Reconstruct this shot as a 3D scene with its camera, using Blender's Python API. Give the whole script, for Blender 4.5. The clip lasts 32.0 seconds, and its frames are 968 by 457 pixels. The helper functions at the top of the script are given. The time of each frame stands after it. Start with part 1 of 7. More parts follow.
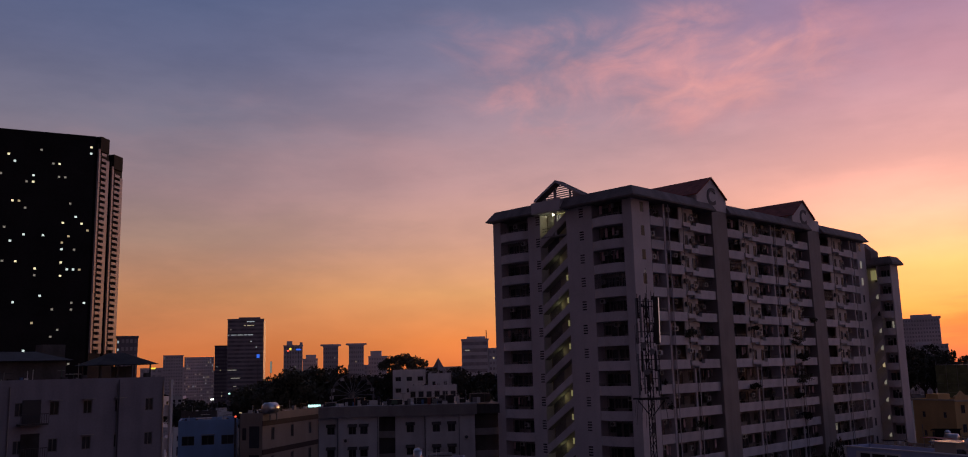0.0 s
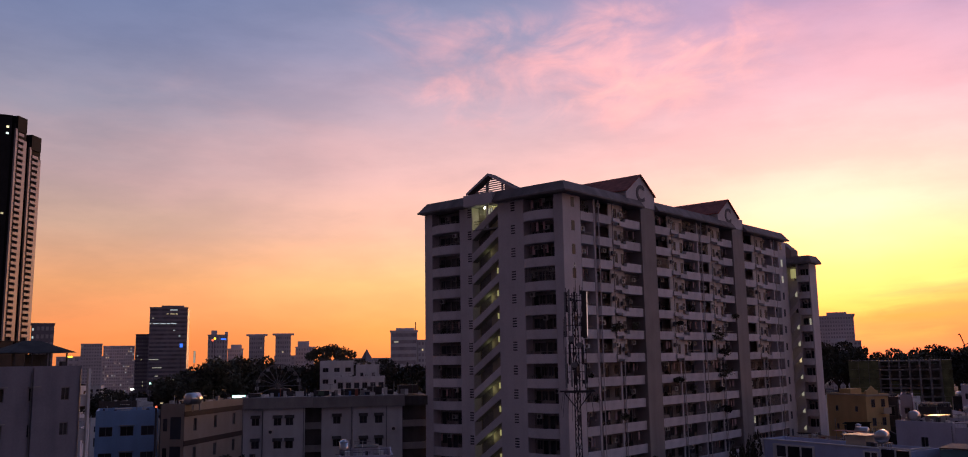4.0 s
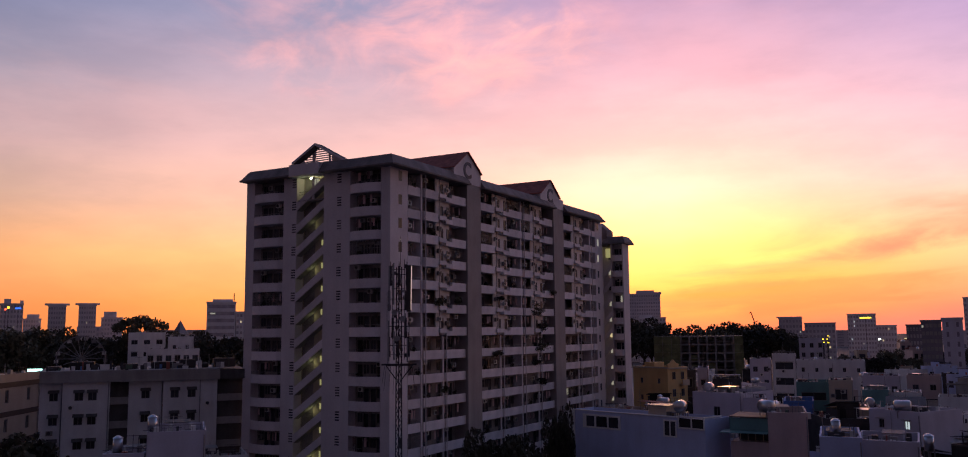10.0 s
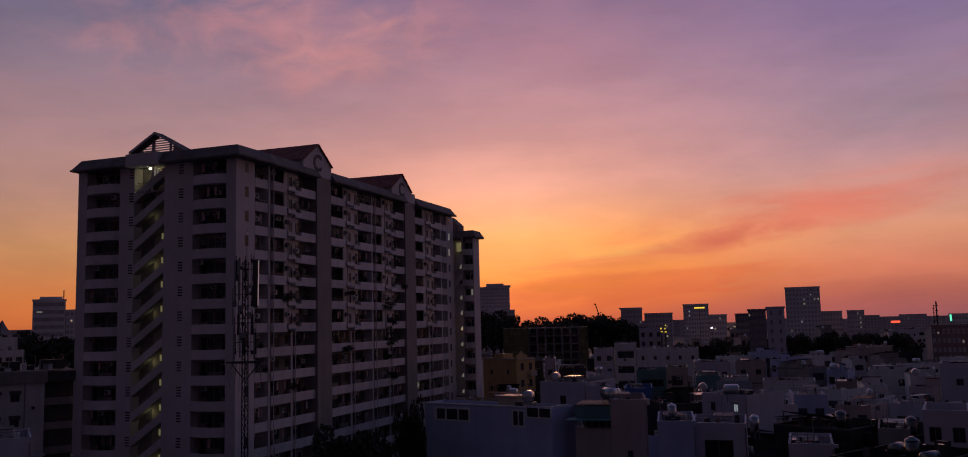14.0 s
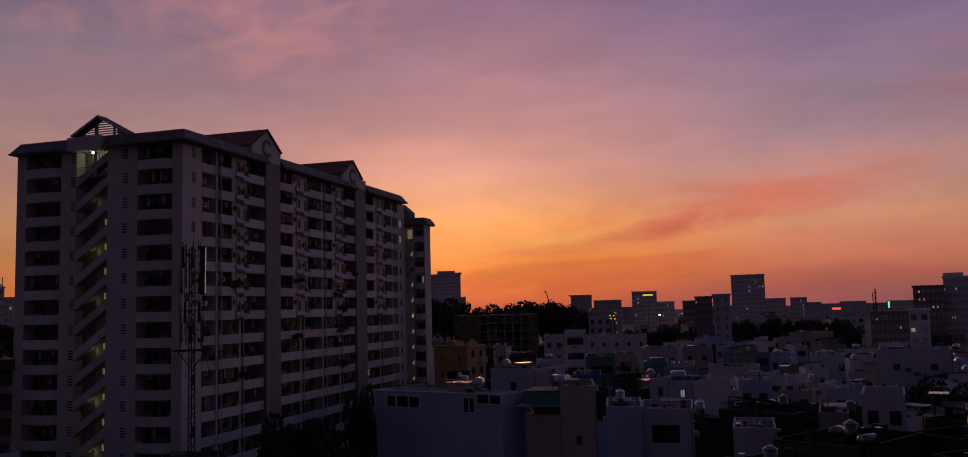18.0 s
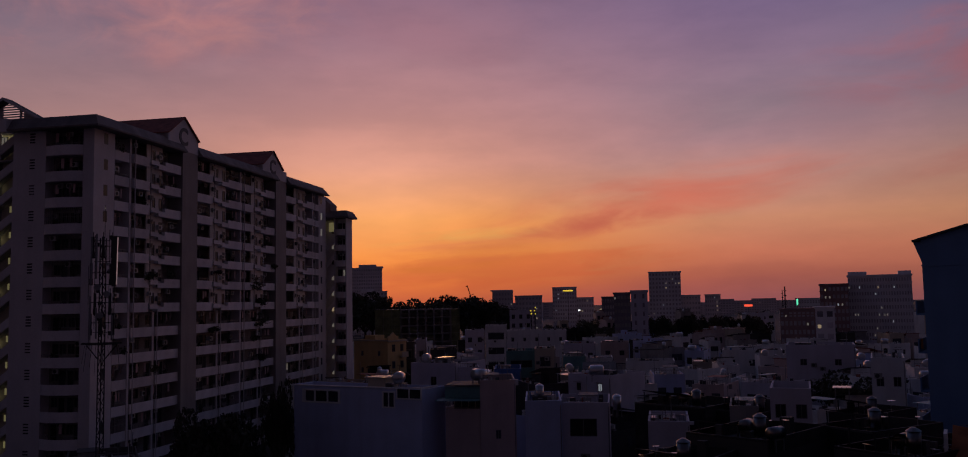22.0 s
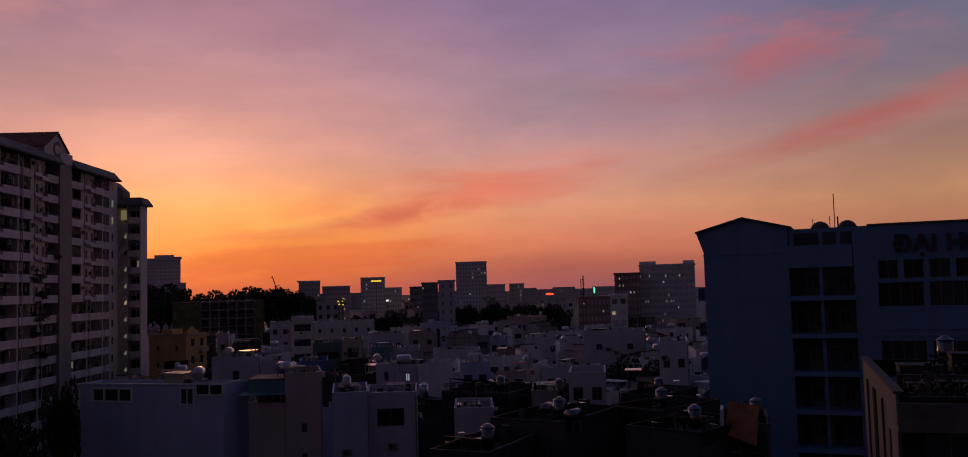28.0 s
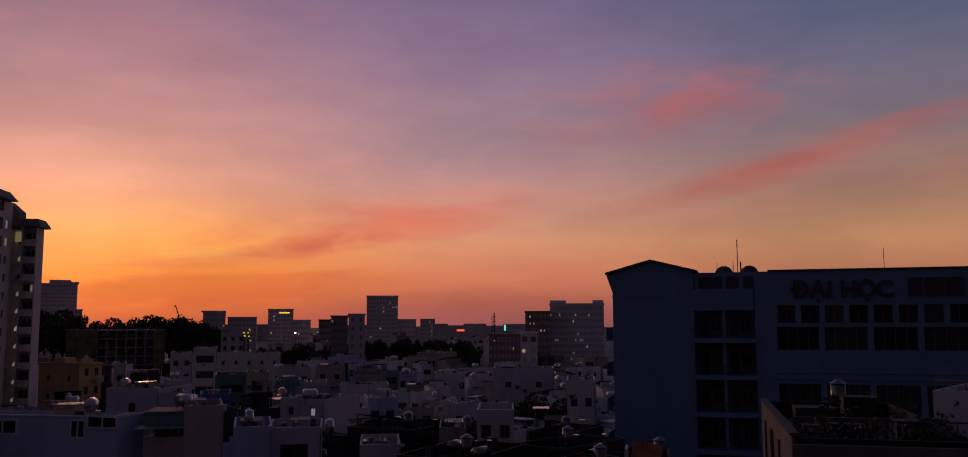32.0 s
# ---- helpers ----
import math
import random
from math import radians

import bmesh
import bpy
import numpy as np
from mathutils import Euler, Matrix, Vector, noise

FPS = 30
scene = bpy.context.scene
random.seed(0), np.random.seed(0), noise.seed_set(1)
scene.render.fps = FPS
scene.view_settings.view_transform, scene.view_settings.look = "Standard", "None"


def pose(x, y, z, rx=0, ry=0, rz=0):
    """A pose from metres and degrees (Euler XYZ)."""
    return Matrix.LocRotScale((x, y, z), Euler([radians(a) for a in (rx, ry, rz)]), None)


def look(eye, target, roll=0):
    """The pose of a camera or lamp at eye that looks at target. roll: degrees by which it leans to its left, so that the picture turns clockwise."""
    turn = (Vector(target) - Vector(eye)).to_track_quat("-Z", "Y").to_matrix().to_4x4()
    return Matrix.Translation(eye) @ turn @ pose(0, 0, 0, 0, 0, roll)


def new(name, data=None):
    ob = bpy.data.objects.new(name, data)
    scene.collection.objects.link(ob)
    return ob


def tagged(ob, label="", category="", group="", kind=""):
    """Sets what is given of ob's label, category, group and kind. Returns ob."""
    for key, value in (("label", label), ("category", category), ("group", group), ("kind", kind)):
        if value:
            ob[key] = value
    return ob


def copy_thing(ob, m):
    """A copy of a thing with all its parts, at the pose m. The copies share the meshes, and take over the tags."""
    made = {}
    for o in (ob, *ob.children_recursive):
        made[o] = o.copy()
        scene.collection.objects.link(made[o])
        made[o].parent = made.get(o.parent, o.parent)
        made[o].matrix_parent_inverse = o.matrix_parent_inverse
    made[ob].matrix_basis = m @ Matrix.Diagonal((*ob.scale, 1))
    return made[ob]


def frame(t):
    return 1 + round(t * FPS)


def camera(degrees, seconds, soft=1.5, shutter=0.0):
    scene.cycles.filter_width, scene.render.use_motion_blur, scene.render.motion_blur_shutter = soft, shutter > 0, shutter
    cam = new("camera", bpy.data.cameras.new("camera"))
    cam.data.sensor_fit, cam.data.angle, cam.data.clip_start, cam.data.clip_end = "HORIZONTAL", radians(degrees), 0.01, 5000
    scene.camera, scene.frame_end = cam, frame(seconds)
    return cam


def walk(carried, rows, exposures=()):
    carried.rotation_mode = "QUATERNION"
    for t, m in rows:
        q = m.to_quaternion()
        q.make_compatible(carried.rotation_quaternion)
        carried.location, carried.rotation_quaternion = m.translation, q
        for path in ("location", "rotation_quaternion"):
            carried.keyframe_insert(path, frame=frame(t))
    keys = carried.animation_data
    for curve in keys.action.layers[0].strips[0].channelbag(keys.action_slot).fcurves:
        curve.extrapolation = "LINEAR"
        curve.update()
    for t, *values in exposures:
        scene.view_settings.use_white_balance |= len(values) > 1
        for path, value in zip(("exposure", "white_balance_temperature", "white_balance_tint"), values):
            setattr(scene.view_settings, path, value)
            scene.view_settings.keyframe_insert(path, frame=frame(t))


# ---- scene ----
# Camera: a hand-held turn on a rooftop terrace
EYE_Z = 24.0
cam = camera(58.05, 32.0, soft=1.0)
PATH = [
    (0.0, 0.75, 9.25, 1.44),
    (0.5, 0.62, 9.41, 1.26),
    (1.0, 0.22, 9.49, 1.16),
    (1.5, -0.82, 9.51, 1.15),
    (2.0, -1.67, 9.43, 1.11),
    (2.5, -2.31, 9.29, 1.02),
    (4.5, -4.58, 8.45, 0.95),
    (5.0, -5.51, 8.29, 1.01),
    (5.5, -6.68, 8.09, 1.11),
    (6.0, -8.04, 7.94, 1.25),
    (6.5, -9.03, 7.82, 1.28),
    (7.0, -9.80, 7.69, 1.29),
    (7.5, -10.39, 7.56, 1.24),
    (8.0, -11.24, 7.45, 1.19),
    (8.5, -11.95, 7.28, 1.05),
    (9.0, -12.76, 7.10, 0.80),
    (9.5, -13.99, 6.94, 0.62),
    (10.0, -15.38, 6.79, 0.51),
    (10.5, -16.95, 6.63, 0.40),
    (11.0, -18.42, 6.54, 0.26),
    (11.5, -19.31, 6.48, 0.27),
    (12.0, -20.99, 6.45, 0.41),
    (12.5, -22.38, 6.43, 0.67),
    (13.0, -23.81, 6.40, 1.05),
    (13.5, -24.63, 6.31, 1.29),
    (14.0, -25.07, 6.23, 1.43),
    (14.5, -25.36, 6.14, 1.49),
    (16.5, -26.72, 5.60, 1.46),
    (17.0, -27.03, 5.51, 1.42),
    (17.5, -27.39, 5.38, 1.43),
    (18.0, -28.28, 5.32, 1.50),
    (18.5, -29.07, 5.30, 1.60),
    (19.0, -29.47, 5.29, 1.64),
    (19.5, -30.22, 5.28, 1.73),
    (20.0, -31.06, 5.24, 1.57),
    (20.5, -31.70, 5.10, 1.24),
    (21.0, -32.23, 5.05, 0.99),
    (21.5, -32.82, 4.92, 1.02),
    (22.0, -33.41, 4.85, 1.06),
    (22.5, -34.33, 4.78, 1.19),
    (23.0, -35.52, 4.73, 1.35),
    (23.5, -36.87, 4.63, 1.51),
    (24.0, -37.49, 4.51, 1.56),
    (24.5, -38.13, 4.39, 1.49),
    (26.5, -41.57, 4.19, 1.21),
    (27.0, -43.43, 4.20, 1.41),
    (27.5, -45.01, 4.06, 1.52),
    (28.0, -45.92, 3.92, 1.59),
    (28.5, -46.42, 3.83, 1.60),
    (29.0, -46.90, 3.72, 1.74),
    (29.5, -47.76, 3.73, 1.90),
    (30.0, -49.62, 3.71, 1.99),
    (30.5, -50.30, 3.98, 1.72),
    (31.0, -50.83, 4.68, 1.20),
    (31.5, -51.27, 5.81, 0.67),
    (32.0, -51.73, 6.16, 0.18),
]
EXPOSURES = [(0.0, -0.75, 6500, 6), (1.6, -0.8, 6500, 6), (2.5, -0.62, 6550, 3), (3.6, -0.1, 6600, 0), (4.5, 0.08, 6500, 0), (6.0, 0.05, 6500, 0), (9.0, 0.02, 6500, 0),
             (10.5, 0.03, 6500, 0), (11.0, -0.65, 6600, 5), (11.4, -0.84, 6600, 9), (12.0, -1.03, 6500, 10), (13.0, -1.0, 6450, 11), (14.0, -1.2, 6350, 12), (17.0, -1.34, 6400, 12), (19.0, -1.52, 6400, 12), (21.0, -1.62, 6400, 12), (22.6, -1.46, 6400, 12), (24.0, -1.42, 6400, 12),
             (27.0, -1.42, 6500, 12), (28.0, -1.2, 6600, 11), (32.0, -1.28, 6900, 11)]
walk(cam, [(t, pose(0, 0, EYE_Z, 90 + p, r, y)) for t, y, p, r in PATH], EXPOSURES)

# ---------- sky ----------
SUN_AZ = 27.5          # degrees to the right of +y
world = bpy.data.worlds.new("dusk_sky")
scene.world = world
world.use_nodes = True
wt = world.node_tree
wt.nodes.clear()


def lin(c):
    return c / 12.92 if c <= 0.04045 else ((c + 0.055) / 1.055) ** 2.4


def rgb(r, g, b):
    return (lin(r / 255), lin(g / 255), lin(b / 255), 1.0)


def wmath(op, a, b=None, c=None, clamp=False):
    n = wt.nodes.new("ShaderNodeMath")
    n.operation, n.use_clamp = op, clamp
    for i, v in enumerate((a, b, c)):
        if v is None:
            continue
        if isinstance(v, (int, float)):
            n.inputs[i].default_value = v
        else:
            wt.links.new(v, n.inputs[i])
    return n.outputs[0]


def wmix(fac, a, b, blend="MIX"):
    n = wt.nodes.new("ShaderNodeMix")
    n.data_type, n.blend_type, n.clamp_factor = "RGBA", blend, True
    for sock, v in ((n.inputs[0], fac), (n.inputs[6], a), (n.inputs[7], b)):
        if isinstance(v, (int, float)):
            sock.default_value = v
        elif isinstance(v, tuple):
            sock.default_value = v
        else:
            wt.links.new(v, sock)
    return n.outputs[2]


def wramp(fac, stops):
    n = wt.nodes.new("ShaderNodeValToRGB")
    cr = n.color_ramp
    cr.interpolation = "LINEAR"
    for i, (deg, col) in enumerate(stops):
        p = (deg + 5.0) / 95.0
        e = cr.elements[i] if i < 2 else cr.elements.new(p)
        e.position = p
        e.color = rgb(*col)
    wt.links.new(fac, n.inputs[0])
    return n.outputs[0]


def wsmooth(v, lo, hi):
    n = wt.nodes.new("ShaderNodeMapRange")
    n.interpolation_type = "SMOOTHSTEP"
    n.inputs[1].default_value, n.inputs[2].default_value = lo, hi
    wt.links.new(v, n.inputs[0])
    return n.outputs[0]


coord = wt.nodes.new("ShaderNodeTexCoord")
sep = wt.nodes.new("ShaderNodeSeparateXYZ")
wt.links.new(coord.outputs["Generated"], sep.inputs[0])
AZ = wmath("MULTIPLY", wmath("ARCTAN2", sep.outputs[0], sep.outputs[1]), 180 / math.pi)
EL = wmath("MULTIPLY", wmath("ARCSINE", sep.outputs[2]), 180 / math.pi)
off = wmath("SUBTRACT", AZ, SUN_AZ)
away = wmath("ABSOLUTE", wmath("WRAP", off, 180.0, -180.0))
height = wmath("DIVIDE", wmath("ADD", EL, 5.0), 95.0, clamp=True)

sun_ramp = wramp(height, [(-5, (120, 60, 45)), (90, (44, 46, 70)), (0, (213, 97, 70)), (1.2, (244, 121, 61)), (3, (255, 148, 58)),
                          (5.5, (255, 168, 88)), (9, (240, 170, 149)), (13, (217, 159, 157)), (17, (183, 140, 154)), (21, (153, 122, 150)), (30, (108, 102, 140))])
left1_ramp = wramp(height, [(-5, (110, 60, 46)), (90, (44, 46, 70)), (0, (212, 109, 59)), (2, (223, 129, 69)), (5, (219, 155, 103)),
                            (8.5, (202, 151, 133)), (12, (184, 143, 143)), (16, (155, 130, 144)), (20, (121, 114, 139)), (24, (100, 102, 132)), (32, (79, 90, 126))])
left2_ramp = wramp(height, [(-5, (90, 55, 46)), (90, (44, 46, 70)), (0, (182, 98, 57)), (1.5, (192, 108, 63)), (5, (180, 122, 86)),
                            (8.5, (156, 124, 112)), (12, (135, 116, 123)), (16, (112, 107, 126)), (20, (92, 95, 124)), (24, (79, 89, 123)), (32, (67, 81, 119))])
right1_ramp = wramp(height, [(-5, (90, 50, 57)), (90, (44, 46, 70)), (0, (168, 96, 98)), (1.5, (204, 114, 92)), (3, (229, 136, 105)), (5, (234, 160, 124)),
                             (7.5, (222, 164, 149)), (10, (201, 154, 160)), (13.5, (173, 140, 160)), (18, (147, 122, 157)), (24, (116, 108, 152))])
right2_ramp = wramp(height, [(-5, (80, 50, 62)), (90, (44, 46, 70)), (0, (150, 90, 86)), (2, (190, 118, 94)), (5, (200, 145, 108)),
                             (8.5, (168, 132, 118)), (12.5, (133, 120, 134)), (17, (106, 109, 139)), (21, (87, 101, 137)), (28, (74, 91, 131))])
back_ramp = wramp(height, [(-5, (34, 27, 30)), (90, (46, 45, 64)), (0, (60, 47, 54)), (4, (70, 52, 61)), (10, (63, 51, 63)),
                           (20, (52, 47, 62)), (40, (45, 44, 63))])
sky = wmix(wsmooth(off, 0.0, 26.0), sun_ramp, right1_ramp)
sky = wmix(wsmooth(off, 20.0, 50.0), sky, right2_ramp)
sky = wmix(wsmooth(off, -1.0, -24.0), sky, left1_ramp)
sky = wmix(wsmooth(off, -24.0, -50.0), sky, left2_ramp)
sky = wmix(wsmooth(away, 60.0, 120.0), sky, back_ramp)
# the glow over the sunken sun
du = wmath("DIVIDE", off, 10.0)
dv = wmath("DIVIDE", wmath("SUBTRACT", EL, 4.5), 5.0)
rr = wmath("ADD", wmath("MULTIPLY", du, du), wmath("MULTIPLY", dv, dv))
glow = wmath("EXPONENT", wmath("MULTIPLY", rr, -1.0))
sky = wmix(1.0, sky, wmix(glow, (0, 0, 0, 1), (0.26, 0.075, 0.005, 1)), "ADD")
core_u = wmath("DIVIDE", wmath("SUBTRACT", AZ, 26.5), 7.0)
core_v = wmath("DIVIDE", wmath("SUBTRACT", EL, 6.2), 4.0)
core = wmath("EXPONENT", wmath("MULTIPLY", wmath("ADD", wmath("MULTIPLY", core_u, core_u), wmath("MULTIPLY", core_v, core_v)), -1.0))
sky = wmix(1.0, sky, wmix(core, (0, 0, 0, 1), (0.20, 0.135, 0.09, 1)), "ADD")


def cloud(sky, az, el, half_w, half_h, tilt, colour, amount, seed, stretch=3.0, size=0.35, soft=0.75):
    """A drift of thin cloud round (az, el), long along a line that climbs by tilt degrees."""
    c, s = math.cos(radians(tilt)), math.sin(radians(tilt))
    a, e = wmath("SUBTRACT", AZ, az), wmath("SUBTRACT", EL, el)
    along = wmath("ADD", wmath("MULTIPLY", a, c), wmath("MULTIPLY", e, s))
    across = wmath("SUBTRACT", wmath("MULTIPLY", e, c), wmath("MULTIPLY", a, s))
    comb = wt.nodes.new("ShaderNodeCombineXYZ")
    wt.links.new(wmath("DIVIDE", along, stretch), comb.inputs[0])
    wt.links.new(across, comb.inputs[1])
    comb.inputs[2].default_value = seed
    tex = wt.nodes.new("ShaderNodeTexNoise")
    tex.inputs["Scale"].default_value = size
    tex.inputs["Detail"].default_value = 6.0
    tex.inputs["Roughness"].default_value = 0.58
    tex.inputs["Distortion"].default_value = 0.7
    wt.links.new(comb.outputs[0], tex.inputs["Vector"])
    p, q = wmath("DIVIDE", along, half_w), wmath("DIVIDE", across, half_h)
    r2 = wmath("ADD", wmath("MULTIPLY", p, p), wmath("MULTIPLY", q, q))
    inside = wmath("SUBTRACT", 1.0, wmath("SQRT", r2))
    dens = wmath("ADD", inside, wmath("MULTIPLY", wmath("SUBTRACT", tex.outputs["Fac"], 0.5), 2.6))
    fac = wmath("MULTIPLY", wsmooth(dens, 0.0, soft), wmath("MULTIPLY", wsmooth(inside, 0.0, 0.35), amount))
    return wmix(fac, sky, rgb(*colour))


sky = cloud(sky, 49.0, 12.0, 13.0, 5.5, 4.0, (150, 139, 148), 0.65, 71.0, stretch=3.0, size=0.15, soft=2.0)
sky = cloud(sky, 11.5, 18.8, 17.0, 5.2, 1.0, (210, 144, 146), 0.85, 3.0, stretch=1.8, size=0.30, soft=1.5)
sky = cloud(sky, 16.0, 17.6, 10.0, 3.0, 12.0, (222, 154, 150), 0.70, 9.0, stretch=2.2, size=0.55, soft=1.4)
sky = cloud(sky, 2.0, 20.5, 9.0, 2.6, -14.0, (182, 132, 142), 0.45, 15.0, stretch=2.4, size=0.45, soft=1.8)
sky = cloud(sky, 50.0, 8.0, 17.0, 2.8, 4.0, (226, 148, 132), 0.50, 5.0, stretch=4.0, size=0.30, soft=2.0)
sky = cloud(sky, 42.5, 5.8, 19.0, 2.6, 8.5, (236, 122, 98), 0.75, 21.0, stretch=5.0, size=0.42, soft=1.5)
sky = cloud(sky, 40.5, 4.9, 7.0, 1.0, 7.0, (206, 96, 82), 0.65, 23.0, stretch=3.0, size=0.6, soft=1.3)
sky = cloud(sky, 35.0, 3.6, 9.0, 1.0, 9.0, (250, 146, 82), 0.60, 27.0, stretch=7.0, size=0.9, soft=1.4)
sky = cloud(sky, 31.0, 4.2, 8.0, 0.7, 4.0, (255, 196, 110), 0.75, 33.0, stretch=8.0, size=1.0, soft=1.4)
sky = cloud(sky, 29.5, 2.3, 8.0, 0.55, 2.0, (255, 156, 60), 0.7, 35.0, stretch=8.0, size=1.1, soft=1.4)
sky = cloud(sky, 71.0, 9.8, 16.0, 1.5, 13.0, (200, 98, 90), 0.78, 7.0, stretch=5.0, size=0.3, soft=1.4)
sky = cloud(sky, 72.0, 7.6, 15.0, 3.0, 12.0, (194, 118, 110), 0.50, 57.0, stretch=5.0, size=0.3, soft=2.0)
sky = cloud(sky, 64.0, 13.9, 13.0, 3.4, 3.0, (192, 114, 120), 0.85, 12.0, stretch=2.6, size=0.33, soft=1.4)
sky = cloud(sky, 33.0, 2.2, 16.0, 1.8, 3.0, (236, 110, 70), 0.45, 31.0, stretch=8.0, size=0.8)
sky = cloud(sky, 52.0, 1.0, 24.0, 1.6, 1.0, (176, 96, 92), 0.45, 41.0, stretch=8.0, size=0.4, soft=1.4)
sky = cloud(sky, -12.0, 13.0, 22.0, 7.0, 4.0, (170, 128, 132), 0.35, 51.0, stretch=3.0, size=0.2, soft=1.4)
sky = cloud(sky, 30.0, 18.0, 18.0, 6.0, -4.0, (186, 130, 142), 0.45, 61.0, stretch=3.0, size=0.22, soft=1.6)
# faint unevenness of the high haze
mot = wt.nodes.new("ShaderNodeTexNoise")
mot.inputs["Scale"].default_value, mot.inputs["Detail"].default_value, mot.inputs["Roughness"].default_value = 5.0, 6.0, 0.6
stretch = wt.nodes.new("ShaderNodeMapping")
stretch.inputs["Scale"].default_value = (1.0, 1.0, 3.5)
wt.links.new(coord.outputs["Generated"], stretch.inputs[0])
wt.links.new(stretch.outputs[0], mot.inputs["Vector"])
sky = wmix(1.0, sky, wmix(wsmooth(mot.outputs["Fac"], 0.3, 0.7), (0.90, 0.91, 0.93, 1), (1.08, 1.06, 1.05, 1)), "MULTIPLY")
back = wt.nodes.new("ShaderNodeBackground")
wt.links.new(sky, back.inputs[0])
back.inputs[1].default_value = 2.0
world_out = wt.nodes.new("ShaderNodeOutputWorld")
wt.links.new(back.outputs[0], world_out.inputs[0])

# the last of the sun, level with the horizon
sun = new("sun", bpy.data.lights.new("sun", "SUN"))
sun.data.energy, sun.data.angle, sun.data.color = 0.75, radians(10), (1.0, 0.50, 0.22)
sun.matrix_world = look((0, 0, 200), (-200 * math.sin(radians(SUN_AZ)), -200 * math.cos(radians(SUN_AZ)), 195))

# ---------- materials ----------
def shader(name, colour, rough=0.8, metal=0.0, grain=0.12, scale=0.35, bump=0.15, streaks=0.0, random_tint=0.0, spec=0.5):
    """A painted or raw surface: broad stains, fine grain, rain streaks and a shallow relief."""
    m = bpy.data.materials.new(name)
    m.use_nodes = True
    t = m.node_tree
    b = t.nodes["Principled BSDF"]
    b.inputs["Roughness"].default_value, b.inputs["Metallic"].default_value = rough, metal
    b.inputs["Specular IOR Level"].default_value = spec
    tc = t.nodes.new("ShaderNodeTexCoord")
    big, fine = t.nodes.new("ShaderNodeTexNoise"), t.nodes.new("ShaderNodeTexNoise")
    for n, s, d in ((big, scale, 5.0), (fine, scale * 14, 3.0)):
        n.inputs["Scale"].default_value, n.inputs["Detail"].default_value = s, d
        t.links.new(tc.outputs["Object"], n.inputs["Vector"])
    add = t.nodes.new("ShaderNodeMath")
    add.operation = "MULTIPLY_ADD"
    t.links.new(big.outputs["Fac"], add.inputs[0])
    add.inputs[1].default_value = 0.7
    sc = t.nodes.new("ShaderNodeMath")
    sc.operation = "MULTIPLY"
    t.links.new(fine.outputs["Fac"], sc.inputs[0])
    sc.inputs[1].default_value = 0.3
    t.links.new(sc.outputs[0], add.inputs[2])
    fac = add.outputs[0]
    if streaks:
        mp = t.nodes.new("ShaderNodeMapping")
        mp.inputs["Scale"].default_value = (0.85, 0.85, 0.09)
        t.links.new(tc.outputs["Object"], mp.inputs[0])
        st = t.nodes.new("ShaderNodeTexNoise")
        st.inputs["Scale"].default_value, st.inputs["Detail"].default_value = 1.0, 6.0
        t.links.new(mp.outputs[0], st.inputs["Vector"])
        mx = t.nodes.new("ShaderNodeMix")
        mx.inputs[0].default_value = streaks * 0.8
        t.links.new(fac, mx.inputs[2])
        t.links.new(st.outputs["Fac"], mx.inputs[3])
        fac = mx.outputs[0]
    if random_tint:
        info = t.nodes.new("ShaderNodeObjectInfo")
        rt = t.nodes.new("ShaderNodeMath")
        rt.operation = "MULTIPLY_ADD"
        t.links.new(info.outputs["Random"], rt.inputs[0])
        rt.inputs[1].default_value = random_tint
        rt.inputs[2].default_value = -random_tint / 2
        ad = t.nodes.new("ShaderNodeMath")
        t.links.new(rt.outputs[0], ad.inputs[0])
        t.links.new(fac, ad.inputs[1])
        fac = ad.outputs[0]
    ramp = t.nodes.new("ShaderNodeValToRGB")
    ramp.color_ramp.elements[0].position, ramp.color_ramp.elements[1].position = 0.3, 0.7
    lo, hi = 1 - 2.2 * grain, 1 + 1.1 * grain
    ramp.color_ramp.elements[0].color = (*[min(1, c * lo) for c in colour], 1)
    ramp.color_ramp.elements[1].color = (*[min(1, c * hi) for c in colour], 1)
    t.links.new(fac, ramp.inputs[0])
    t.links.new(ramp.outputs[0], b.inputs["Base Color"])
    if bump:
        bp = t.nodes.new("ShaderNodeBump")
        bp.inputs["Strength"].default_value, bp.inputs["Distance"].default_value = bump, 0.03
        t.links.new(fine.outputs["Fac"], bp.inputs["Height"])
        t.links.new(bp.outputs[0], b.inputs["Normal"])
    return m


def glow_mat(name, colour, strength):
    m = bpy.data.materials.new(name)
    m.use_nodes = True
    b = m.node_tree.nodes["Principled BSDF"]
    b.inputs["Base Color"].default_value = (*colour, 1)
    b.inputs["Emission Color"].default_value = (*colour, 1)
    b.inputs["Emission Strength"].default_value = strength
    return m


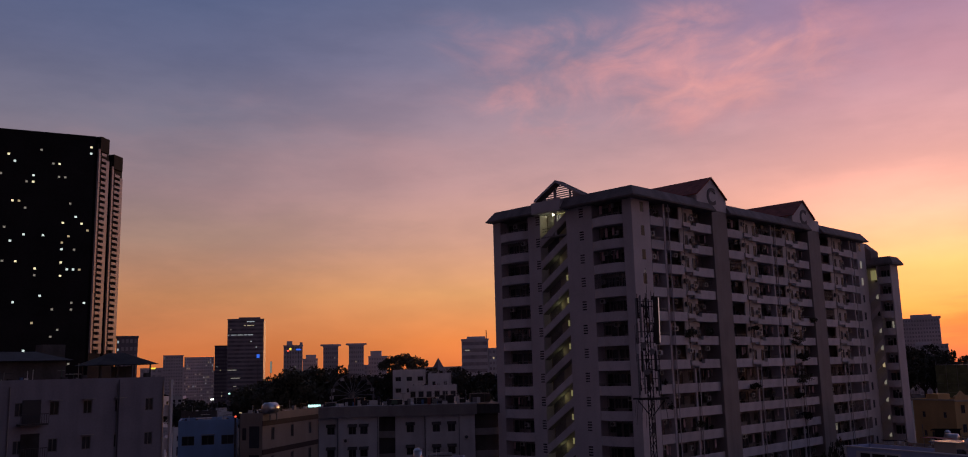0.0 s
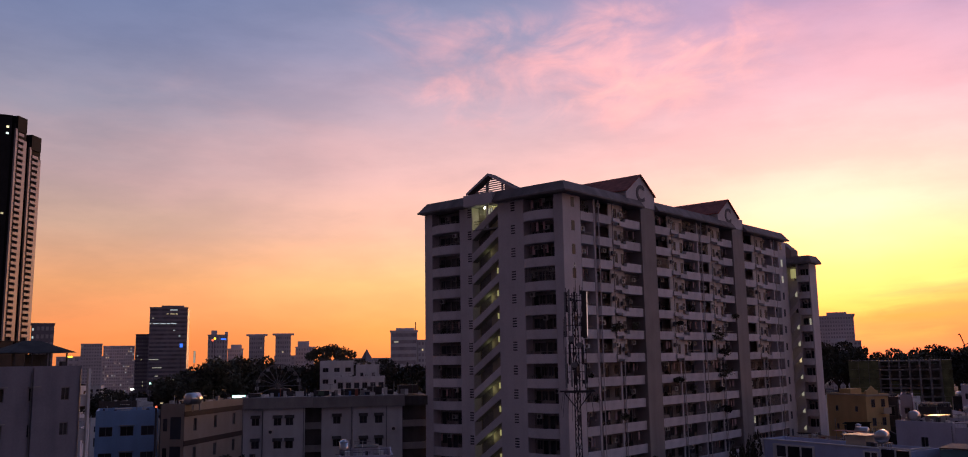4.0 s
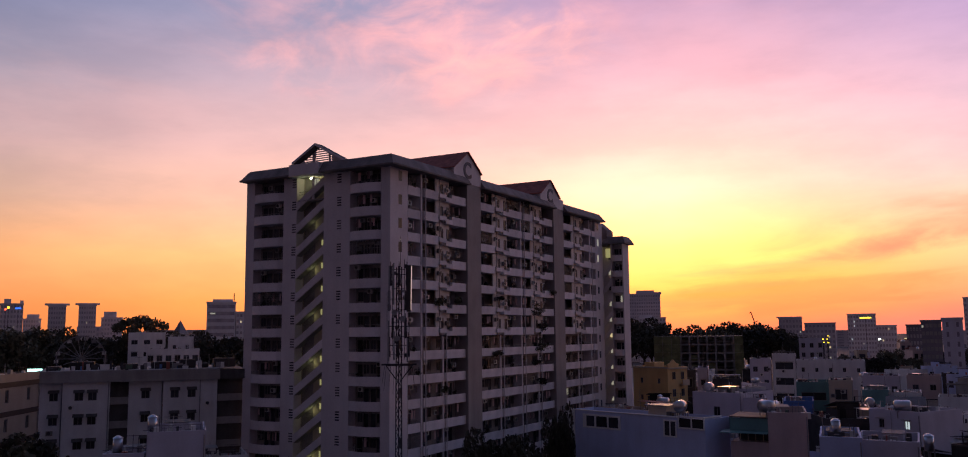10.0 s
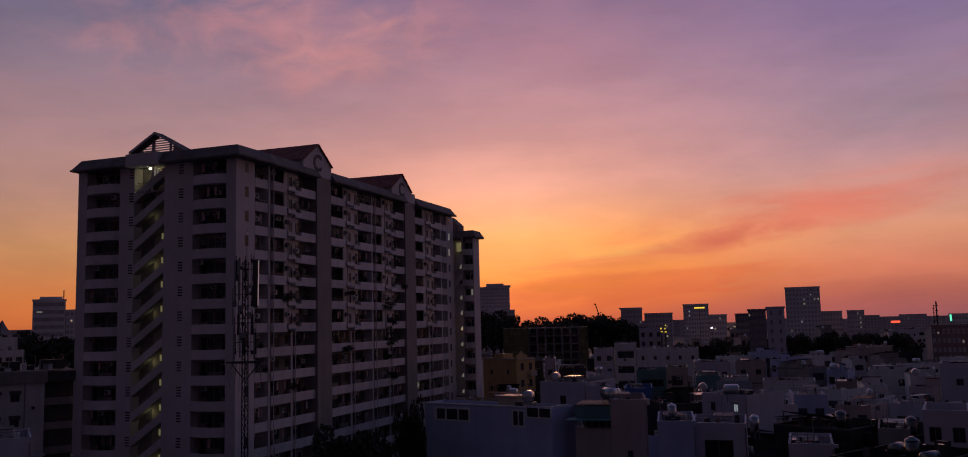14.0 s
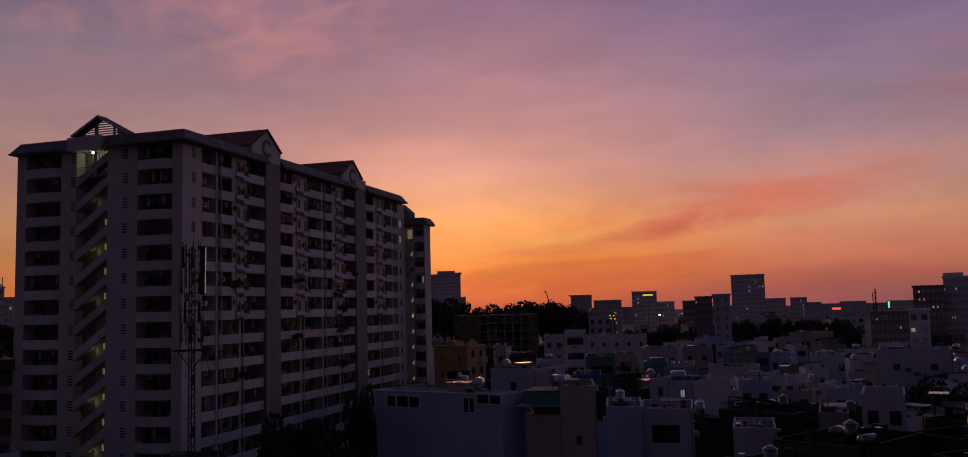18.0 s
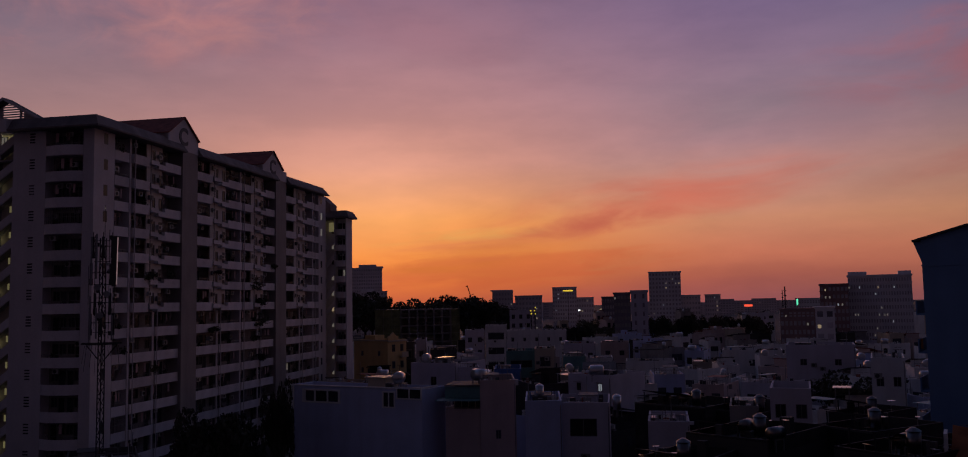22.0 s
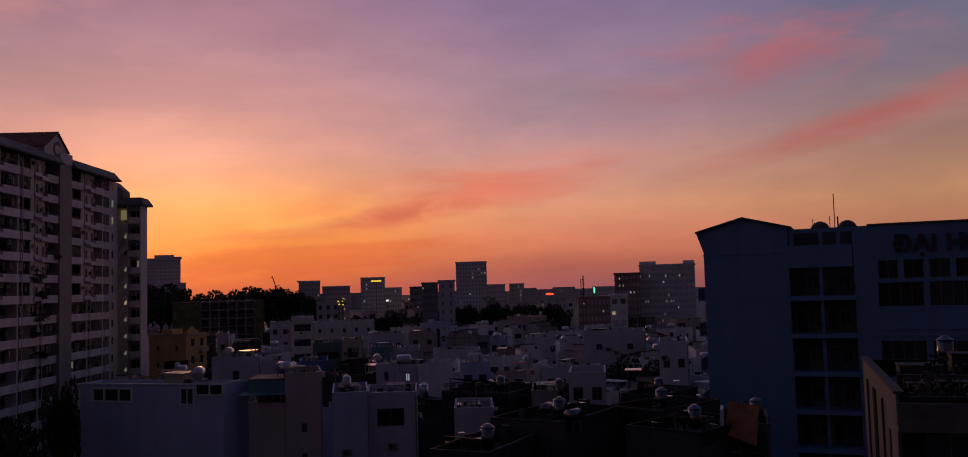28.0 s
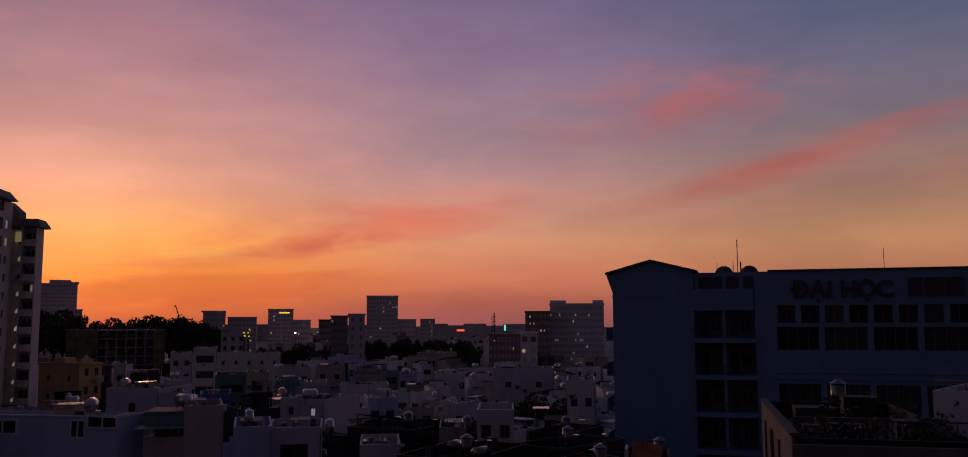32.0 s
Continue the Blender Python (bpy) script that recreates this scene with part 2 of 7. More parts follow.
PAINT = shader("pale_grey_painted_render", (0.74, 0.67, 0.675), streaks=0.30, grain=0.10, scale=0.22)
PAINT_BAND = shader("pale_painted_parapet", (0.78, 0.71, 0.715), streaks=0.3, grain=0.13, random_tint=0.22)
# recess shade put into the colour: darker copy of the cream strip render
PAINT_INNER = shader("shade_darkened_balcony_render", (0.40, 0.35, 0.33), grain=0.25, random_tint=0.5)
PAINT_STRIP = shader("cream_service_strip_render", (0.72, 0.65, 0.60), grain=0.13, random_tint=0.25)
PIER = shader("taupe_painted_pier", (0.38, 0.33, 0.31), streaks=0.5)
EAVE = shader("grey_eave_concrete", (0.25, 0.215, 0.21), streaks=0.5, grain=0.25)
TILE = shader("red_clay_roof_tile", (0.34, 0.10, 0.07), grain=0.25, scale=1.2)
CONCRETE = shader("bare_concrete", (0.36, 0.335, 0.32), streaks=0.4, grain=0.2)
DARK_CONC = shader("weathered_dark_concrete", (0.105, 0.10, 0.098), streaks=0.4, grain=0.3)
WHITE = shader("white_house_paint", (0.76, 0.75, 0.75), streaks=0.5, grain=0.12)
CONCRETE_OLD = shader("old_stained_concrete", (0.15, 0.145, 0.15), streaks=0.5, grain=0.25)
GREY_LILAC = shader("grey_lilac_stained_paint", (0.27, 0.26, 0.31), streaks=0.5, grain=0.16)
LILAC = shader("lilac_grey_house_paint", (0.60, 0.57, 0.65), streaks=0.4, grain=0.1)
BLUE = shader("sky_blue_house_paint", (0.50, 0.56, 0.78), streaks=0.4, grain=0.1)
SKY_BLUE = shader("clear_blue_house_paint", (0.30, 0.46, 0.72), streaks=0.4, grain=0.12)
DEEP_BLUE = shader("strong_blue_house_paint", (0.10, 0.22, 0.55), streaks=0.3, grain=0.1)
UNI_BLUE = shader("pale_blue_institution_paint", (0.15, 0.27, 0.47), streaks=0.45, grain=0.08)
PINK = shader("dusty_pink_house_paint", (0.56, 0.44, 0.42), streaks=0.4, grain=0.12)
CREAM = shader("beige_house_paint", (0.56, 0.47, 0.36), streaks=0.4, grain=0.12)
YELLOW = shader("ochre_yellow_house_paint", (0.74, 0.51, 0.23), streaks=0.4, grain=0.12)
TAN = shader("tan_house_paint", (0.33, 0.28, 0.235), streaks=0.4, grain=0.12)
TEAL = shader("teal_sheet_metal", (0.14, 0.30, 0.30), rough=0.5, grain=0.15)
BROWN = shader("brown_band_paint", (0.05, 0.032, 0.028), grain=0.2)
ROOF_IRON = shader("grey_corrugated_iron", (0.13, 0.13, 0.14), rough=0.75, metal=0.0, grain=0.25, random_tint=0.3)
STEEL = shader("stainless_steel", (0.55, 0.55, 0.57), rough=0.3, metal=1.0, grain=0.06, bump=0.0)
DULL_STEEL = shader("dull_dark_steel", (0.20, 0.20, 0.21), rough=0.3, metal=1.0, grain=0.2, bump=0.0)
IRON = shader("dark_painted_iron", (0.045, 0.045, 0.05), rough=0.55, grain=0.2)
GALV = shader("galvanised_steel", (0.30, 0.30, 0.31), rough=0.5, metal=0.7, grain=0.15)
PLASTIC = shader("white_unit_casing", (0.52, 0.50, 0.48), rough=0.5, grain=0.3, random_tint=0.7)
FAN = shader("black_fan_grille", (0.05, 0.05, 0.05), rough=0.6)
GLASS = shader("dark_window_glass", (0.035, 0.04, 0.05), rough=0.3, spec=0.3, grain=0.3, scale=0.8, bump=0.0, random_tint=0.6)
# far panes paled towards the walls: distance haze is put into their colour
FAR_GLASS = shader("far_haze_paled_glass", (0.52, 0.48, 0.52), rough=0.8, spec=0.1, grain=0.3, scale=0.3, bump=0.0, random_tint=0.6)
FAR_PANE = shader("far_glass_tinted_for_haze", (0.56, 0.51, 0.54), rough=0.8, spec=0.1, grain=0.2, scale=0.3, bump=0.0)
# near-black base colour for the darkest houses, sheds and roofs
NEAR_BLACK = shader("near_black_roof_sheet", (0.042, 0.038, 0.037), rough=0.8, grain=0.35, scale=0.8, random_tint=0.5)
FRAME = shader("window_frame_paint", (0.20, 0.19, 0.19), rough=0.6, random_tint=0.5)
# dark colour stands for shade inside recesses, vents and unlit stair openings
SHADE = shader("shade_painted_plaster", (0.10, 0.09, 0.085), grain=0.3, random_tint=0.5)
TOWER = shader("dark_tower_cladding", (0.03, 0.028, 0.03), rough=0.7, spec=0.1, grain=0.2, scale=0.05)
TOWER_RIB = shader("pale_glazed_tower_facing", (0.40, 0.34, 0.31), rough=0.28, spec=1.0, grain=0.12, scale=0.1)
# haze put into base colour: the three walls below are lightened
FAR_WALL = shader("far_haze_lightened_concrete", (0.80, 0.73, 0.75), grain=0.12, scale=0.06)
FAR_WHITE = shader("far_haze_paled_facade", (0.86, 0.83, 0.85), grain=0.10, scale=0.06)
FAR_DARK = shader("far_dark_facade", (0.26, 0.24, 0.27), grain=0.15, scale=0.06)
FAR_BROWN = shader("far_brown_facade", (0.36, 0.24, 0.23), grain=0.15, scale=0.06)
# both office colours lightened: the sky reflected in the glass is put in
OFFICE = shader("blue_grey_curtain_wall", (0.38, 0.35, 0.39), rough=0.35, grain=0.2, scale=0.06)
OFFICE_BAND = shader("dark_office_glazing", (0.21, 0.20, 0.235), rough=0.3, grain=0.3, scale=0.2)
NET = shader("green_safety_net", (0.19, 0.20, 0.09), rough=0.9, grain=0.3, scale=0.5)
BARK = shader("dark_bark", (0.08, 0.06, 0.045), grain=0.3, scale=2.0)
LEAF = shader("dull_green_leaves", (0.085, 0.082, 0.05), rough=0.7, grain=0.35, scale=0.6, random_tint=0.5, bump=0.0)
EARTH = shader("dark_street_ground", (0.05, 0.047, 0.046), grain=0.3, scale=0.08)
ORANGE = shader("faded_orange_canvas", (0.38, 0.13, 0.05), grain=0.25, scale=1.0)
LETTER = shader("dark_sign_letters", (0.05, 0.05, 0.06), rough=0.5)
GREY_LETTER = shader("grey_sign_letters", (0.16, 0.15, 0.16), rough=0.7)
CLOTH = shader("hung_laundry", (0.45, 0.30, 0.30), grain=0.3, random_tint=0.9)
L_WARM = glow_mat("lit_warm_window", (1.0, 0.78, 0.45), 0.6)
L_COOL = glow_mat("lit_cool_window", (0.85, 0.95, 1.0), 0.55)
L_DIM = glow_mat("dim_lit_window", (0.9, 0.82, 0.66), 0.3)
L_FLAT = glow_mat("bright_lit_flat", (1.0, 0.90, 0.55), 1.6)
L_FLAT_COOL = glow_mat("bright_cool_flat", (0.85, 1.0, 0.95), 1.3)
L_YELLOW = glow_mat("yellow_light", (1.0, 0.70, 0.06), 2.2)
L_RED = glow_mat("red_light", (1.0, 0.10, 0.05), 3.0)
L_BLUE = glow_mat("blue_light", (0.05, 0.18, 1.0), 1.3)
L_GREEN = glow_mat("green_light", (0.15, 1.0, 0.55), 2.5)
L_TEAL = glow_mat("teal_white_light", (0.55, 1.0, 0.9), 2.5)
L_WHITE = glow_mat("white_light", (1.0, 1.0, 0.95), 4.0)
L_TUBE = glow_mat("pinkish_light_tube", (1.0, 0.66, 0.64), 0.55)
L_SLIT = glow_mat("yellow_stair_window", (1.0, 0.90, 0.40), 0.26)
L_LANDING = shader("pale_green_landing_wall", (0.72, 0.78, 0.50), grain=0.08)
WHEEL = shader("faded_grey_wheel_paint", (0.24, 0.225, 0.22), rough=0.6, grain=0.15)
MAST = shader("grey_painted_mast_steel", (0.055, 0.05, 0.053), rough=0.6, grain=0.2)
SHEET = shader("bright_zinc_sheet", (0.62, 0.62, 0.63), rough=0.28, metal=1.0, grain=0.15, scale=0.8, bump=0.1)
L_STAIR = glow_mat("stair_lamp_light", (0.95, 1.0, 0.72), 12.0)


CLUTTER = shader("mixed_roof_clutter", (0.5, 0.5, 0.5), rough=0.6, grain=0.2, scale=1.5)
ct = CLUTTER.node_tree
geo, ramp = ct.nodes.new("ShaderNodeNewGeometry"), ct.nodes.new("ShaderNodeValToRGB")
ramp.color_ramp.interpolation = "CONSTANT"
for i, (p, c) in enumerate(((0.0, (0.05, 0.05, 0.055)), (0.34, (0.30, 0.29, 0.29)), (0.52, (0.62, 0.61, 0.60)), (0.64, (0.10, 0.20, 0.42)), (0.72, (0.30, 0.10, 0.07)), (0.80, (0.09, 0.14, 0.10)), (0.9, (0.75, 0.74, 0.72)))):
    e = ramp.color_ramp.elements[i] if i < 2 else ramp.color_ramp.elements.new(p)
    e.position, e.color = p, (*c, 1)
ct.links.new(geo.outputs["Random Per Island"], ramp.inputs[0])
ct.links.new(ramp.outputs[0], ct.nodes["Principled BSDF"].inputs["Base Color"])

# ---------- building helpers ----------
def box_mesh(name, boxes, material):
    """One mesh of axis-aligned boxes (x0, x1, y0, y1, z0, z1)."""
    vs, fs = [], []
    for x0, x1, y0, y1, z0, z1 in boxes:
        k = len(vs)
        vs += [(x0, y0, z0), (x1, y0, z0), (x1, y1, z0), (x0, y1, z0), (x0, y0, z1), (x1, y0, z1), (x1, y1, z1), (x0, y1, z1)]
        fs += [(k, k + 3, k + 2, k + 1), (k + 4, k + 5, k + 6, k + 7), (k, k + 1, k + 5, k + 4), (k + 1, k + 2, k + 6, k + 5),
               (k + 2, k + 3, k + 7, k + 6), (k + 3, k, k + 4, k + 7)]
    return poly_mesh(name, vs, fs, material)


def poly_mesh(name, vs, fs, material):
    me = bpy.data.meshes.new(name)
    me.from_pydata(vs, [], fs)
    me.materials.append(material)
    me.update()
    return me


def child(name, me, parent, at=None, label=""):
    ob = new(name, me)
    ob.parent = parent
    if at is not None:
        ob.matrix_basis = at
    if label:
        tagged(ob, label)
    return ob


def boxes_part(name, boxes, material, parent, label="", at=None):
    return child(name, box_mesh(name, boxes, material), parent, at, label)


def part(name, bm, material, parent, label="", at=None):
    me = bpy.data.meshes.new(name)
    bm.to_mesh(me)
    bm.free()
    me.materials.append(material)
    return child(name, me, parent, at, label)


def thing(name, m, label, category, group="", kind=""):
    ob = new(name)
    ob.matrix_basis = m
    return tagged(ob, label, category, group, kind)


def between(a, b, z=0.0):
    """The pose at a whose x axis runs to b and whose y axis runs away behind that line; and the length."""
    dx, dy = b[0] - a[0], b[1] - a[1]
    return Matrix.Translation((a[0], a[1], z)) @ Matrix.Rotation(math.atan2(dy, dx), 4, "Z"), math.hypot(dx, dy)


def tube_mesh(name, p, q, r, material, sides=8, r2=None):
    bm = bmesh.new()
    p, q = Vector(p), Vector(q)
    d = q - p
    bmesh.ops.create_cone(bm, cap_ends=True, segments=sides, radius1=r, radius2=r if r2 is None else r2, depth=d.length)
    m = Matrix.Translation((p + q) / 2) @ d.to_track_quat("Z", "Y").to_matrix().to_4x4()
    bmesh.ops.transform(bm, matrix=m, verts=bm.verts)
    me = bpy.data.meshes.new(name)
    bm.to_mesh(me)
    bm.free()
    me.materials.append(material)
    return me


def tube(name, p, q, r, material, parent, sides=8, r2=None, label=""):
    return child(name, tube_mesh(name, p, q, r, material, sides, r2), parent, None, label)


def pierced(w, h, holes, thick, x0=0.0, z0=0.0, y0=0.0):
    """Boxes of a wall w wide and h high with the holes (x0, x1, z0, z1) left open."""
    xs = sorted({0.0, w, *[v for o in holes for v in o[:2]]})
    zs = sorted({0.0, h, *[v for o in holes for v in o[2:]]})
    out = []
    for za, zb in zip(zs, zs[1:]):
        run = None
        for xa, xb in zip(xs, xs[1:]):
            cx, cz = (xa + xb) / 2, (za + zb) / 2
            open_here = any(o[0] < cx < o[1] and o[2] < cz < o[3] for o in holes)
            if not open_here:
                run = (run[0], xb) if run else (xa, xb)
            if (open_here or xb == xs[-1]) and run:
                out.append((x0 + run[0], x0 + run[1], y0, y0 + thick, z0 + za, z0 + zb))
                run = None
    return out


def clutter(parent, x0, x1, y0, y1, z, seed, n=14):
    """Crates, pots, pipes and poles strewn over a roof."""
    r = random.Random(seed)
    bs = []
    for i in range(n):
        x, y = r.uniform(x0, x1), r.uniform(y0, y1)
        if i % 4 == 3:
            h = r.uniform(0.9, 2.3)
            bs.append((x, x + 0.05, y, y + 0.05, z, z + h))
            if r.random() < 0.6:
                a = r.uniform(0.3, 0.9)
                bs.append((x - a, x + a, y + 0.055, y + 0.085, z + h - 0.12, z + h - 0.08))
        elif i % 4 == 2:
            a = r.uniform(0.5, 1.5)
            bs.append((x, x + a, y, y + r.uniform(0.04, 0.3), z + r.uniform(0.0, 0.2), z + r.uniform(0.25, 0.9)))
        else:
            a = r.uniform(0.15, 0.55)
            bs.append((x, x + a, y, y + a * r.uniform(0.7, 1.2), z, z + r.uniform(0.3, 1.3)))
    return tagged(boxes_part("roof_clutter", bs, CLUTTER, parent, "strewn pots, crates and poles"), kind="stuff")


window_meshes = {}


def window_at(parent, x, z, w, h, lit=None, y=0.0, bars=1, name="window", turn=0.0, glass=None):
    """A framed window in an opening, its pane set back; x, z: lower left corner. Meshes are shared by size."""
    key = (round(w, 2), round(h, 2), bars, lit.name if lit else (glass.name if glass else ""))
    if key not in window_meshes:
        f = 0.06
        rim = [(0, w, 0.06, 0.12, 0, f), (0, w, 0.06, 0.12, h - f, h), (0, f, 0.06, 0.12, f, h - f), (w - f, w, 0.06, 0.12, f, h - f)]
        for i in range(bars):
            c = w * (i + 1) / (bars + 1)
            rim.append((c - 0.03, c + 0.03, 0.06, 0.12, f, h - f))
        window_meshes[key] = (box_mesh("window_frame", rim, FRAME), box_mesh("pane", [(f, w - f, 0.125, 0.16, f, h - f)], lit or glass or GLASS))
    fr, pa = window_meshes[key]
    ob = child(name, fr, parent, pose(x, y, z, 0, 0, turn))
    child("pane", pa, ob, None, "lit pane" if lit else "")
    return ob


rnd = random.Random(11)

# ---------- ground ----------
bm = bmesh.new()
bmesh.ops.create_circle(bm, cap_ends=True, segments=96, radius=4600)
me = bpy.data.meshes.new("ground")
bm.to_mesh(me)
bm.free()
me.materials.append(EARTH)
tagged(new("ground", me), "dark street ground between the city's houses", "ground", kind="structure")

# ---------- the fourteen-storey apartment block ----------
STOREYS, RISE, FIRST = 14, 3.31, 1.65        # parapet tops at FIRST + RISE * n
OPEN_H, BAND_H = 2.04, 1.27
BLOCK = Matrix.Translation((19.02, 116.71, 0)) @ Matrix.Rotation(radians(-45), 4, "Z")
block = thing("apartment_building", BLOCK, "pale grey fourteen-storey apartment block with balconies and red gables", "apartment building")
TOP = 46.7
END_Y, LEFT_X = 76.5, -26.6

ac_case = box_mesh("air_conditioner", [(0, 0.85, -0.34, 0, 0, 0.62)], PLASTIC)
bm = bmesh.new()
bmesh.ops.create_cone(bm, cap_ends=True, segments=14, radius1=0.24, radius2=0.24, depth=0.03)
bmesh.ops.transform(bm, matrix=pose(0.34, -0.355, 0.31, 90, 0, 0), verts=bm.verts)
fan_mesh = bpy.data.meshes.new("fan_grille")
bm.to_mesh(fan_mesh)
bm.free()
fan_mesh.materials.append(FAN)


def air_con(parent, m):
    ob = child("air_conditioner", ac_case, parent, m)
    child("fan_grille", fan_mesh, ob)
    return ob


def strip(name, x0, x1, y0, y1, z0=0.0, z1=TOP, mat=PAINT):
    return boxes_part(name, [(x0, x1, y0, y1, z0, z1)], mat, block)


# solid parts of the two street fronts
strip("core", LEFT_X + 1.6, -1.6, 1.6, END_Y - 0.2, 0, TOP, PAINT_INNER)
for x0, x1 in ((LEFT_X, -25.0), (-19.2, -16.7), (-11.6, -6.9), (-1.55, 0.0)):
    strip("wall", x0, x1, 0.0, 1.6)
strip("wall", LEFT_X, LEFT_X + 1.6, 1.6, END_Y)
for y0, y1 in ((1.6, 4.2), (72.6, END_Y)):
    strip("wall", -1.6, 0.0, y0, y1)
strip("wall", LEFT_X + 1.6, -1.6, END_Y - 0.2, END_Y)
for y0, y1 in ((19.3, 23.5), (50.8, 55.2)):
    strip("pier", -1.6, 0.75, y0, y1, 0, 47.0, PIER)
for y in (7.3, 38.3, 69.1):
    strip("column", -1.6, 0.12, y, y + 0.42, 0, TOP)

# floor slabs behind the balconies
for n in range(STOREYS):
    z = FIRST + RISE * n - BAND_H
    for x0, x1 in ((-24.99, -19.21), (-6.89, -1.56)):
        boxes_part("floor_slab", [(x0, x1, 0.02, 1.59, z, z + 0.22)], PAINT, block)
    for y0, y1 in ((4.21, 7.29), (7.73, 19.29), (23.51, 38.29), (38.73, 50.79), (55.21, 69.09), (69.53, 72.59)):
        boxes_part("floor_slab", [(-1.59, -0.02, y0, y1, z, z + 0.22)], PAINT, block)


def bowed(name, w, h, out, thick, mat):
    """A balcony parapet that bows outwards in plan."""
    vs, fs, k = [], [], 10
    for i in range(k + 1):
        s = i / k
        bow = out * math.sin(math.pi * s) ** 0.6 if 0 < s < 1 else 0.0
        for dy in (-bow, -bow + thick):
            vs += [(w * s, dy, 0), (w * s, dy, h)]
    for i in range(k):
        a, b = 4 * i, 4 * i + 4
        fs += [(a, b, b + 1, a + 1), (a + 2, a + 3, b + 3, b + 2), (a + 1, b + 1, b + 3, a + 3), (a, a + 2, b + 2, b)]
    fs += [(0, 1, 3, 2), (4 * k, 4 * k + 2, 4 * k + 3, 4 * k + 1)]
    return poly_mesh(name, vs, fs, mat)


bow_a, bow_b = bowed("parapet", 5.78, BAND_H, 0.75, 0.14, PAINT_BAND), bowed("parapet", 5.32, BAND_H, 0.75, 0.14, PAINT_BAND)
rail_meshes, back_meshes = {}, {}
turn_right = Matrix.Rotation(radians(90), 4, "Z")


def on_left(x, z, y=0.0):
    return Matrix.Translation((x, y, z))


def on_right(y, z, x=0.0):
    """Pose on the long front: its own x axis runs along the wall, away from the near corner, and y into the wall."""
    return Matrix.Translation((x, y, z)) @ turn_right


def rails(parent, m, w, kind):
    """Thin uprights and a bar in a balcony opening."""
    key = (round(w, 2), kind)
    if key not in rail_meshes:
        k = max(2, round(w / (0.28 if kind else 0.9)))
        bs = [(w * i / k, w * i / k + 0.03, 0.05, 0.08, 0, 0.35 if not kind else OPEN_H) for i in range(k + 1)]
        bs += [(0, w, 0.04, 0.08, 0.33, 0.37)] if not kind else [(0, w, 0.04, 0.08, 0.9, 0.94), (0, w, 0.04, 0.08, 1.5, 1.54)]
        rail_meshes[key] = box_mesh("railing", bs, GALV)
    child("railing", rail_meshes[key], parent, m)


leaf_meshes = []


def potted_leaves(m, x):
    """A small dark bush on a balcony parapet."""
    if len(leaf_meshes) < 4:
        r = random.Random(70 + len(leaf_meshes))
        vs, fs = [], []
        for _ in range(70):
            c = Vector((r.gauss(0, 0.26), r.gauss(0, 0.14), abs(r.gauss(0.15, 0.28))))
            s = r.uniform(0.08, 0.2)
            a = Vector((r.gauss(0, 1), r.gauss(0, 1), r.gauss(0, 1))).normalized()
            b = a.cross(Vector((r.gauss(0, 1), r.gauss(0, 1), r.gauss(0, 1)))).normalized()
            k = len(vs)
            vs += [tuple(c - a * s), tuple(c - b * s * 0.6), tuple(c + a * s), tuple(c + b * s * 0.6)]
            fs.append((k, k + 1, k + 2, k + 3))
        leaf_meshes.append(poly_mesh("potted_plant", vs, fs, LEAF))
    tagged(child("potted_plant", rnd.choice(leaf_meshes), block, m @ pose(x, 0.02, 0.0)), kind="stuff")


def balcony_back(m, w, lively):
    """Door, window and clutter at the back of one balcony; m: pose of the opening's lower left corner."""
    door = rnd.choice((0, 1))
    for i in range(max(1, int(w // 2.3))):
        x = 0.35 + i * 2.25
        if x + 1.9 > w:
            break
        a, b = (x, x + 1.05) if (i + door) % 2 else (x + 1.05, x)
        window_at(block, 0, 0, 0.95, 2.15, name="balcony_door", bars=0).matrix_basis = m @ pose(a, 1.44, -0.55)
        lit = rnd.random()
        window_at(block, 0, 0, 1.0, 1.3, lit=L_DIM if lit < 0.012 else None).matrix_basis = m @ pose(b, 1.44, 0.3)
    for _ in range(lively):
        if rnd.random() < 0.6:
            air_con(block, m @ pose(rnd.uniform(0.2, max(0.3, w - 1.1)), rnd.uniform(0.55, 1.35), rnd.choice((1.25, 1.3, 0.7))))
    if rnd.random() < 0.5:
        rails(block, m, w, rnd.random() < 0.18)
    if rnd.random() < 0.42:
        n = rnd.randint(2, 4)
        for i in range(n):
            x = rnd.uniform(0.2, w - 0.6)
            boxes_part("laundry", [(x, x + rnd.uniform(0.25, 0.5), 0.3, 0.33, rnd.uniform(0.5, 0.9), 1.75)], CLOTH, block, at=m)
    if rnd.random() < 0.30:
        potted_leaves(m, rnd.uniform(0.4, w - 0.5))


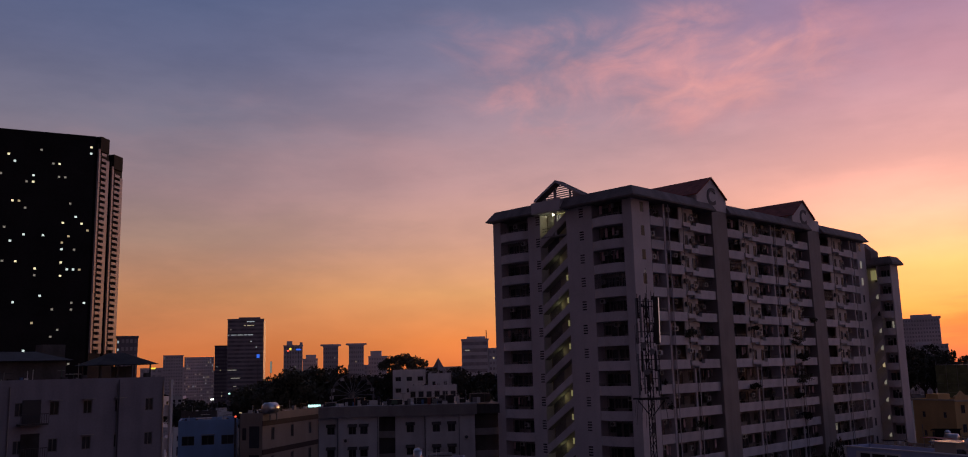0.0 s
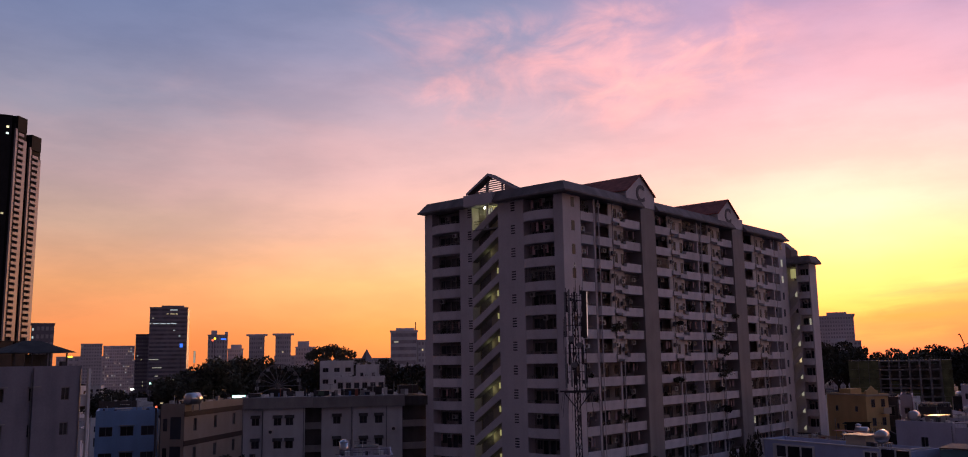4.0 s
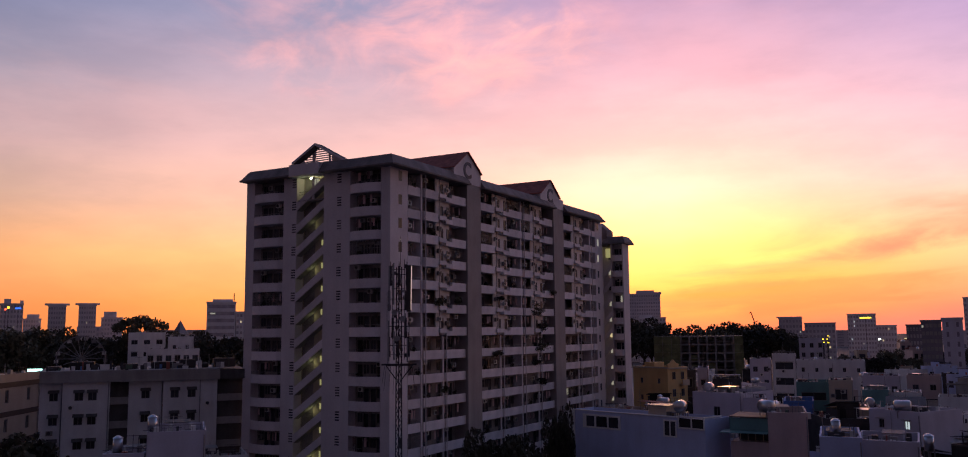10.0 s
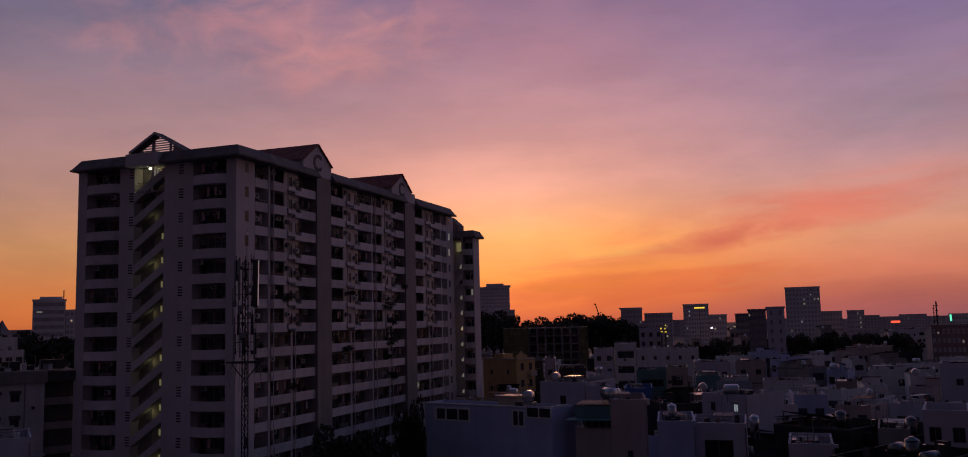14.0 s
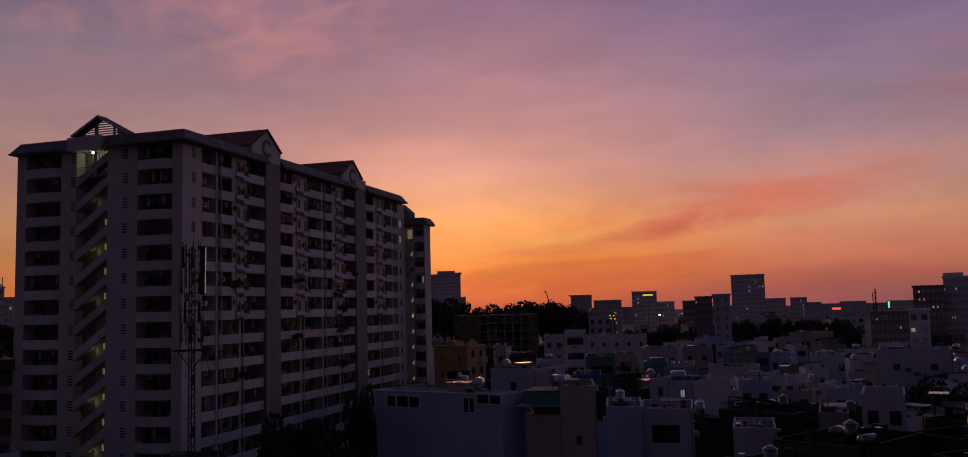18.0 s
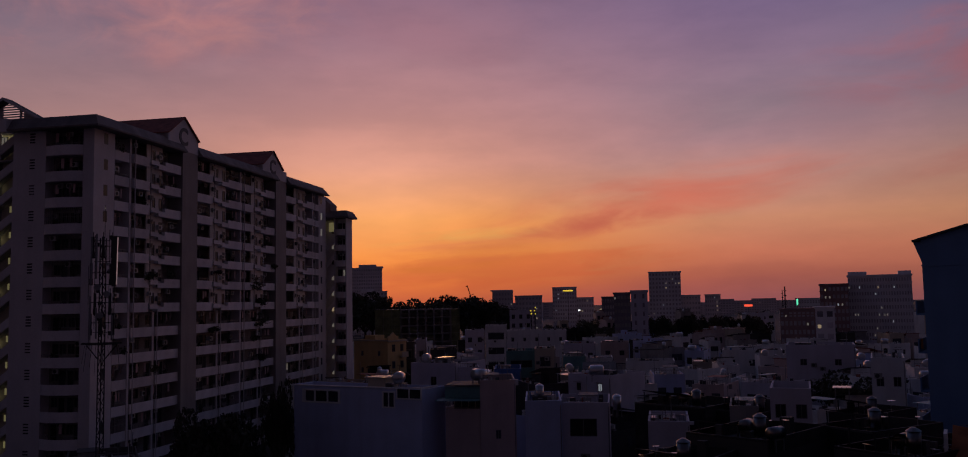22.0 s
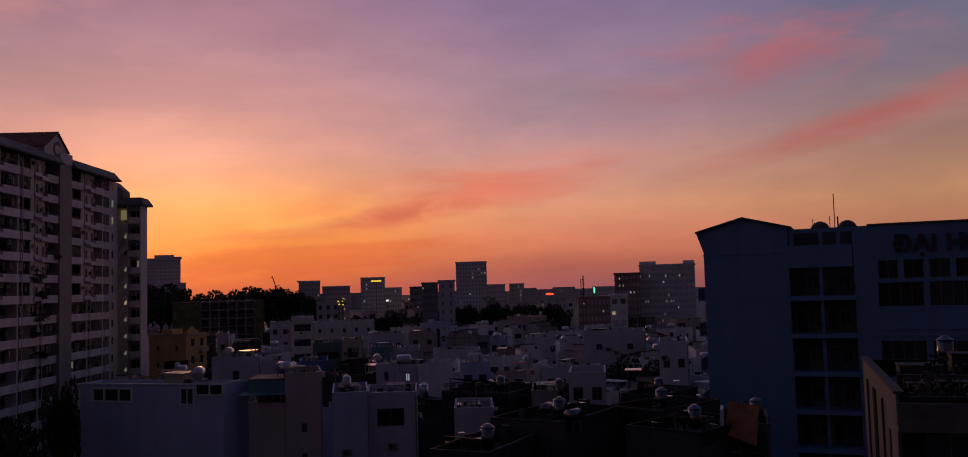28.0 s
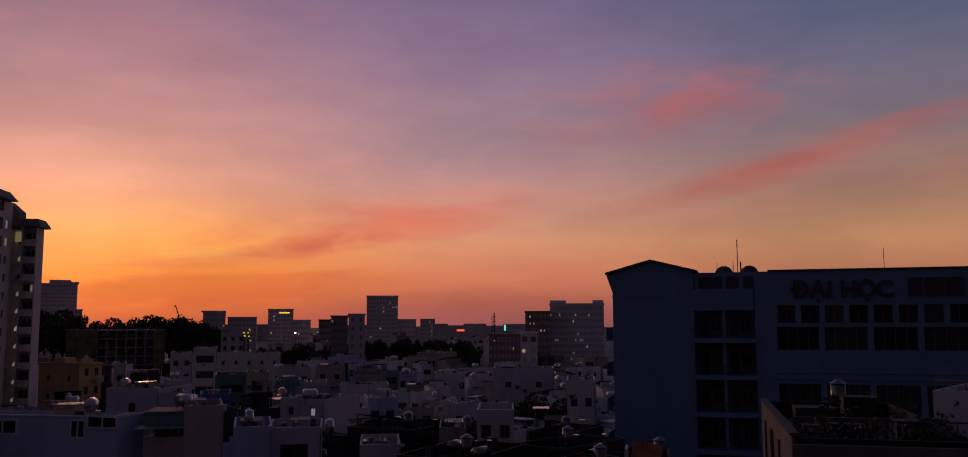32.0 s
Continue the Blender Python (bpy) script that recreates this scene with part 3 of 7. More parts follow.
for n in range(STOREYS):
    z = FIRST + RISE * n
    for x, w, me in ((-24.99, 5.78, bow_a), (-6.89, 5.33, bow_b)):
        child("parapet", me, block, on_left(x, z - BAND_H, 0.0))
        balcony_back(on_left(x, z), w, 2)
    # the long front
    split = n >= 7
    bays = [(4.21, 7.29, 0.0)]
    if split:
        bays += [(7.73, 11.4, 0.5), (15.2, 19.29, 0.5), (23.51, 28.6, 0.5), (33.6, 38.29, 0.5), (38.73, 42.5, 0.5), (47.2, 50.79, 0.5),
                 (55.21, 60.4, 0.5), (65.6, 69.09, 0.5), (69.53, 72.59, 0.0)]
    else:
        bays += [(7.73, 13.2, 0.3), (13.6, 19.29, 0.3), (23.51, 30.9, 0.3), (31.3, 38.29, 0.3), (38.73, 45.0, 0.3), (45.4, 50.79, 0.3),
                 (55.21, 62.8, 0.3), (63.2, 69.09, 0.3), (69.53, 72.59, 0.0)]
    for y0, y1, out in bays:
        w = y1 - y0
        if out:
            boxes_part("parapet", [(0.0, w, -out, -out + 0.14, -BAND_H, 0.0), (0.0, 0.14, -out + 0.14, 0.0, -BAND_H, 0.0), (w - 0.14, w, -out + 0.14, 0.0, -BAND_H, 0.0),
                                   (0.14, w - 0.14, -out + 0.14, 0.0, -BAND_H, -BAND_H + 0.14)], PAINT_BAND, block, at=on_right(y0, z))
        else:
            boxes_part("parapet", [(0.0, w, -0.04, 0.12, -BAND_H, 0.0)], PAINT_BAND, block, at=on_right(y0, z))
        balcony_back(on_right(y0, z), w, 2)
    # service strips with ledges for the machines between the bays
    gaps = [(11.4, 15.2), (28.6, 33.6), (42.5, 47.2), (60.4, 65.6)] if split else [(13.2, 13.6), (30.9, 31.3), (45.0, 45.4), (62.8, 63.2)]
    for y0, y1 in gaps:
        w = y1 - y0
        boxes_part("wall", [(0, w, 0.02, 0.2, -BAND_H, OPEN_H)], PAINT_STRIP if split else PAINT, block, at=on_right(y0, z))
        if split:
            boxes_part("ledge", [(0.0, w * 0.5, -0.75, 0.02, -0.85, -0.73), (0.0, w * 0.5, -0.75, -0.65, -0.73, -0.25)], PAINT_BAND, block, at=on_right(y0, z))
            boxes_part("ledge", [(w * 0.52, w, -0.62, 0.02, -1.25, -1.13), (w * 0.52, w, -0.62, -0.52, -1.13, -0.55)], PAINT_BAND, block, at=on_right(y0, z))
            window_at(block, 0, 0, 0.6, 1.5, name="window", bars=0).matrix_basis = on_right(y0 + w * 0.36, z - 0.15) @ pose(0, -0.13, 0)
            if rnd.random() < 0.85:
                air_con(block, on_right(y0, z) @ pose(0.25, -0.1, -0.72))
            if rnd.random() < 0.7:
                air_con(block, on_right(y0, z) @ pose(w * 0.62, -0.08, 0.25))
            if rnd.random() < 0.6:
                air_con(block, on_right(y0, z) @ pose(w * 0.66, -0.05, -1.12))
            if rnd.random() < 0.6:
                air_con(block, on_right(y0, z) @ pose(w * 0.06, -0.05, 0.9))
            window_at(block, 0, 0, 0.75, 1.7, name="window", bars=0).matrix_basis = on_right(y0 + w * 0.78, z - 0.35) @ pose(0, -0.13, 0)
            # dark strip coloured in for the shaded gap in the wall
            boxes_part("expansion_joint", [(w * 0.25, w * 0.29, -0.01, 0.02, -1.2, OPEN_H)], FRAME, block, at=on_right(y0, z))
    # vents, small corner windows
    for x in (-17.55, -9.2):
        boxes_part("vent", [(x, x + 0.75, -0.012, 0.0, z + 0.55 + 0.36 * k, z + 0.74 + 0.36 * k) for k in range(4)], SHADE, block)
    if n % 2 == 0 or n > 10:
        boxes_part("window_hole", [(0.0, 0.012, 1.95, 2.75, z + 0.35, z + 1.75)], GLASS, block)
    boxes_part("window_hole", [(0.0, 0.012, 73.7, 74.5, z + 0.35, z + 1.75)], L_DIM if n in (12, 11) else GLASS, block)
# drain pipes down the long front
for y, top in ((7.85, 46.6), (13.4, 24.5), (38.95, 46.6), (31.1, 24.5), (45.2, 24.5), (63.0, 24.5), (69.3, 46.6)):
    tube("drain_pipe", (0.6, y, 0.5), (0.6, y, top), 0.07, PAINT, block)

# the open stair between the two balcony stacks
strip("stair_back_wall", -16.7, -11.6, 3.6, 3.8, 0, 47.6, CREAM)
for x in (-16.72, -11.8):
    boxes_part("stair_side_wall", [(x, x + 0.22, 1.6, 3.6, 0, 47.6)], CREAM, block)
for n in range(STOREYS):
    z = 39.68 + RISE * (n - 11)
    vs = [(-16.7, 0.0, z - 1.15), (-11.6, 0.0, z + 2.3), (-11.6, 0.0, z + 3.45), (-16.7, 0.0, z)]
    if n < STOREYS - 1:
        vs += [(x, 0.16, q) for x, y, q in vs]
        me = poly_mesh("stair_parapet", vs, [(0, 1, 2, 3), (7, 6, 5, 4), (3, 2, 6, 7), (0, 4, 5, 1), (1, 5, 6, 2), (0, 3, 7, 4)], PAINT_BAND)
        child("stair_parapet", me, block)
        fl = [(-16.7, 0.16, z - 1.0), (-11.8, 0.16, z + 2.3), (-11.8, 1.2, z + 2.3), (-16.7, 1.2, z - 1.0)]
        fl += [(x, y, q - 0.2) for x, y, q in fl]
        child("stair_flight", poly_mesh("stair_flight", fl, [(0, 1, 2, 3), (7, 6, 5, 4), (0, 4, 5, 1), (1, 5, 6, 2), (2, 6, 7, 3), (3, 7, 4, 0)], CONCRETE), block)
    if n == STOREYS - 1:
        continue
    boxes_part("landing_end_wall", [(-14.2, -11.8, 1.3, 1.45, z + 2.4, z + 5.3)], CREAM, block)
    if n not in (5, 10, 11):
        boxes_part("stair_window", [(-13.02, -12.74, 1.26, 1.295, z + 3.6, z + 4.4)], L_SLIT, block, "small yellow lit stair window")
    boxes_part("stair_landing", [(-16.5, -14.7, 1.7, 3.6, z - 1.3, z - 1.1)], CONCRETE, block)
    boxes_part("stair_lamp", [(-11.95, -11.85, 2.4, 3.2, z + 0.9, z + 1.0)], L_STAIR if n in (0, 1, 2, 3, 4, 6, 7, 9) else PLASTIC, block)
# the lit top landing
boxes_part("lamp_globe", [(-14.55, -14.25, 0.35, 0.65, 46.35, 46.6)], L_STAIR, block, "glowing white stair lamp")
boxes_part("landing_railing", [(-16.4, -14.3, 0.2, 0.24, 44.5, 44.56), (-16.4, -14.3, 0.2, 0.24, 44.1, 44.15)], IRON, block)
strip("landing_back", -16.5, -11.8, 1.7, 1.85, 43.3, 46.6, L_LANDING)
strip("landing_wall", -13.95, -13.6, 0.1, 0.3, 43.3, 46.6, PAINT_BAND)
window_at(block, -13.55, 44.6, 0.95, 1.7, lit=L_DIM, y=0.0)
strip("landing_floor", -16.5, -11.8, 0.0, 1.7, 43.1, 43.3, CONCRETE)

# roof: a sloping eave all round, a flat top, gables
def eave(x0, x1, y0, y1, out, z0, z1, parent):
    rings = [(out, z0), (out, z0 + 0.35), (0.15, z1), (-1.2, z1)]
    vs, fs = [], []
    for o, z in rings:
        vs += [(x0 - o, y0 - o, z), (x1 + o, y0 - o, z), (x1 + o, y1 + o, z), (x0 - o, y1 + o, z)]
    for r in range(len(rings) - 1):
        for i in range(4):
            j = (i + 1) % 4
            fs.append((4 * r + i, 4 * r + j, 4 * r + 4 + j, 4 * r + 4 + i))
    k = 4 * (len(rings) - 1)
    fs += [(k, k + 1, k + 2, k + 3), (3, 2, 1, 0)]
    return child("roof", poly_mesh("roof", vs, fs, EAVE), parent)



def eave_run(along, s0, s1, edge, side, cut0, cut1):
    """One straight length of sloping eave; along: axis it runs on, edge: wall line, side: which way it hangs out; cut: 1 mitred, 0 square."""
    prof = [(-1.2, TOP), (1.55, TOP), (1.6, TOP + 0.22), (1.45, TOP + 0.3), (0.62, 48.2), (0.5, 48.35), (-1.2, 48.35)]
    vs, k = [], len(prof)
    for end, (s_, cut, sg) in enumerate(((s0, cut0, -1), (s1, cut1, 1))):
        for o, z in prof:
            p = s_ + sg * cut * o
            vs.append((p, edge + side * o, z) if along == "x" else (edge + side * o, p, z))
    fs = [(i, (i + 1) % k, k + (i + 1) % k, k + i) for i in range(k)] + [tuple(range(k))[::-1], tuple(range(k, 2 * k))]
    child("eave", poly_mesh("eave", vs, fs, EAVE), block)


RY = END_Y - 3.2
eave_run("x", LEFT_X + 1.5, 0.0, 0.0, -1, 1, 1)
eave_run("y", 0.0, 19.28, 0.0, 1, 1, 0)
eave_run("y", 23.52, 50.78, 0.0, 1, 0, 0)
eave_run("y", 55.22, RY, 0.0, 1, 0, 1)
eave_run("x", LEFT_X + 1.5, 0.0, RY, 1, 1, 1)
eave_run("y", 0.0, RY, LEFT_X + 1.5, -1, 1, 1)
boxes_part("roof", [(LEFT_X + 2.6, -1.1, 1.1, RY - 1.1, TOP, 48.33)], EAVE, block)
for y in (19.3, 50.8):
    boxes_part("pier_head", [(-1.2, 0.82, y + 0.02, y + 4.2 if y < 30 else y + 4.4, 47.0, 48.9)], PAINT, block)


def gable(y, half, z_eave, z_ridge, x_front, x_back, base):
    """A tiled dormer with a lettered gable wall on the long front."""
    vs = [(x_front, y - half, base), (x_front, y + half, base), (x_front, y + half, z_eave), (x_front, y, z_ridge), (x_front, y - half, z_eave)]
    vs += [(x - 0.35, a, b) for x, a, b in vs]
    fs = [(0, 1, 2, 3, 4), (9, 8, 7, 6, 5), (0, 5, 6, 1), (1, 6, 7, 2), (2, 7, 8, 3), (3, 8, 9, 4), (4, 9, 5, 0)]
    child("gable_wall", poly_mesh("gable_wall", vs, fs, PAINT), block)
    for s in (-1, 1):
        e = y + s * (half + 0.25)
        ze = z_eave - 0.25 * (z_ridge - z_eave) / half
        vs = [(x_front + 0.3, y, z_ridge + 0.16), (x_front + 0.3, e, ze + 0.16), (x_back, e, ze + 0.16), (x_back, y, z_ridge + 0.16)]
        vs += [(a, b, c - 0.16) for a, b, c in vs]
        child("gable_roof", poly_mesh("gable_roof", vs, [(0, 1, 2, 3), (7, 6, 5, 4), (0, 4, 5, 1), (1, 5, 6, 2), (2, 6, 7, 3), (3, 7, 4, 0)], TILE), block)
    vs = [(x_front - 0.4, y - half + 0.3, base), (x_front - 0.4, y + half - 0.3, base), (x_back + 0.3, y + half - 0.3, base), (x_back + 0.3, y - half + 0.3, base)]
    vs += [(a, b, z_eave) for a, b, c in vs]
    child("dormer_wall", poly_mesh("dormer_wall", vs, [(0, 1, 5, 4), (1, 2, 6, 5), (2, 3, 7, 6), (3, 0, 4, 7)], PAINT), block)


def letters(name, body, size, m, material, parent, depth=0.06, bold=0.0):
    cu = bpy.data.curves.new(name, "FONT")
    cu.body, cu.size, cu.extrude, cu.align_x, cu.offset = body, size, depth, "CENTER", bold
    tmp = bpy.data.objects.new(name, cu)
    me = bpy.data.meshes.new_from_object(tmp)
    bpy.data.objects.remove(tmp)
    me.materials.clear()
    me.materials.append(material)
    return child(name, me, parent, m)


for y in (19.3, 49.3):
    gable(y, 4.0, 49.1, 51.9, 0.8, -14.0, 47.0)
    letters("letter", "C", 3.5, Matrix.Translation((0.83, y, 47.9)) @ Matrix.Rotation(radians(90), 4, "Z") @ Matrix.Rotation(radians(90), 4, "X"), GREY_LETTER, block, bold=0.09)

# open-fronted gable over the stair with a louvred wall at its back
GX, GZ = -13.0, 51.35
for x0, z0, x1, z1 in ((-17.35, 48.9, GX, GZ), (GX, GZ, -7.4, 48.3)):
    q = [(x0, -0.45, z0), (x1, -0.45, z1), (x1, 1.15, z1), (x0, 1.15, z0)]
    q += [(a, b, c - 0.2) for a, b, c in q]
    child("stair_roof", poly_mesh("stair_roof", q, [(0, 1, 2, 3), (7, 6, 5, 4), (0, 4, 5, 1), (1, 5, 6, 2), (2, 6, 7, 3), (3, 7, 4, 0)], DARK_CONC), block)
    q = [(x0, -0.52, z0 + 0.02), (x1, -0.52, z1 + 0.02), (x1, -0.455, z1 + 0.02), (x0, -0.455, z0 + 0.02)]
    q += [(a, b, c - 0.36) for a, b, c in q]
    child("barge_board", poly_mesh("barge_board", q, [(0, 1, 2, 3), (7, 6, 5, 4), (0, 4, 5, 1), (1, 5, 6, 2), (2, 6, 7, 3), (3, 7, 4, 0)], PAINT), block)
boxes_part("stair_head_wall", [(-16.9, -11.4, -1.6, 0.05, 46.6, 48.3), (-11.4, -7.6, -0.2, 0.05, 46.6, 47.9)], PAINT, block)


def under_roof(x):
    """Height of the roof's underside at x."""
    return GZ - 0.22 - ((GX - x) * 2.45 / 4.35 if x < GX else (x - GX) * 3.05 / 5.6)


for x0, x1 in ((-17.0, -16.2), (-14.55, -14.1), (-11.55, -11.3), (-10.9, -8.4)):
    vs = [(x0, y, 48.0) for y in (0.85, 1.05)] + [(x1, y, 48.0) for y in (0.85, 1.05)] + [(x0, y, under_roof(x0)) for y in (0.85, 1.05)] + [(x1, y, under_roof(x1)) for y in (0.85, 1.05)]
    child("gable_post", poly_mesh("gable_post", vs, [(0, 2, 6, 4), (1, 5, 7, 3), (0, 4, 5, 1), (2, 3, 7, 6), (4, 6, 7, 5)], PAINT), block)
for k in range(8):
    z = 48.35 + 0.32 * k
    lo, hi = GX - (GZ - 0.3 - z - 0.14) * 4.35 / 2.45, GX + (GZ - 0.3 - z - 0.14) * 5.6 / 3.05
    lo, hi = max(lo, -16.2), min(hi, -10.9)
    if hi - lo > 0.3:
        boxes_part("louvre_slat", [(lo, hi, 0.88, 1.02, z, z + 0.14)], PAINT, block)
boxes_part("gable_sill", [(-17.0, -8.4, -0.3, 1.05, 47.9, 48.3)], PAINT, block)

# ---------- the far wing, one storey lower, with its own lit stair ----------
wing = thing("apartment_wing", BLOCK @ Matrix.Translation((0, 78.6, 0)), "pale grey apartment wing with a lit open stair", "apartment building")
WTOP = 42.4
boxes_part("wall", [(-24.0, 3.75, 1.5, 3.6, 0, WTOP)], PAINT, wing)
boxes_part("wall", [(-8.0, -1.3, -2.0, 1.5, 0, WTOP)], PAINT, wing)
boxes_part("wall", [(1.0, 1.3, 0.0, 1.5, 0, WTOP)], PAINT, wing)
boxes_part("wall", [(3.55, 3.75, 0.0, 1.5, 0, WTOP)], PAINT, wing)
eave(-24.0, 3.75, -0.2, 3.6, 0.9, WTOP, 44.0, wing)
wing_bow = bowed("parapet", 2.3, 1.3, 0.6, 0.12, PAINT_BAND)
for n in range(12):
    z = WTOP - 2.35 - RISE * n
    child("parapet", wing_bow, wing, on_left(1.28, z - 1.3))
    boxes_part("floor_slab", [(1.3, 3.55, 0.05, 1.5, z - 1.3, z - 1.1)], PAINT, wing)
    for x, lit in ((1.4, False), (2.5, n == 3)):
        window_at(wing, x, z - 0.6, 0.95, 2.0, lit=L_DIM if lit else None, y=1.3)
    if n % 3:
        air_con(wing, on_left(1.6 + 0.25 * (n % 4), z + 1.0, 0.9))
    zz = WTOP - 3.4 - RISE * n
    if n:
        vs = [(-1.3, 0.0, zz - 1.1), (1.0, 0.0, zz + 1.3), (1.0, 0.0, zz + 2.5), (-1.3, 0.0, zz)]
        vs += [(x, 0.15, q) for x, y, q in vs]
        child("stair_parapet", poly_mesh("stair_parapet", vs, [(0, 1, 2, 3), (7, 6, 5, 4), (3, 2, 6, 7), (0, 4, 5, 1), (1, 5, 6, 2), (0, 3, 7, 4)], PAINT_BAND), wing)
    boxes_part("stair_window", [(0.0, 0.55, 1.38, 1.46, zz + 0.3, zz + 1.9)], (L_WARM if n == 5 else L_DIM) if n in (1, 3, 4, 5, 6, 7, 8, 9, 10) else SHADE, wing)
# glowing box added in place of lamplight on the landing
boxes_part("landing_glow_box", [(-0.45, 0.5, 0.9, 1.3, 39.7, 41.6)], L_SLIT, wing, "lit stair landing")
q = [(-1.6, -0.6, 47.3), (0.5, -0.6, 45.4), (0.5, 3.0, 45.4), (-1.6, 3.0, 47.3), (-1.6, -0.6, 42.0), (0.5, -0.6, 42.0), (0.5, 3.0, 42.0), (-1.6, 3.0, 42.0)]
child("stair_head", poly_mesh("stair_head", q, [(0, 1, 2, 3), (7, 6, 5, 4), (0, 4, 5, 1), (1, 5, 6, 2), (2, 6, 7, 3), (3, 7, 4, 0)], EAVE), wing)

# stair lamps of the block
for z, e in ((46.0, 90.0), (39.8, 12.0), (33.2, 22.0), (26.5, 14.0), (20.0, 26.0), (13.3, 26.0), (6.8, 26.0)):
    lamp = new("stair_light", bpy.data.lights.new("stair_light", "POINT"))
    lamp.data.energy, lamp.data.color, lamp.data.shadow_soft_size = e * 0.5, (1.0, 0.98, 0.50), 0.9
    lamp.matrix_world = BLOCK @ Matrix.Translation((-14.2, 1.0, z))

# plants that spill over some balcony parapets
def spill(y, z, size, seed):
    r = random.Random(seed)
    vs, fs = [], []
    lobes = [(r.gauss(0, 0.5), r.gauss(0, 0.25), r.uniform(0.2, 0.42)) for _ in range(7)]
    for _ in range(760):
        ly, lz, lr = r.choice(lobes)
        c = Vector((0.7 + r.gauss(0, 0.2) * size, (ly + r.gauss(0, lr)) * size * 0.85, (lz - abs(r.gauss(0, lr)) * 0.6) * size))
        s = r.uniform(0.06, 0.16)
        a = Vector((r.gauss(0, 1), r.gauss(0, 1), r.gauss(0, 1))).normalized()
        b = a.cross(Vector((r.gauss(0, 1), r.gauss(0, 1), r.gauss(0, 1)))).normalized()
        k = len(vs)
        vs += [tuple(c - a * s), tuple(c - b * s * 0.6), tuple(c + a * s), tuple(c + b * s * 0.6)]
        fs.append((k, k + 1, k + 2, k + 3))
    child("balcony_plant", poly_mesh("balcony_plant", vs, fs, LEAF), block, Matrix.Translation((0, y, z)), "dark leafy balcony plant")["kind"] = "stuff"


spill(11.2, 28.6, 1.2, 1)
spill(28.5, 20.8, 1.1, 2)
spill(43.1, 27.8, 1.5, 3)
spill(44.6, 25.1, 1.3, 4)
spill(45.0, 21.9, 1.8, 5)
spill(45.3, 15.8, 1.4, 6)
spill(50.2, 31.2, 1.0, 7)
spill(40.2, 46.9, 0.9, 8)
spill(30.3, 29.7, 0.8, 9)
spill(16.7, 28.9, 0.9, 10)
spill(42.7, 18.8, 1.0, 11)
spill(12.9, 15.9, 0.8, 12)

# ---------- houses and blocks ----------
FOOT = []


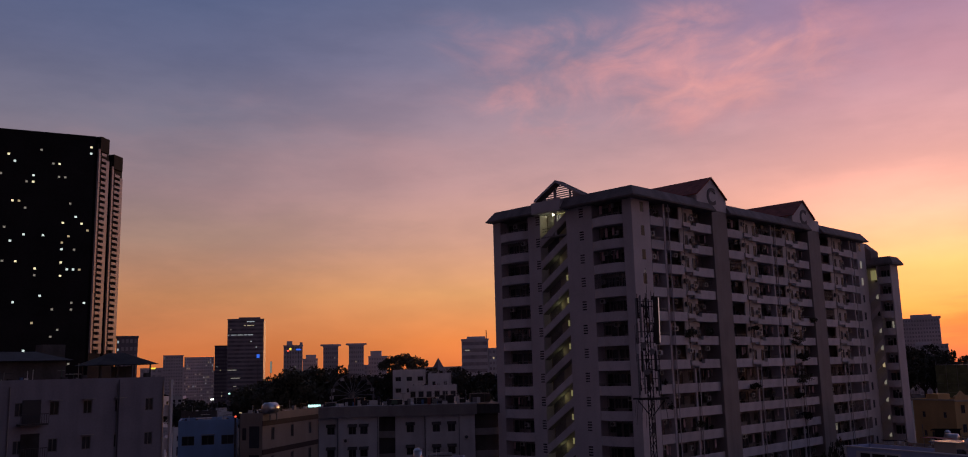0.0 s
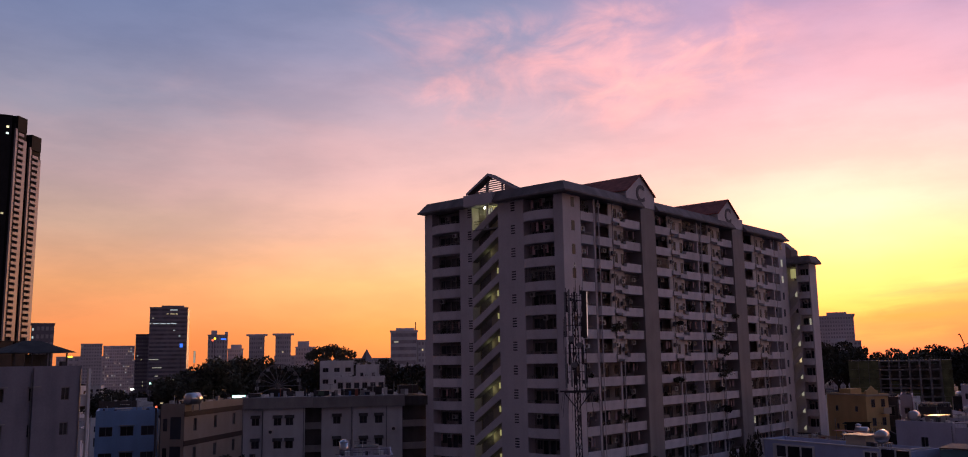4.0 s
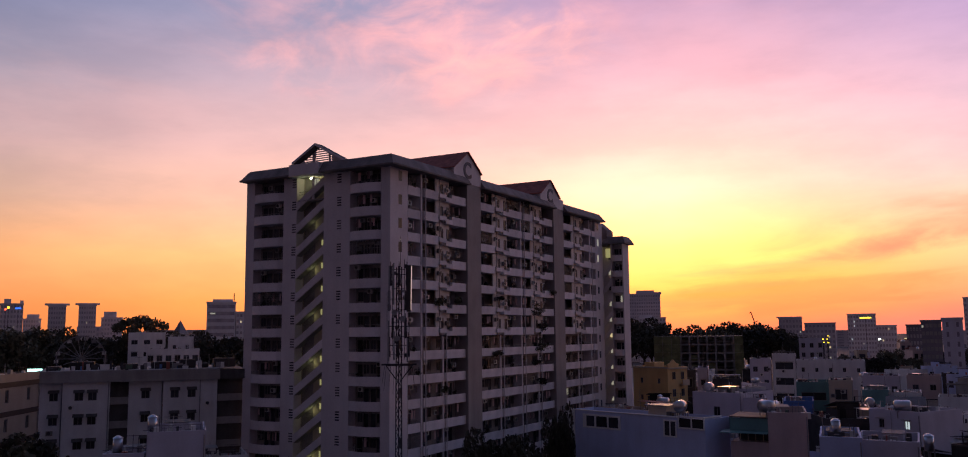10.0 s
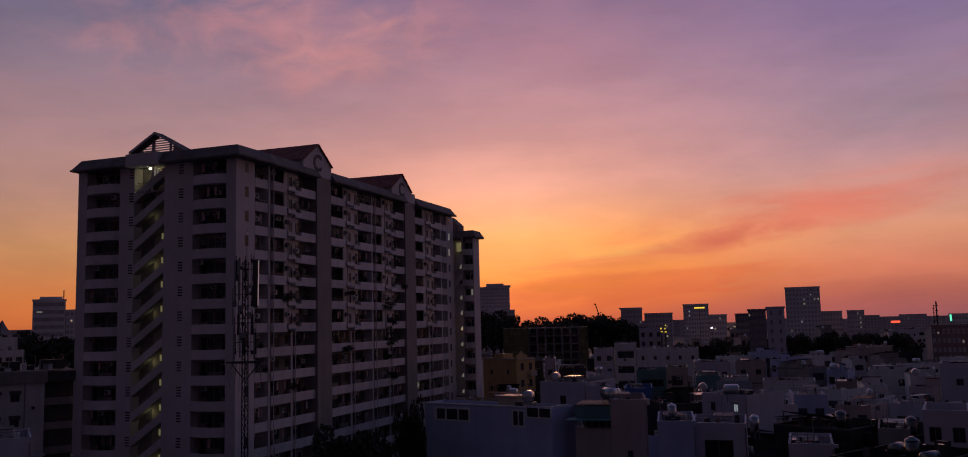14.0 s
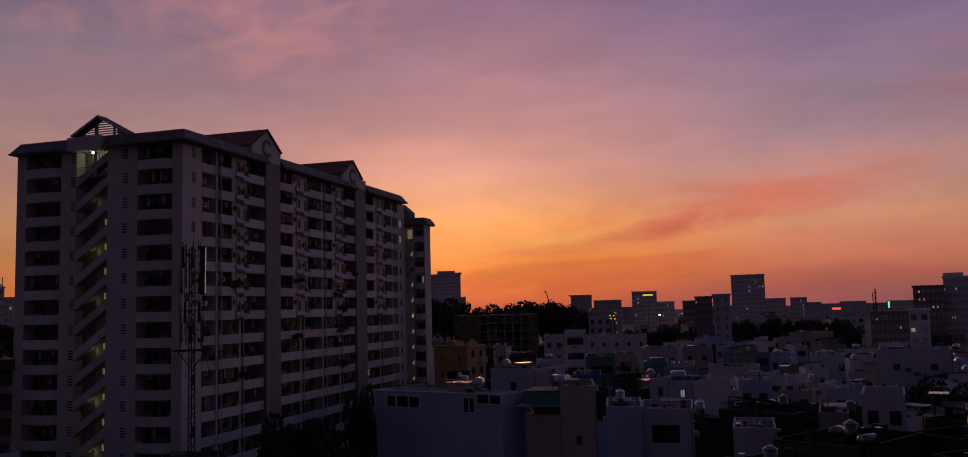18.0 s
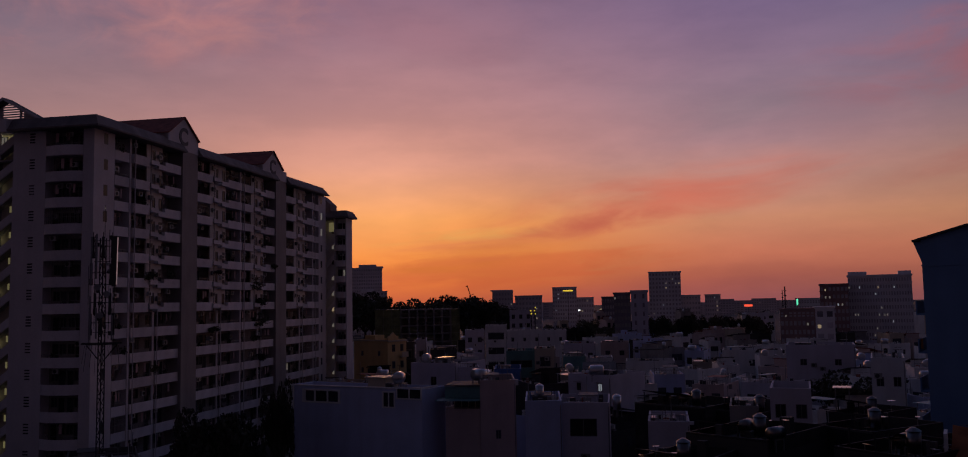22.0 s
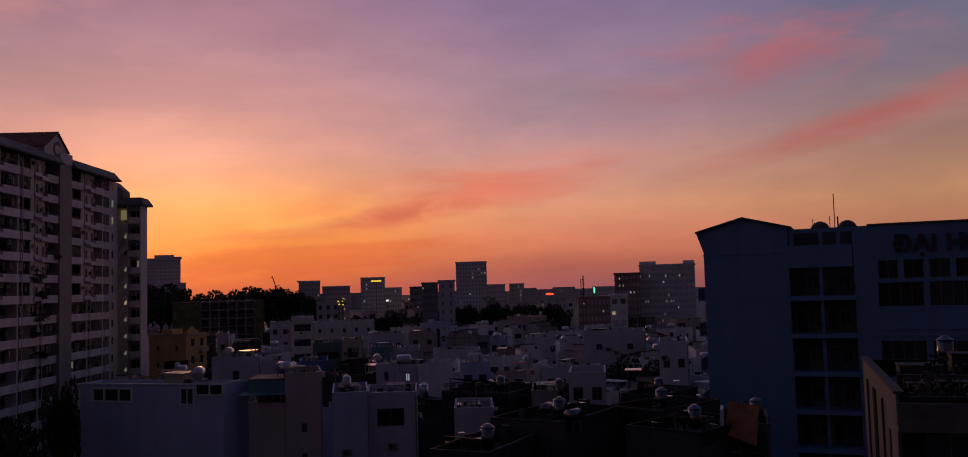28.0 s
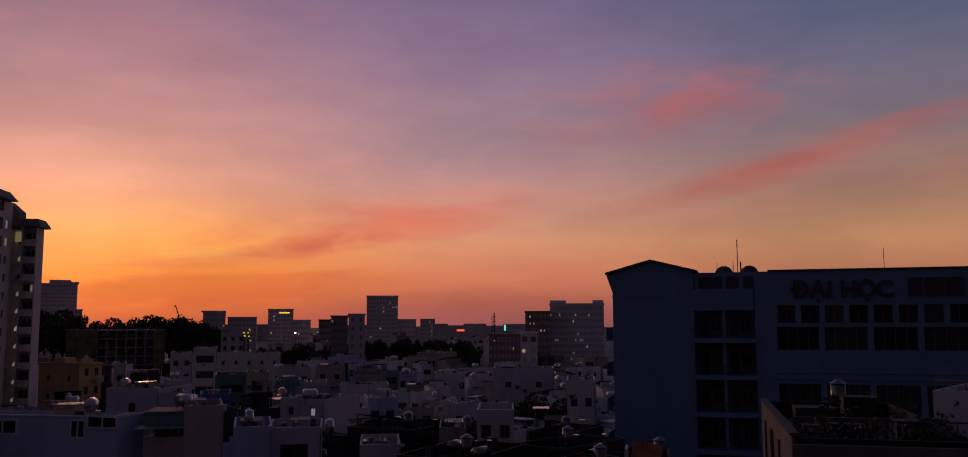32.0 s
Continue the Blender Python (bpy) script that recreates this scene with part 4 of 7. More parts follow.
def house(name, label, a, b, depth, top, wall, storeys=3, cols=2, win=(1.0, 1.3), side=0, category="house", group="", roof=CONCRETE, rise=3.3, lit=(), trim=None, skip=(), dress=True):
    """A flat-roofed house: pierced front from a to b, framed windows, parapet and roof slab. side: 1 windows on the right flank, -1 on the left."""
    m, w = between(a, b)
    ob = thing(name, m, label, category, group)
    FOOT.append((*(m @ Vector((w / 2, depth / 2, 0)))[:2], max(w, depth) * 0.55))
    holes = []
    for s in range(storeys):
        z = top - 0.9 - (s + 1) * rise + 0.95
        if z < 0.5 or s in skip:
            continue
        for c in range(cols):
            x = w * (c + 0.5) / cols - win[0] / 2
            if x > 0.1:
                holes.append((x, x + win[0], z, z + win[1]))
    boxes_part("wall", pierced(w, top - 0.15, holes, 0.22), wall, ob)
    boxes_part("house_body", [(0, w, 0.22, depth, 0, top - 0.95)], wall, ob)
    for i, (x0, x1, z0, z1) in enumerate(holes):
        window_at(ob, x0, z0, x1 - x0, z1 - z0, lit=lit[i % len(lit)] if lit and i % 3 == 1 else None)
    boxes_part("parapet", [(0, 0.16, 0.22, depth, top - 0.95, top), (w - 0.16, w, 0.22, depth, top - 0.95, top), (0.16, w - 0.16, depth - 0.16, depth, top - 0.95, top),
                           (0, w, 0.0, 0.22, top - 0.15, top)], wall, ob)
    boxes_part("roof", [(0.16, w - 0.16, 0.22, depth - 0.16, top - 0.95, top - 0.85)], roof, ob)
    if dress:
        r = random.Random(int(abs(a[0]) * 10 + abs(a[1]) * 7))
        for x0, x1, z0, z1 in holes:
            if r.random() < 0.45:
                boxes_part("awning", [(x0 - 0.12, x1 + 0.12, -0.5, 0.0, z1 + 0.1, z1 + 0.17)], roof, ob)
            if math.hypot(*a) < 75:
                boxes_part("sill", [(x0 - 0.06, x1 + 0.06, -0.1, 0.0, z0 - 0.1, z0)], CONCRETE, ob)
        for k in range(r.randint(0, 2)):
            if w > 2.2:
                air_con(ob, pose(r.uniform(0.2, w - 1.1), 0.0, top - r.uniform(1.8, 6.0)))
        if w > 2.4:
            k = max(5, int(w / 0.35))
            if r.random() < 0.4:
                boxes_part("roof_railing", [(0.1, w - 0.1, 0.06, 0.1, top + 0.5, top + 0.55)] + [(0.1 + (w - 0.24) * i / k, 0.13 + (w - 0.24) * i / k, 0.06, 0.09, top, top + 0.5) for i in range(k + 1)], GALV, ob)
            sx, sd = r.uniform(0.3, w * 0.4), min(3.0, depth * 0.4)
            sw_, sh = min(w - sx - 0.3, r.uniform(1.4, 2.4)), r.uniform(-0.3, 0.35)
            boxes_part("roof_shed", [(sx, sx + sw_, depth - sd - 0.3, depth - 0.3, top - 0.85, top + sh)], NEAR_BLACK if wall is NEAR_BLACK else r.choice((CONCRETE, wall, DARK_CONC)), ob)
            boxes_part("shed_roof", [(sx - 0.1, sx + sw_ + 0.1, depth - sd - 0.4, depth - 0.2, top + sh, top + sh + 0.06)], NEAR_BLACK if wall is NEAR_BLACK else r.choice((ROOF_IRON, DARK_CONC, TEAL, SHEET, CONCRETE)), ob)
        if w > 1.6:
            clutter(ob, 0.2, w - 0.6, 0.3, depth * 0.6, top - 0.85, int(w * 100), 12 + int(w * 1.5))
        px_, py_ = r.uniform(0.2, w - 0.2), r.uniform(0.4, depth - 0.4)
        tube("roof_pole", (px_, py_, top - 0.9), (px_, py_, top + r.uniform(1.0, 2.6)), 0.035, GALV, ob, sides=5)
        tube("rain_pipe", (w - 0.12, -0.06, 0.0), (w - 0.12, -0.06, top - 0.4), 0.05, GALV, ob, sides=5)
    if trim:
        for s in range(storeys):
            z = top - 0.9 - s * rise
            boxes_part("band", [(-0.05, w + 0.05, -0.08, 0.0, z - 0.6, z)], trim, ob)
    if side:
        for s in range(storeys):
            z = top - 0.9 - (s + 1) * rise + 0.95
            for k in range(max(1, int(depth // 4))):
                y = depth * (k + 0.5) / max(1, int(depth // 4))
                if side > 0:
                    window_at(ob, w + 0.14, z, win[0], win[1], turn=90, y=y - win[0] / 2)
                else:
                    window_at(ob, -0.14, z, win[0], win[1], turn=-90, y=y + win[0] / 2)
    return ob


far_windows = {}


def polar(az, d):
    """The point d metres off, az degrees to the right of +y."""
    return (d * math.sin(radians(az)), d * math.cos(radians(az)))


def far_block(name, label, a, b, depth, top, wall, cols, rows, category="high-rise", lit=0.03, glass=None, band=False, bottom=0.0, lit_mats=(L_DIM, L_DIM, L_WARM, L_COOL), head=None, fill=0.6, joined=False):
    """A distant building: body, roof edge, roof plant, and each window a pane 5 cm proud of its wall."""
    m, w = between(a, b)
    ob = thing(name, m, label, category)
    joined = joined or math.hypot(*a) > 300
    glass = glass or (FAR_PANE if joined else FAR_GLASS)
    FOOT.append((*(m @ Vector((w / 2, depth / 2, 0)))[:2], max(w, depth) * 0.6))
    boxes_part("wall", [(0, w, 0, depth, 0, top)], wall, ob)
    boxes_part("roof", [(-0.3, w + 0.3, -0.3, depth + 0.3, top, top + 0.6)], wall, ob)
    for hx0, hx1, hh in head or ():
        boxes_part("roof_plant", [(w * hx0, w * hx1, depth * 0.2, depth * 0.8, top + 0.6, top + 0.6 + hh)], wall, ob)
    if joined and not band and rows < 30:
        cols, rows = round(cols * 1.7), round(rows * 1.2)
        boxes_part("cornice", [(-0.12, w + 0.12, -0.14, -0.002, top * 0.92, top * 0.92 + 0.35)], wall, ob)
    h, cw = (top - bottom) / rows, w / cols
    rest = []
    for r in range(rows):
        z = bottom + h * r + h * 0.25
        if band:
            boxes_part("window_band", [(cw * 0.2, w - cw * 0.2, -0.05, 0.0, z, z + h * 0.5)], glass, ob)
            if rnd.random() < lit * 4:
                x = rnd.uniform(0, w * 0.6)
                boxes_part("lit_window", [(x, x + rnd.uniform(1.0, w * 0.3), -0.08, -0.05, z + h * 0.15, z + h * 0.35)], rnd.choice(lit_mats), ob)
            continue
        for c in range(cols):
            is_lit = rnd.random() < lit
            x = cw * c + cw * (1 - fill) / 2
            if joined and not is_lit:
                rest.append((x, x + cw * fill, -0.05, 0.0, z, z + h * 0.5))
                continue
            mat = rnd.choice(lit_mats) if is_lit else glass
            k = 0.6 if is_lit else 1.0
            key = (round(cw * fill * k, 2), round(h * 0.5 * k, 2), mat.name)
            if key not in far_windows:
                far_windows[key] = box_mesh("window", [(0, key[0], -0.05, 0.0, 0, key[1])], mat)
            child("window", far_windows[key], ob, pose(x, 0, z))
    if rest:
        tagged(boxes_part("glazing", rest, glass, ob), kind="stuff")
    return ob


# the near and middle houses on the west side
blue_house = house("house", "pale blue long house with a white-framed row of windows", (39.7, 104.7), (48.9, 87.2), 5.0, 14.3, BLUE, storeys=0, cols=1, dress=False)
house("house", "dusty pink narrow house beside a teal awning", (54.5, 83.8), (57.9, 81.6), 9.0, 15.2, PINK, storeys=3, cols=1, win=(0.6, 1.0), skip=(0,))
house("house", "pale blue plain house wall", (49.9, 68.8), (52.7, 66.7), 9.0, 14.5, BLUE, storeys=0)
house("house", "white house with a wide dark window opening", (53.0, 67.9), (56.8, 64.5), 8.0, 14.2, LILAC, storeys=1, cols=1, win=(2.6, 1.7))
house("house", "lilac grey house with a plain upper wall", (62.2, 114.1), (65.9, 107.4), 9.0, 15.4, LILAC, storeys=2, cols=1)
house("house", "lilac grey lower house with a roof terrace", (66.2, 107.6), (69.0, 106.0), 8.0, 14.8, LILAC, storeys=2, cols=1)
yellow_house = house("house", "ochre yellow house with small windows and a stepped gable", (69.6, 149.6), (72.6, 141.9), 5.2, 17.6, YELLOW, storeys=4, cols=2, win=(0.6, 0.9), rise=3.0, dress=False)
YW = math.hypot(3.0, 7.7)
vs = [(YW - 0.3, 0.2, 17.3), (YW - 0.3, 3.0, 17.3), (YW - 0.3, 3.0, 18.1), (YW - 0.3, 2.3, 18.3), (YW - 0.3, 1.6, 18.9), (YW - 0.3, 0.9, 18.3), (YW - 0.3, 0.2, 18.1)]
vs += [(x + 0.32, y, z) for x, y, z in vs]
child("stepped_gable", poly_mesh("stepped_gable", vs, [(0, 1, 2, 3, 4, 5, 6), (13, 12, 11, 10, 9, 8, 7)] + [(k, (k + 1) % 7, 7 + (k + 1) % 7, 7 + k) for k in range(7)], YELLOW), yellow_house)
boxes_part("cornice", [(-0.2, YW + 0.2, -0.2, 0.0, 17.35, 17.6), (YW, YW + 0.25, 0.0, 5.2, 17.2, 17.5)], CREAM, yellow_house)
for zz in (15.4, 12.4, 9.4):
    for y in (1.6, 3.9):
        window_at(yellow_house, YW + 0.14, zz, 0.8, 1.3, turn=90, y=y - 0.4)
boxes_part("flank_balcony", [(YW, YW + 0.7, 3.2, 5.0, 14.3, 14.45), (YW + 0.62, YW + 0.7, 3.2, 5.0, 14.45, 15.3)], CREAM, yellow_house)
boxes_part("roof_room", [(1.0, 3.4, 2.0, 4.6, 16.7, 18.3)], YELLOW, yellow_house)
house("house", "narrow house with dark loggias", (79.3, 150.4), (82.0, 148.9), 9.0, 16.7, DARK_CONC, storeys=4, cols=1, win=(1.8, 1.6))
house("house", "slim pale lilac town house", (82.3, 148.8), (84.0, 147.8), 9.0, 17.1, LILAC, storeys=3, cols=1, win=(0.8, 1.0))
house("house", "white four-storey house with wide window bands", (110.3, 166.9), (114.3, 164.1), 9.0, 18.8, WHITE, storeys=4, cols=1, win=(3.6, 1.5), side=1)
house("house", "dark house under a teal roof", (97.0, 139.6), (101.7, 136.2), 9.0, 14.6, TEAL, storeys=3, cols=1, win=(4.2, 1.4))
house("house", "ochre house with open loggias", (95.5, 128.4), (98.5, 126.1), 9.0, 15.5, CREAM, storeys=3, cols=1, win=(1.9, 1.7))
house("house", "strong blue house front", (72.7, 107.8), (75.9, 105.5), 9.0, 14.2, DEEP_BLUE, storeys=2, cols=1, win=(1.6, 1.3))
house("house", "lilac white box house with a lit small window", (73.9, 92.0), (75.5, 85.4), 8.0, 14.4, LILAC, storeys=1, cols=2, win=(0.7, 1.0), lit=(L_COOL,), rise=2.2)
house("house", "long white house with small windows", (148.6, 213.4), (162.7, 202.8), 10.0, 15.6, WHITE, storeys=3, cols=5, win=(0.8, 1.1))
house("house", "lilac building with paired windows", (189.6, 270.1), (196.4, 265.2), 12.0, 20.9, LILAC, storeys=5, cols=3, win=(1.2, 1.6))
house("house", "pale pink house with dark windows", (144.1, 166.3), (149.2, 161.6), 9.0, 13.6, PINK, storeys=3, cols=2, win=(1.2, 1.2))
house("house", "white house with square windows", (114.8, 125.4), (121.4, 119.0), 8.0, 12.4, WHITE, storeys=3, cols=4, win=(1.0, 1.0))
house("house", "white roof-room wall with two dark windows", (62.4, 50.1), (64.4, 47.4), 7.0, 16.2, LILAC, storeys=1, cols=2, win=(0.9, 1.2), rise=2.6, dress=False)
house("house", "white narrow house with a single window", (92.3, 59.8), (94.2, 56.8), 9.0, 16.9, WHITE, storeys=1, cols=2, win=(0.8, 1.1), skip=())
house("house", "long pale house with a blank wall", (118.7, 91.7), (124.7, 83.3), 9.0, 16.3, LILAC, storeys=2, cols=2, win=(1.0, 1.0))
house("house", "low white house with a dark arch", (142.3, 125.9), (149.9, 116.7), 9.0, 13.2, WHITE, storeys=2, cols=3, win=(1.1, 1.3))
# the south side
south_house = house("house", "tall pale house with small windows and roof pavilions", polar(-33.0, 88.0), polar(-20.6, 95.0), 12.0, 24.2, GREY_LILAC, storeys=5, cols=7, win=(0.8, 1.2), lit=())
tan_house = house("house", "tan house with dark brown bands", (-27.5, 104.4), (-24.0, 119.6), 2.9, 19.7, TAN, storeys=4, cols=3, win=(0.8, 1.5), trim=BROWN, side=0)
house("house", "sky blue house with paired windows", (-42.2, 117.7), (-35.0, 120.0), 9.0, 18.4, SKY_BLUE, storeys=4, cols=3, win=(1.6, 1.2))
house("house", "small white house with a dark roof terrace", (-8.0, 84.6), (-3.0, 84.9), 8.0, 15.4, LILAC, storeys=0)
house("house", "low pale terrace house with a flat roof", (-11.7, 85.2), (-8.2, 84.8), 6.0, 13.6, LILAC, storeys=0)
house("house", "white house with a terrace", (-30.1, 258.2), (-20.5, 259.2), 10.0, 24.8, WHITE, storeys=3, cols=3, win=(1.6, 1.2))
house("house", "white villa with a roof room", (-24.0, 244.0), (-10.8, 245.2), 8.0, 20.4, WHITE, storeys=3, cols=6, win=(1.4, 1.6))
house("house", "white roof room over the villa", (-19.0, 248.0), (-12.5, 248.4), 5.0, 23.6, WHITE, storeys=1, cols=2, win=(0.8, 1.0))

# far buildings
for label, a, b, d, z, mat, st, cl, wn in (
        ("beige house with an open concrete frame on top", (78.3, 101.2), (80.3, 99.7), 8, 13.7, CREAM, 2, 1, (1.3, 1.6)),
        ("teal sheet wall over a low house", (99.6, 125.3), (102.7, 122.7), 8, 14.0, TEAL, 1, 1, (1.4, 0.9)),
        ("lilac house with paired dark windows", (119.6, 150.2), (124.9, 145.8), 9, 14.8, LILAC, 2, 3, (1.0, 1.2)),
        ("small white house with a dark window", (107.1, 126.8), (110.4, 124.0), 8, 13.3, WHITE, 2, 2, (0.8, 1.1)),
        ("white lilac house under a pale roof", (125.0, 199.0), (129.4, 196.2), 9, 16.7, LILAC, 3, 2, (1.1, 1.3)),
        ("low dark house with a white sheet roof", (83.6, 145.7), (88.0, 143.1), 8, 15.2, DARK_CONC, 2, 2, (1.2, 1.3)),
        ("pale low house with a stained wall", (51.9, 54.2), (54.3, 51.8), 7, 13.9, LILAC, 1, 1, (1.0, 1.0)),
        ("grey low house with a slim window", (61.7, 54.0), (63.3, 52.1), 7, 14.4, CONCRETE, 1, 1, (0.6, 1.1)),
        ("brown low house with dark windows", (134.5, 127.0), (138.5, 122.7), 8, 11.1, TAN, 2, 2, (1.1, 1.2))):
    house("house", label, a, b, d, z, mat, storeys=st, cols=cl, win=wn)


def sheet_roof(label, a, b, depth, z, drop, mat):
    """A thin sheet roof on posts, sloping down towards the back by drop."""
    m, w = between(a, b)
    ob = thing("sheet_roof", m, label, "sheet roof")
    vs = [(-0.2, -0.3, z), (w + 0.2, -0.3, z), (w + 0.2, depth, z - drop), (-0.2, depth, z - drop)]
    vs += [(x, y, q - 0.07) for x, y, q in vs]
    child("sheet", poly_mesh("sheet", vs, [(0, 1, 2, 3), (7, 6, 5, 4), (0, 4, 5, 1), (1, 5, 6, 2), (2, 6, 7, 3), (3, 7, 4, 0)], mat), ob)
    for k in range(max(3, int(w / 0.6))):
        x = w * (k + 0.5) / max(3, int(w / 0.6))
        vs = [(x - 0.04, -0.3, z + 0.004), (x + 0.04, -0.3, z + 0.004), (x + 0.04, depth, z - drop + 0.004), (x - 0.04, depth, z - drop + 0.004)]
        vs += [(p, y, q + 0.05) for p, y, q in vs]
        child("sheet_rib", poly_mesh("sheet_rib", vs, [(3, 2, 1, 0), (4, 5, 6, 7), (0, 1, 5, 4), (1, 2, 6, 5), (2, 3, 7, 6), (3, 0, 4, 7)], mat), ob)
    for x in (0.0, w - 0.1):
        boxes_part("roof_post", [(x, x + 0.1, 0.0, 0.1, 0, z - 0.1)], GALV, ob)
        boxes_part("roof_post", [(x, x + 0.1, depth - 0.2, depth - 0.1, 0, z - drop - 0.09)], GALV, ob)


sheet_roof("slanted black sheet roof on thin posts", (89.6, 107.6), (93.3, 104.4), 4.0, 13.2, -0.9, DARK_CONC)
sheet_roof("pale slate sheet roof over the white house", (117.3, 125.8), (121.4, 121.8), 4.0, 14.6, 0.5, CONCRETE)
sheet_roof("bright zinc sheet roof on posts", (81.9, 57.4), (82.7, 56.2), 2.0, 14.4, 0.0, SHEET)
sheet_roof("white sheet roof over the dark house", (83.6, 146.4), (88.0, 143.8), 3.5, 15.9, 0.15, WHITE)
office = far_block("office_tower", "dark glass office tower with a lit floor", (-204.4, 669.5), (-178.5, 676.8), 24, 67.4, OFFICE, 12, 22, band=True, lit=0.09, glass=OFFICE_BAND, head=((0.3, 0.9, 1.5),))
far_block("high_rise", "dark slim tower beside the office tower", (-219.1, 685.9), (-209.9, 688.7), 20, 48, FAR_DARK, 4, 14)
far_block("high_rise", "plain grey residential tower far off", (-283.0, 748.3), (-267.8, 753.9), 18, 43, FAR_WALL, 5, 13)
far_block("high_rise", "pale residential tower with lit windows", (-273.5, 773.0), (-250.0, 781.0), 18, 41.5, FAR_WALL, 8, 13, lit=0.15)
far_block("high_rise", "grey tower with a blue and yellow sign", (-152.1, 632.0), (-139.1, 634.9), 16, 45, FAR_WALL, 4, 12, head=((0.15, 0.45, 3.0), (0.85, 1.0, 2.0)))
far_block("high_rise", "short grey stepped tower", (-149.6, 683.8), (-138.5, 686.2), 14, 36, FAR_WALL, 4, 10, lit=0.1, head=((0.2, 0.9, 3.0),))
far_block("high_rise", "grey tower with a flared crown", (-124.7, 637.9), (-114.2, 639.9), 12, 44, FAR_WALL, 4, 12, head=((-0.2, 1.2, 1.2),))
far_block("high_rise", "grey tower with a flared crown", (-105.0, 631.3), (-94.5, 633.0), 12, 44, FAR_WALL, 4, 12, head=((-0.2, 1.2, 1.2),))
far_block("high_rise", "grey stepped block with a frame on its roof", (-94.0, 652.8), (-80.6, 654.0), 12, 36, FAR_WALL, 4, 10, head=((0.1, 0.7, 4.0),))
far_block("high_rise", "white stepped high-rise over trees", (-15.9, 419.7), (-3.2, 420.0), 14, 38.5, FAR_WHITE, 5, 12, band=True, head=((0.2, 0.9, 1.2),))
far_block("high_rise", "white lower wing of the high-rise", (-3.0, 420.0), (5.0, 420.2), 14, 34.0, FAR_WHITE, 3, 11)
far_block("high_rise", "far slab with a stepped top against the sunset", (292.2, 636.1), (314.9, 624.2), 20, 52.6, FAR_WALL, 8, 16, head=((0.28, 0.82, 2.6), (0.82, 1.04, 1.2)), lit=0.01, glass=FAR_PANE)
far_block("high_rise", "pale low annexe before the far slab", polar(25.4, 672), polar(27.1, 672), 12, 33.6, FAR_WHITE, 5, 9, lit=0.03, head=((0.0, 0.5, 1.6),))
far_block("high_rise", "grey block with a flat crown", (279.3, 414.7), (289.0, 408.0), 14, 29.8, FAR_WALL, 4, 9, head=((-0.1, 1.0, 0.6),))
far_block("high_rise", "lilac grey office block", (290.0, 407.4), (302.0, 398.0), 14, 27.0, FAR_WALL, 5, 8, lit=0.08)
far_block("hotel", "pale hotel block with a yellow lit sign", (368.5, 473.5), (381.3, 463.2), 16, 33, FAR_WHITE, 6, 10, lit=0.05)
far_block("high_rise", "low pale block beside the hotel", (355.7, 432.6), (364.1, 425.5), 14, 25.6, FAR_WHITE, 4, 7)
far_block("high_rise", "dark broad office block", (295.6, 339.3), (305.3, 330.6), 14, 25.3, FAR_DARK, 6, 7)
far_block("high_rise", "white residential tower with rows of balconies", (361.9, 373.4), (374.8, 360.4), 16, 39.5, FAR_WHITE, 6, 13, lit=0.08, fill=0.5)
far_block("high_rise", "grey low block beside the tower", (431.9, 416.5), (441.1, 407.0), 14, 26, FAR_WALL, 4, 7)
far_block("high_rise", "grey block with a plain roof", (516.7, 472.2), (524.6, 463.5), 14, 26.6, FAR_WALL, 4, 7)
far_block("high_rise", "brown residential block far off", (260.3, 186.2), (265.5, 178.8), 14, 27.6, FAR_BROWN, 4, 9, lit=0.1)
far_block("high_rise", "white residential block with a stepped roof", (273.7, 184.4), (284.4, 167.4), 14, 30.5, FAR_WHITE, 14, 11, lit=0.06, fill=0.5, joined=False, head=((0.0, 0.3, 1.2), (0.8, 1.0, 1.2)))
far_block("high_rise", "dark red brick block under a mast", (236.6, 184.5), (244.4, 174.0), 12, 19.7, FAR_BROWN, 6, 6, lit=0.1)
far_block("high_rise", "slate grey slim apartment block", polar(42.95, 300), polar(44.0, 300), 10, 26.6, LILAC, 2, 9, fill=0.25, glass=FAR_DARK)
far_block("high_rise", "slate grey block with open balconies", polar(41.85, 304), polar(42.9, 304), 10, 26.0, FAR_DARK, 3, 9, fill=0.75, glass=CONCRETE)
far_block("tower_block", "dark high tower with scattered lit windows", (-262.0, 427.0), (-211.8, 452.9), 40, 153, TOWER, 19, 44, lit=0.11, fill=0.62, category="tower block", joined=True, glass=TOWER, lit_mats=(L_FLAT, L_FLAT_COOL, L_DIM, L_DIM, L_WARM))
far_block("high_rise", "dark low tower with lit windows", (-158.8, 367.1), (-151.1, 370.4), 12, 41.6, FAR_DARK, 3, 11, lit=0.2)


q = [(26.9, 0.0, 0), (28.6, 6.0, 0), (28.6, 6.0, 66.5), (26.9, 0.0, 66.5), (26.9, 6.0, 0), (26.9, 6.0, 66.5)]
child("side_fin", poly_mesh("side_fin", q, [(0, 1, 2, 3), (1, 4, 5, 2), (4, 0, 3, 5), (3, 2, 5), (0, 4, 1)], TOWER_RIB), office)

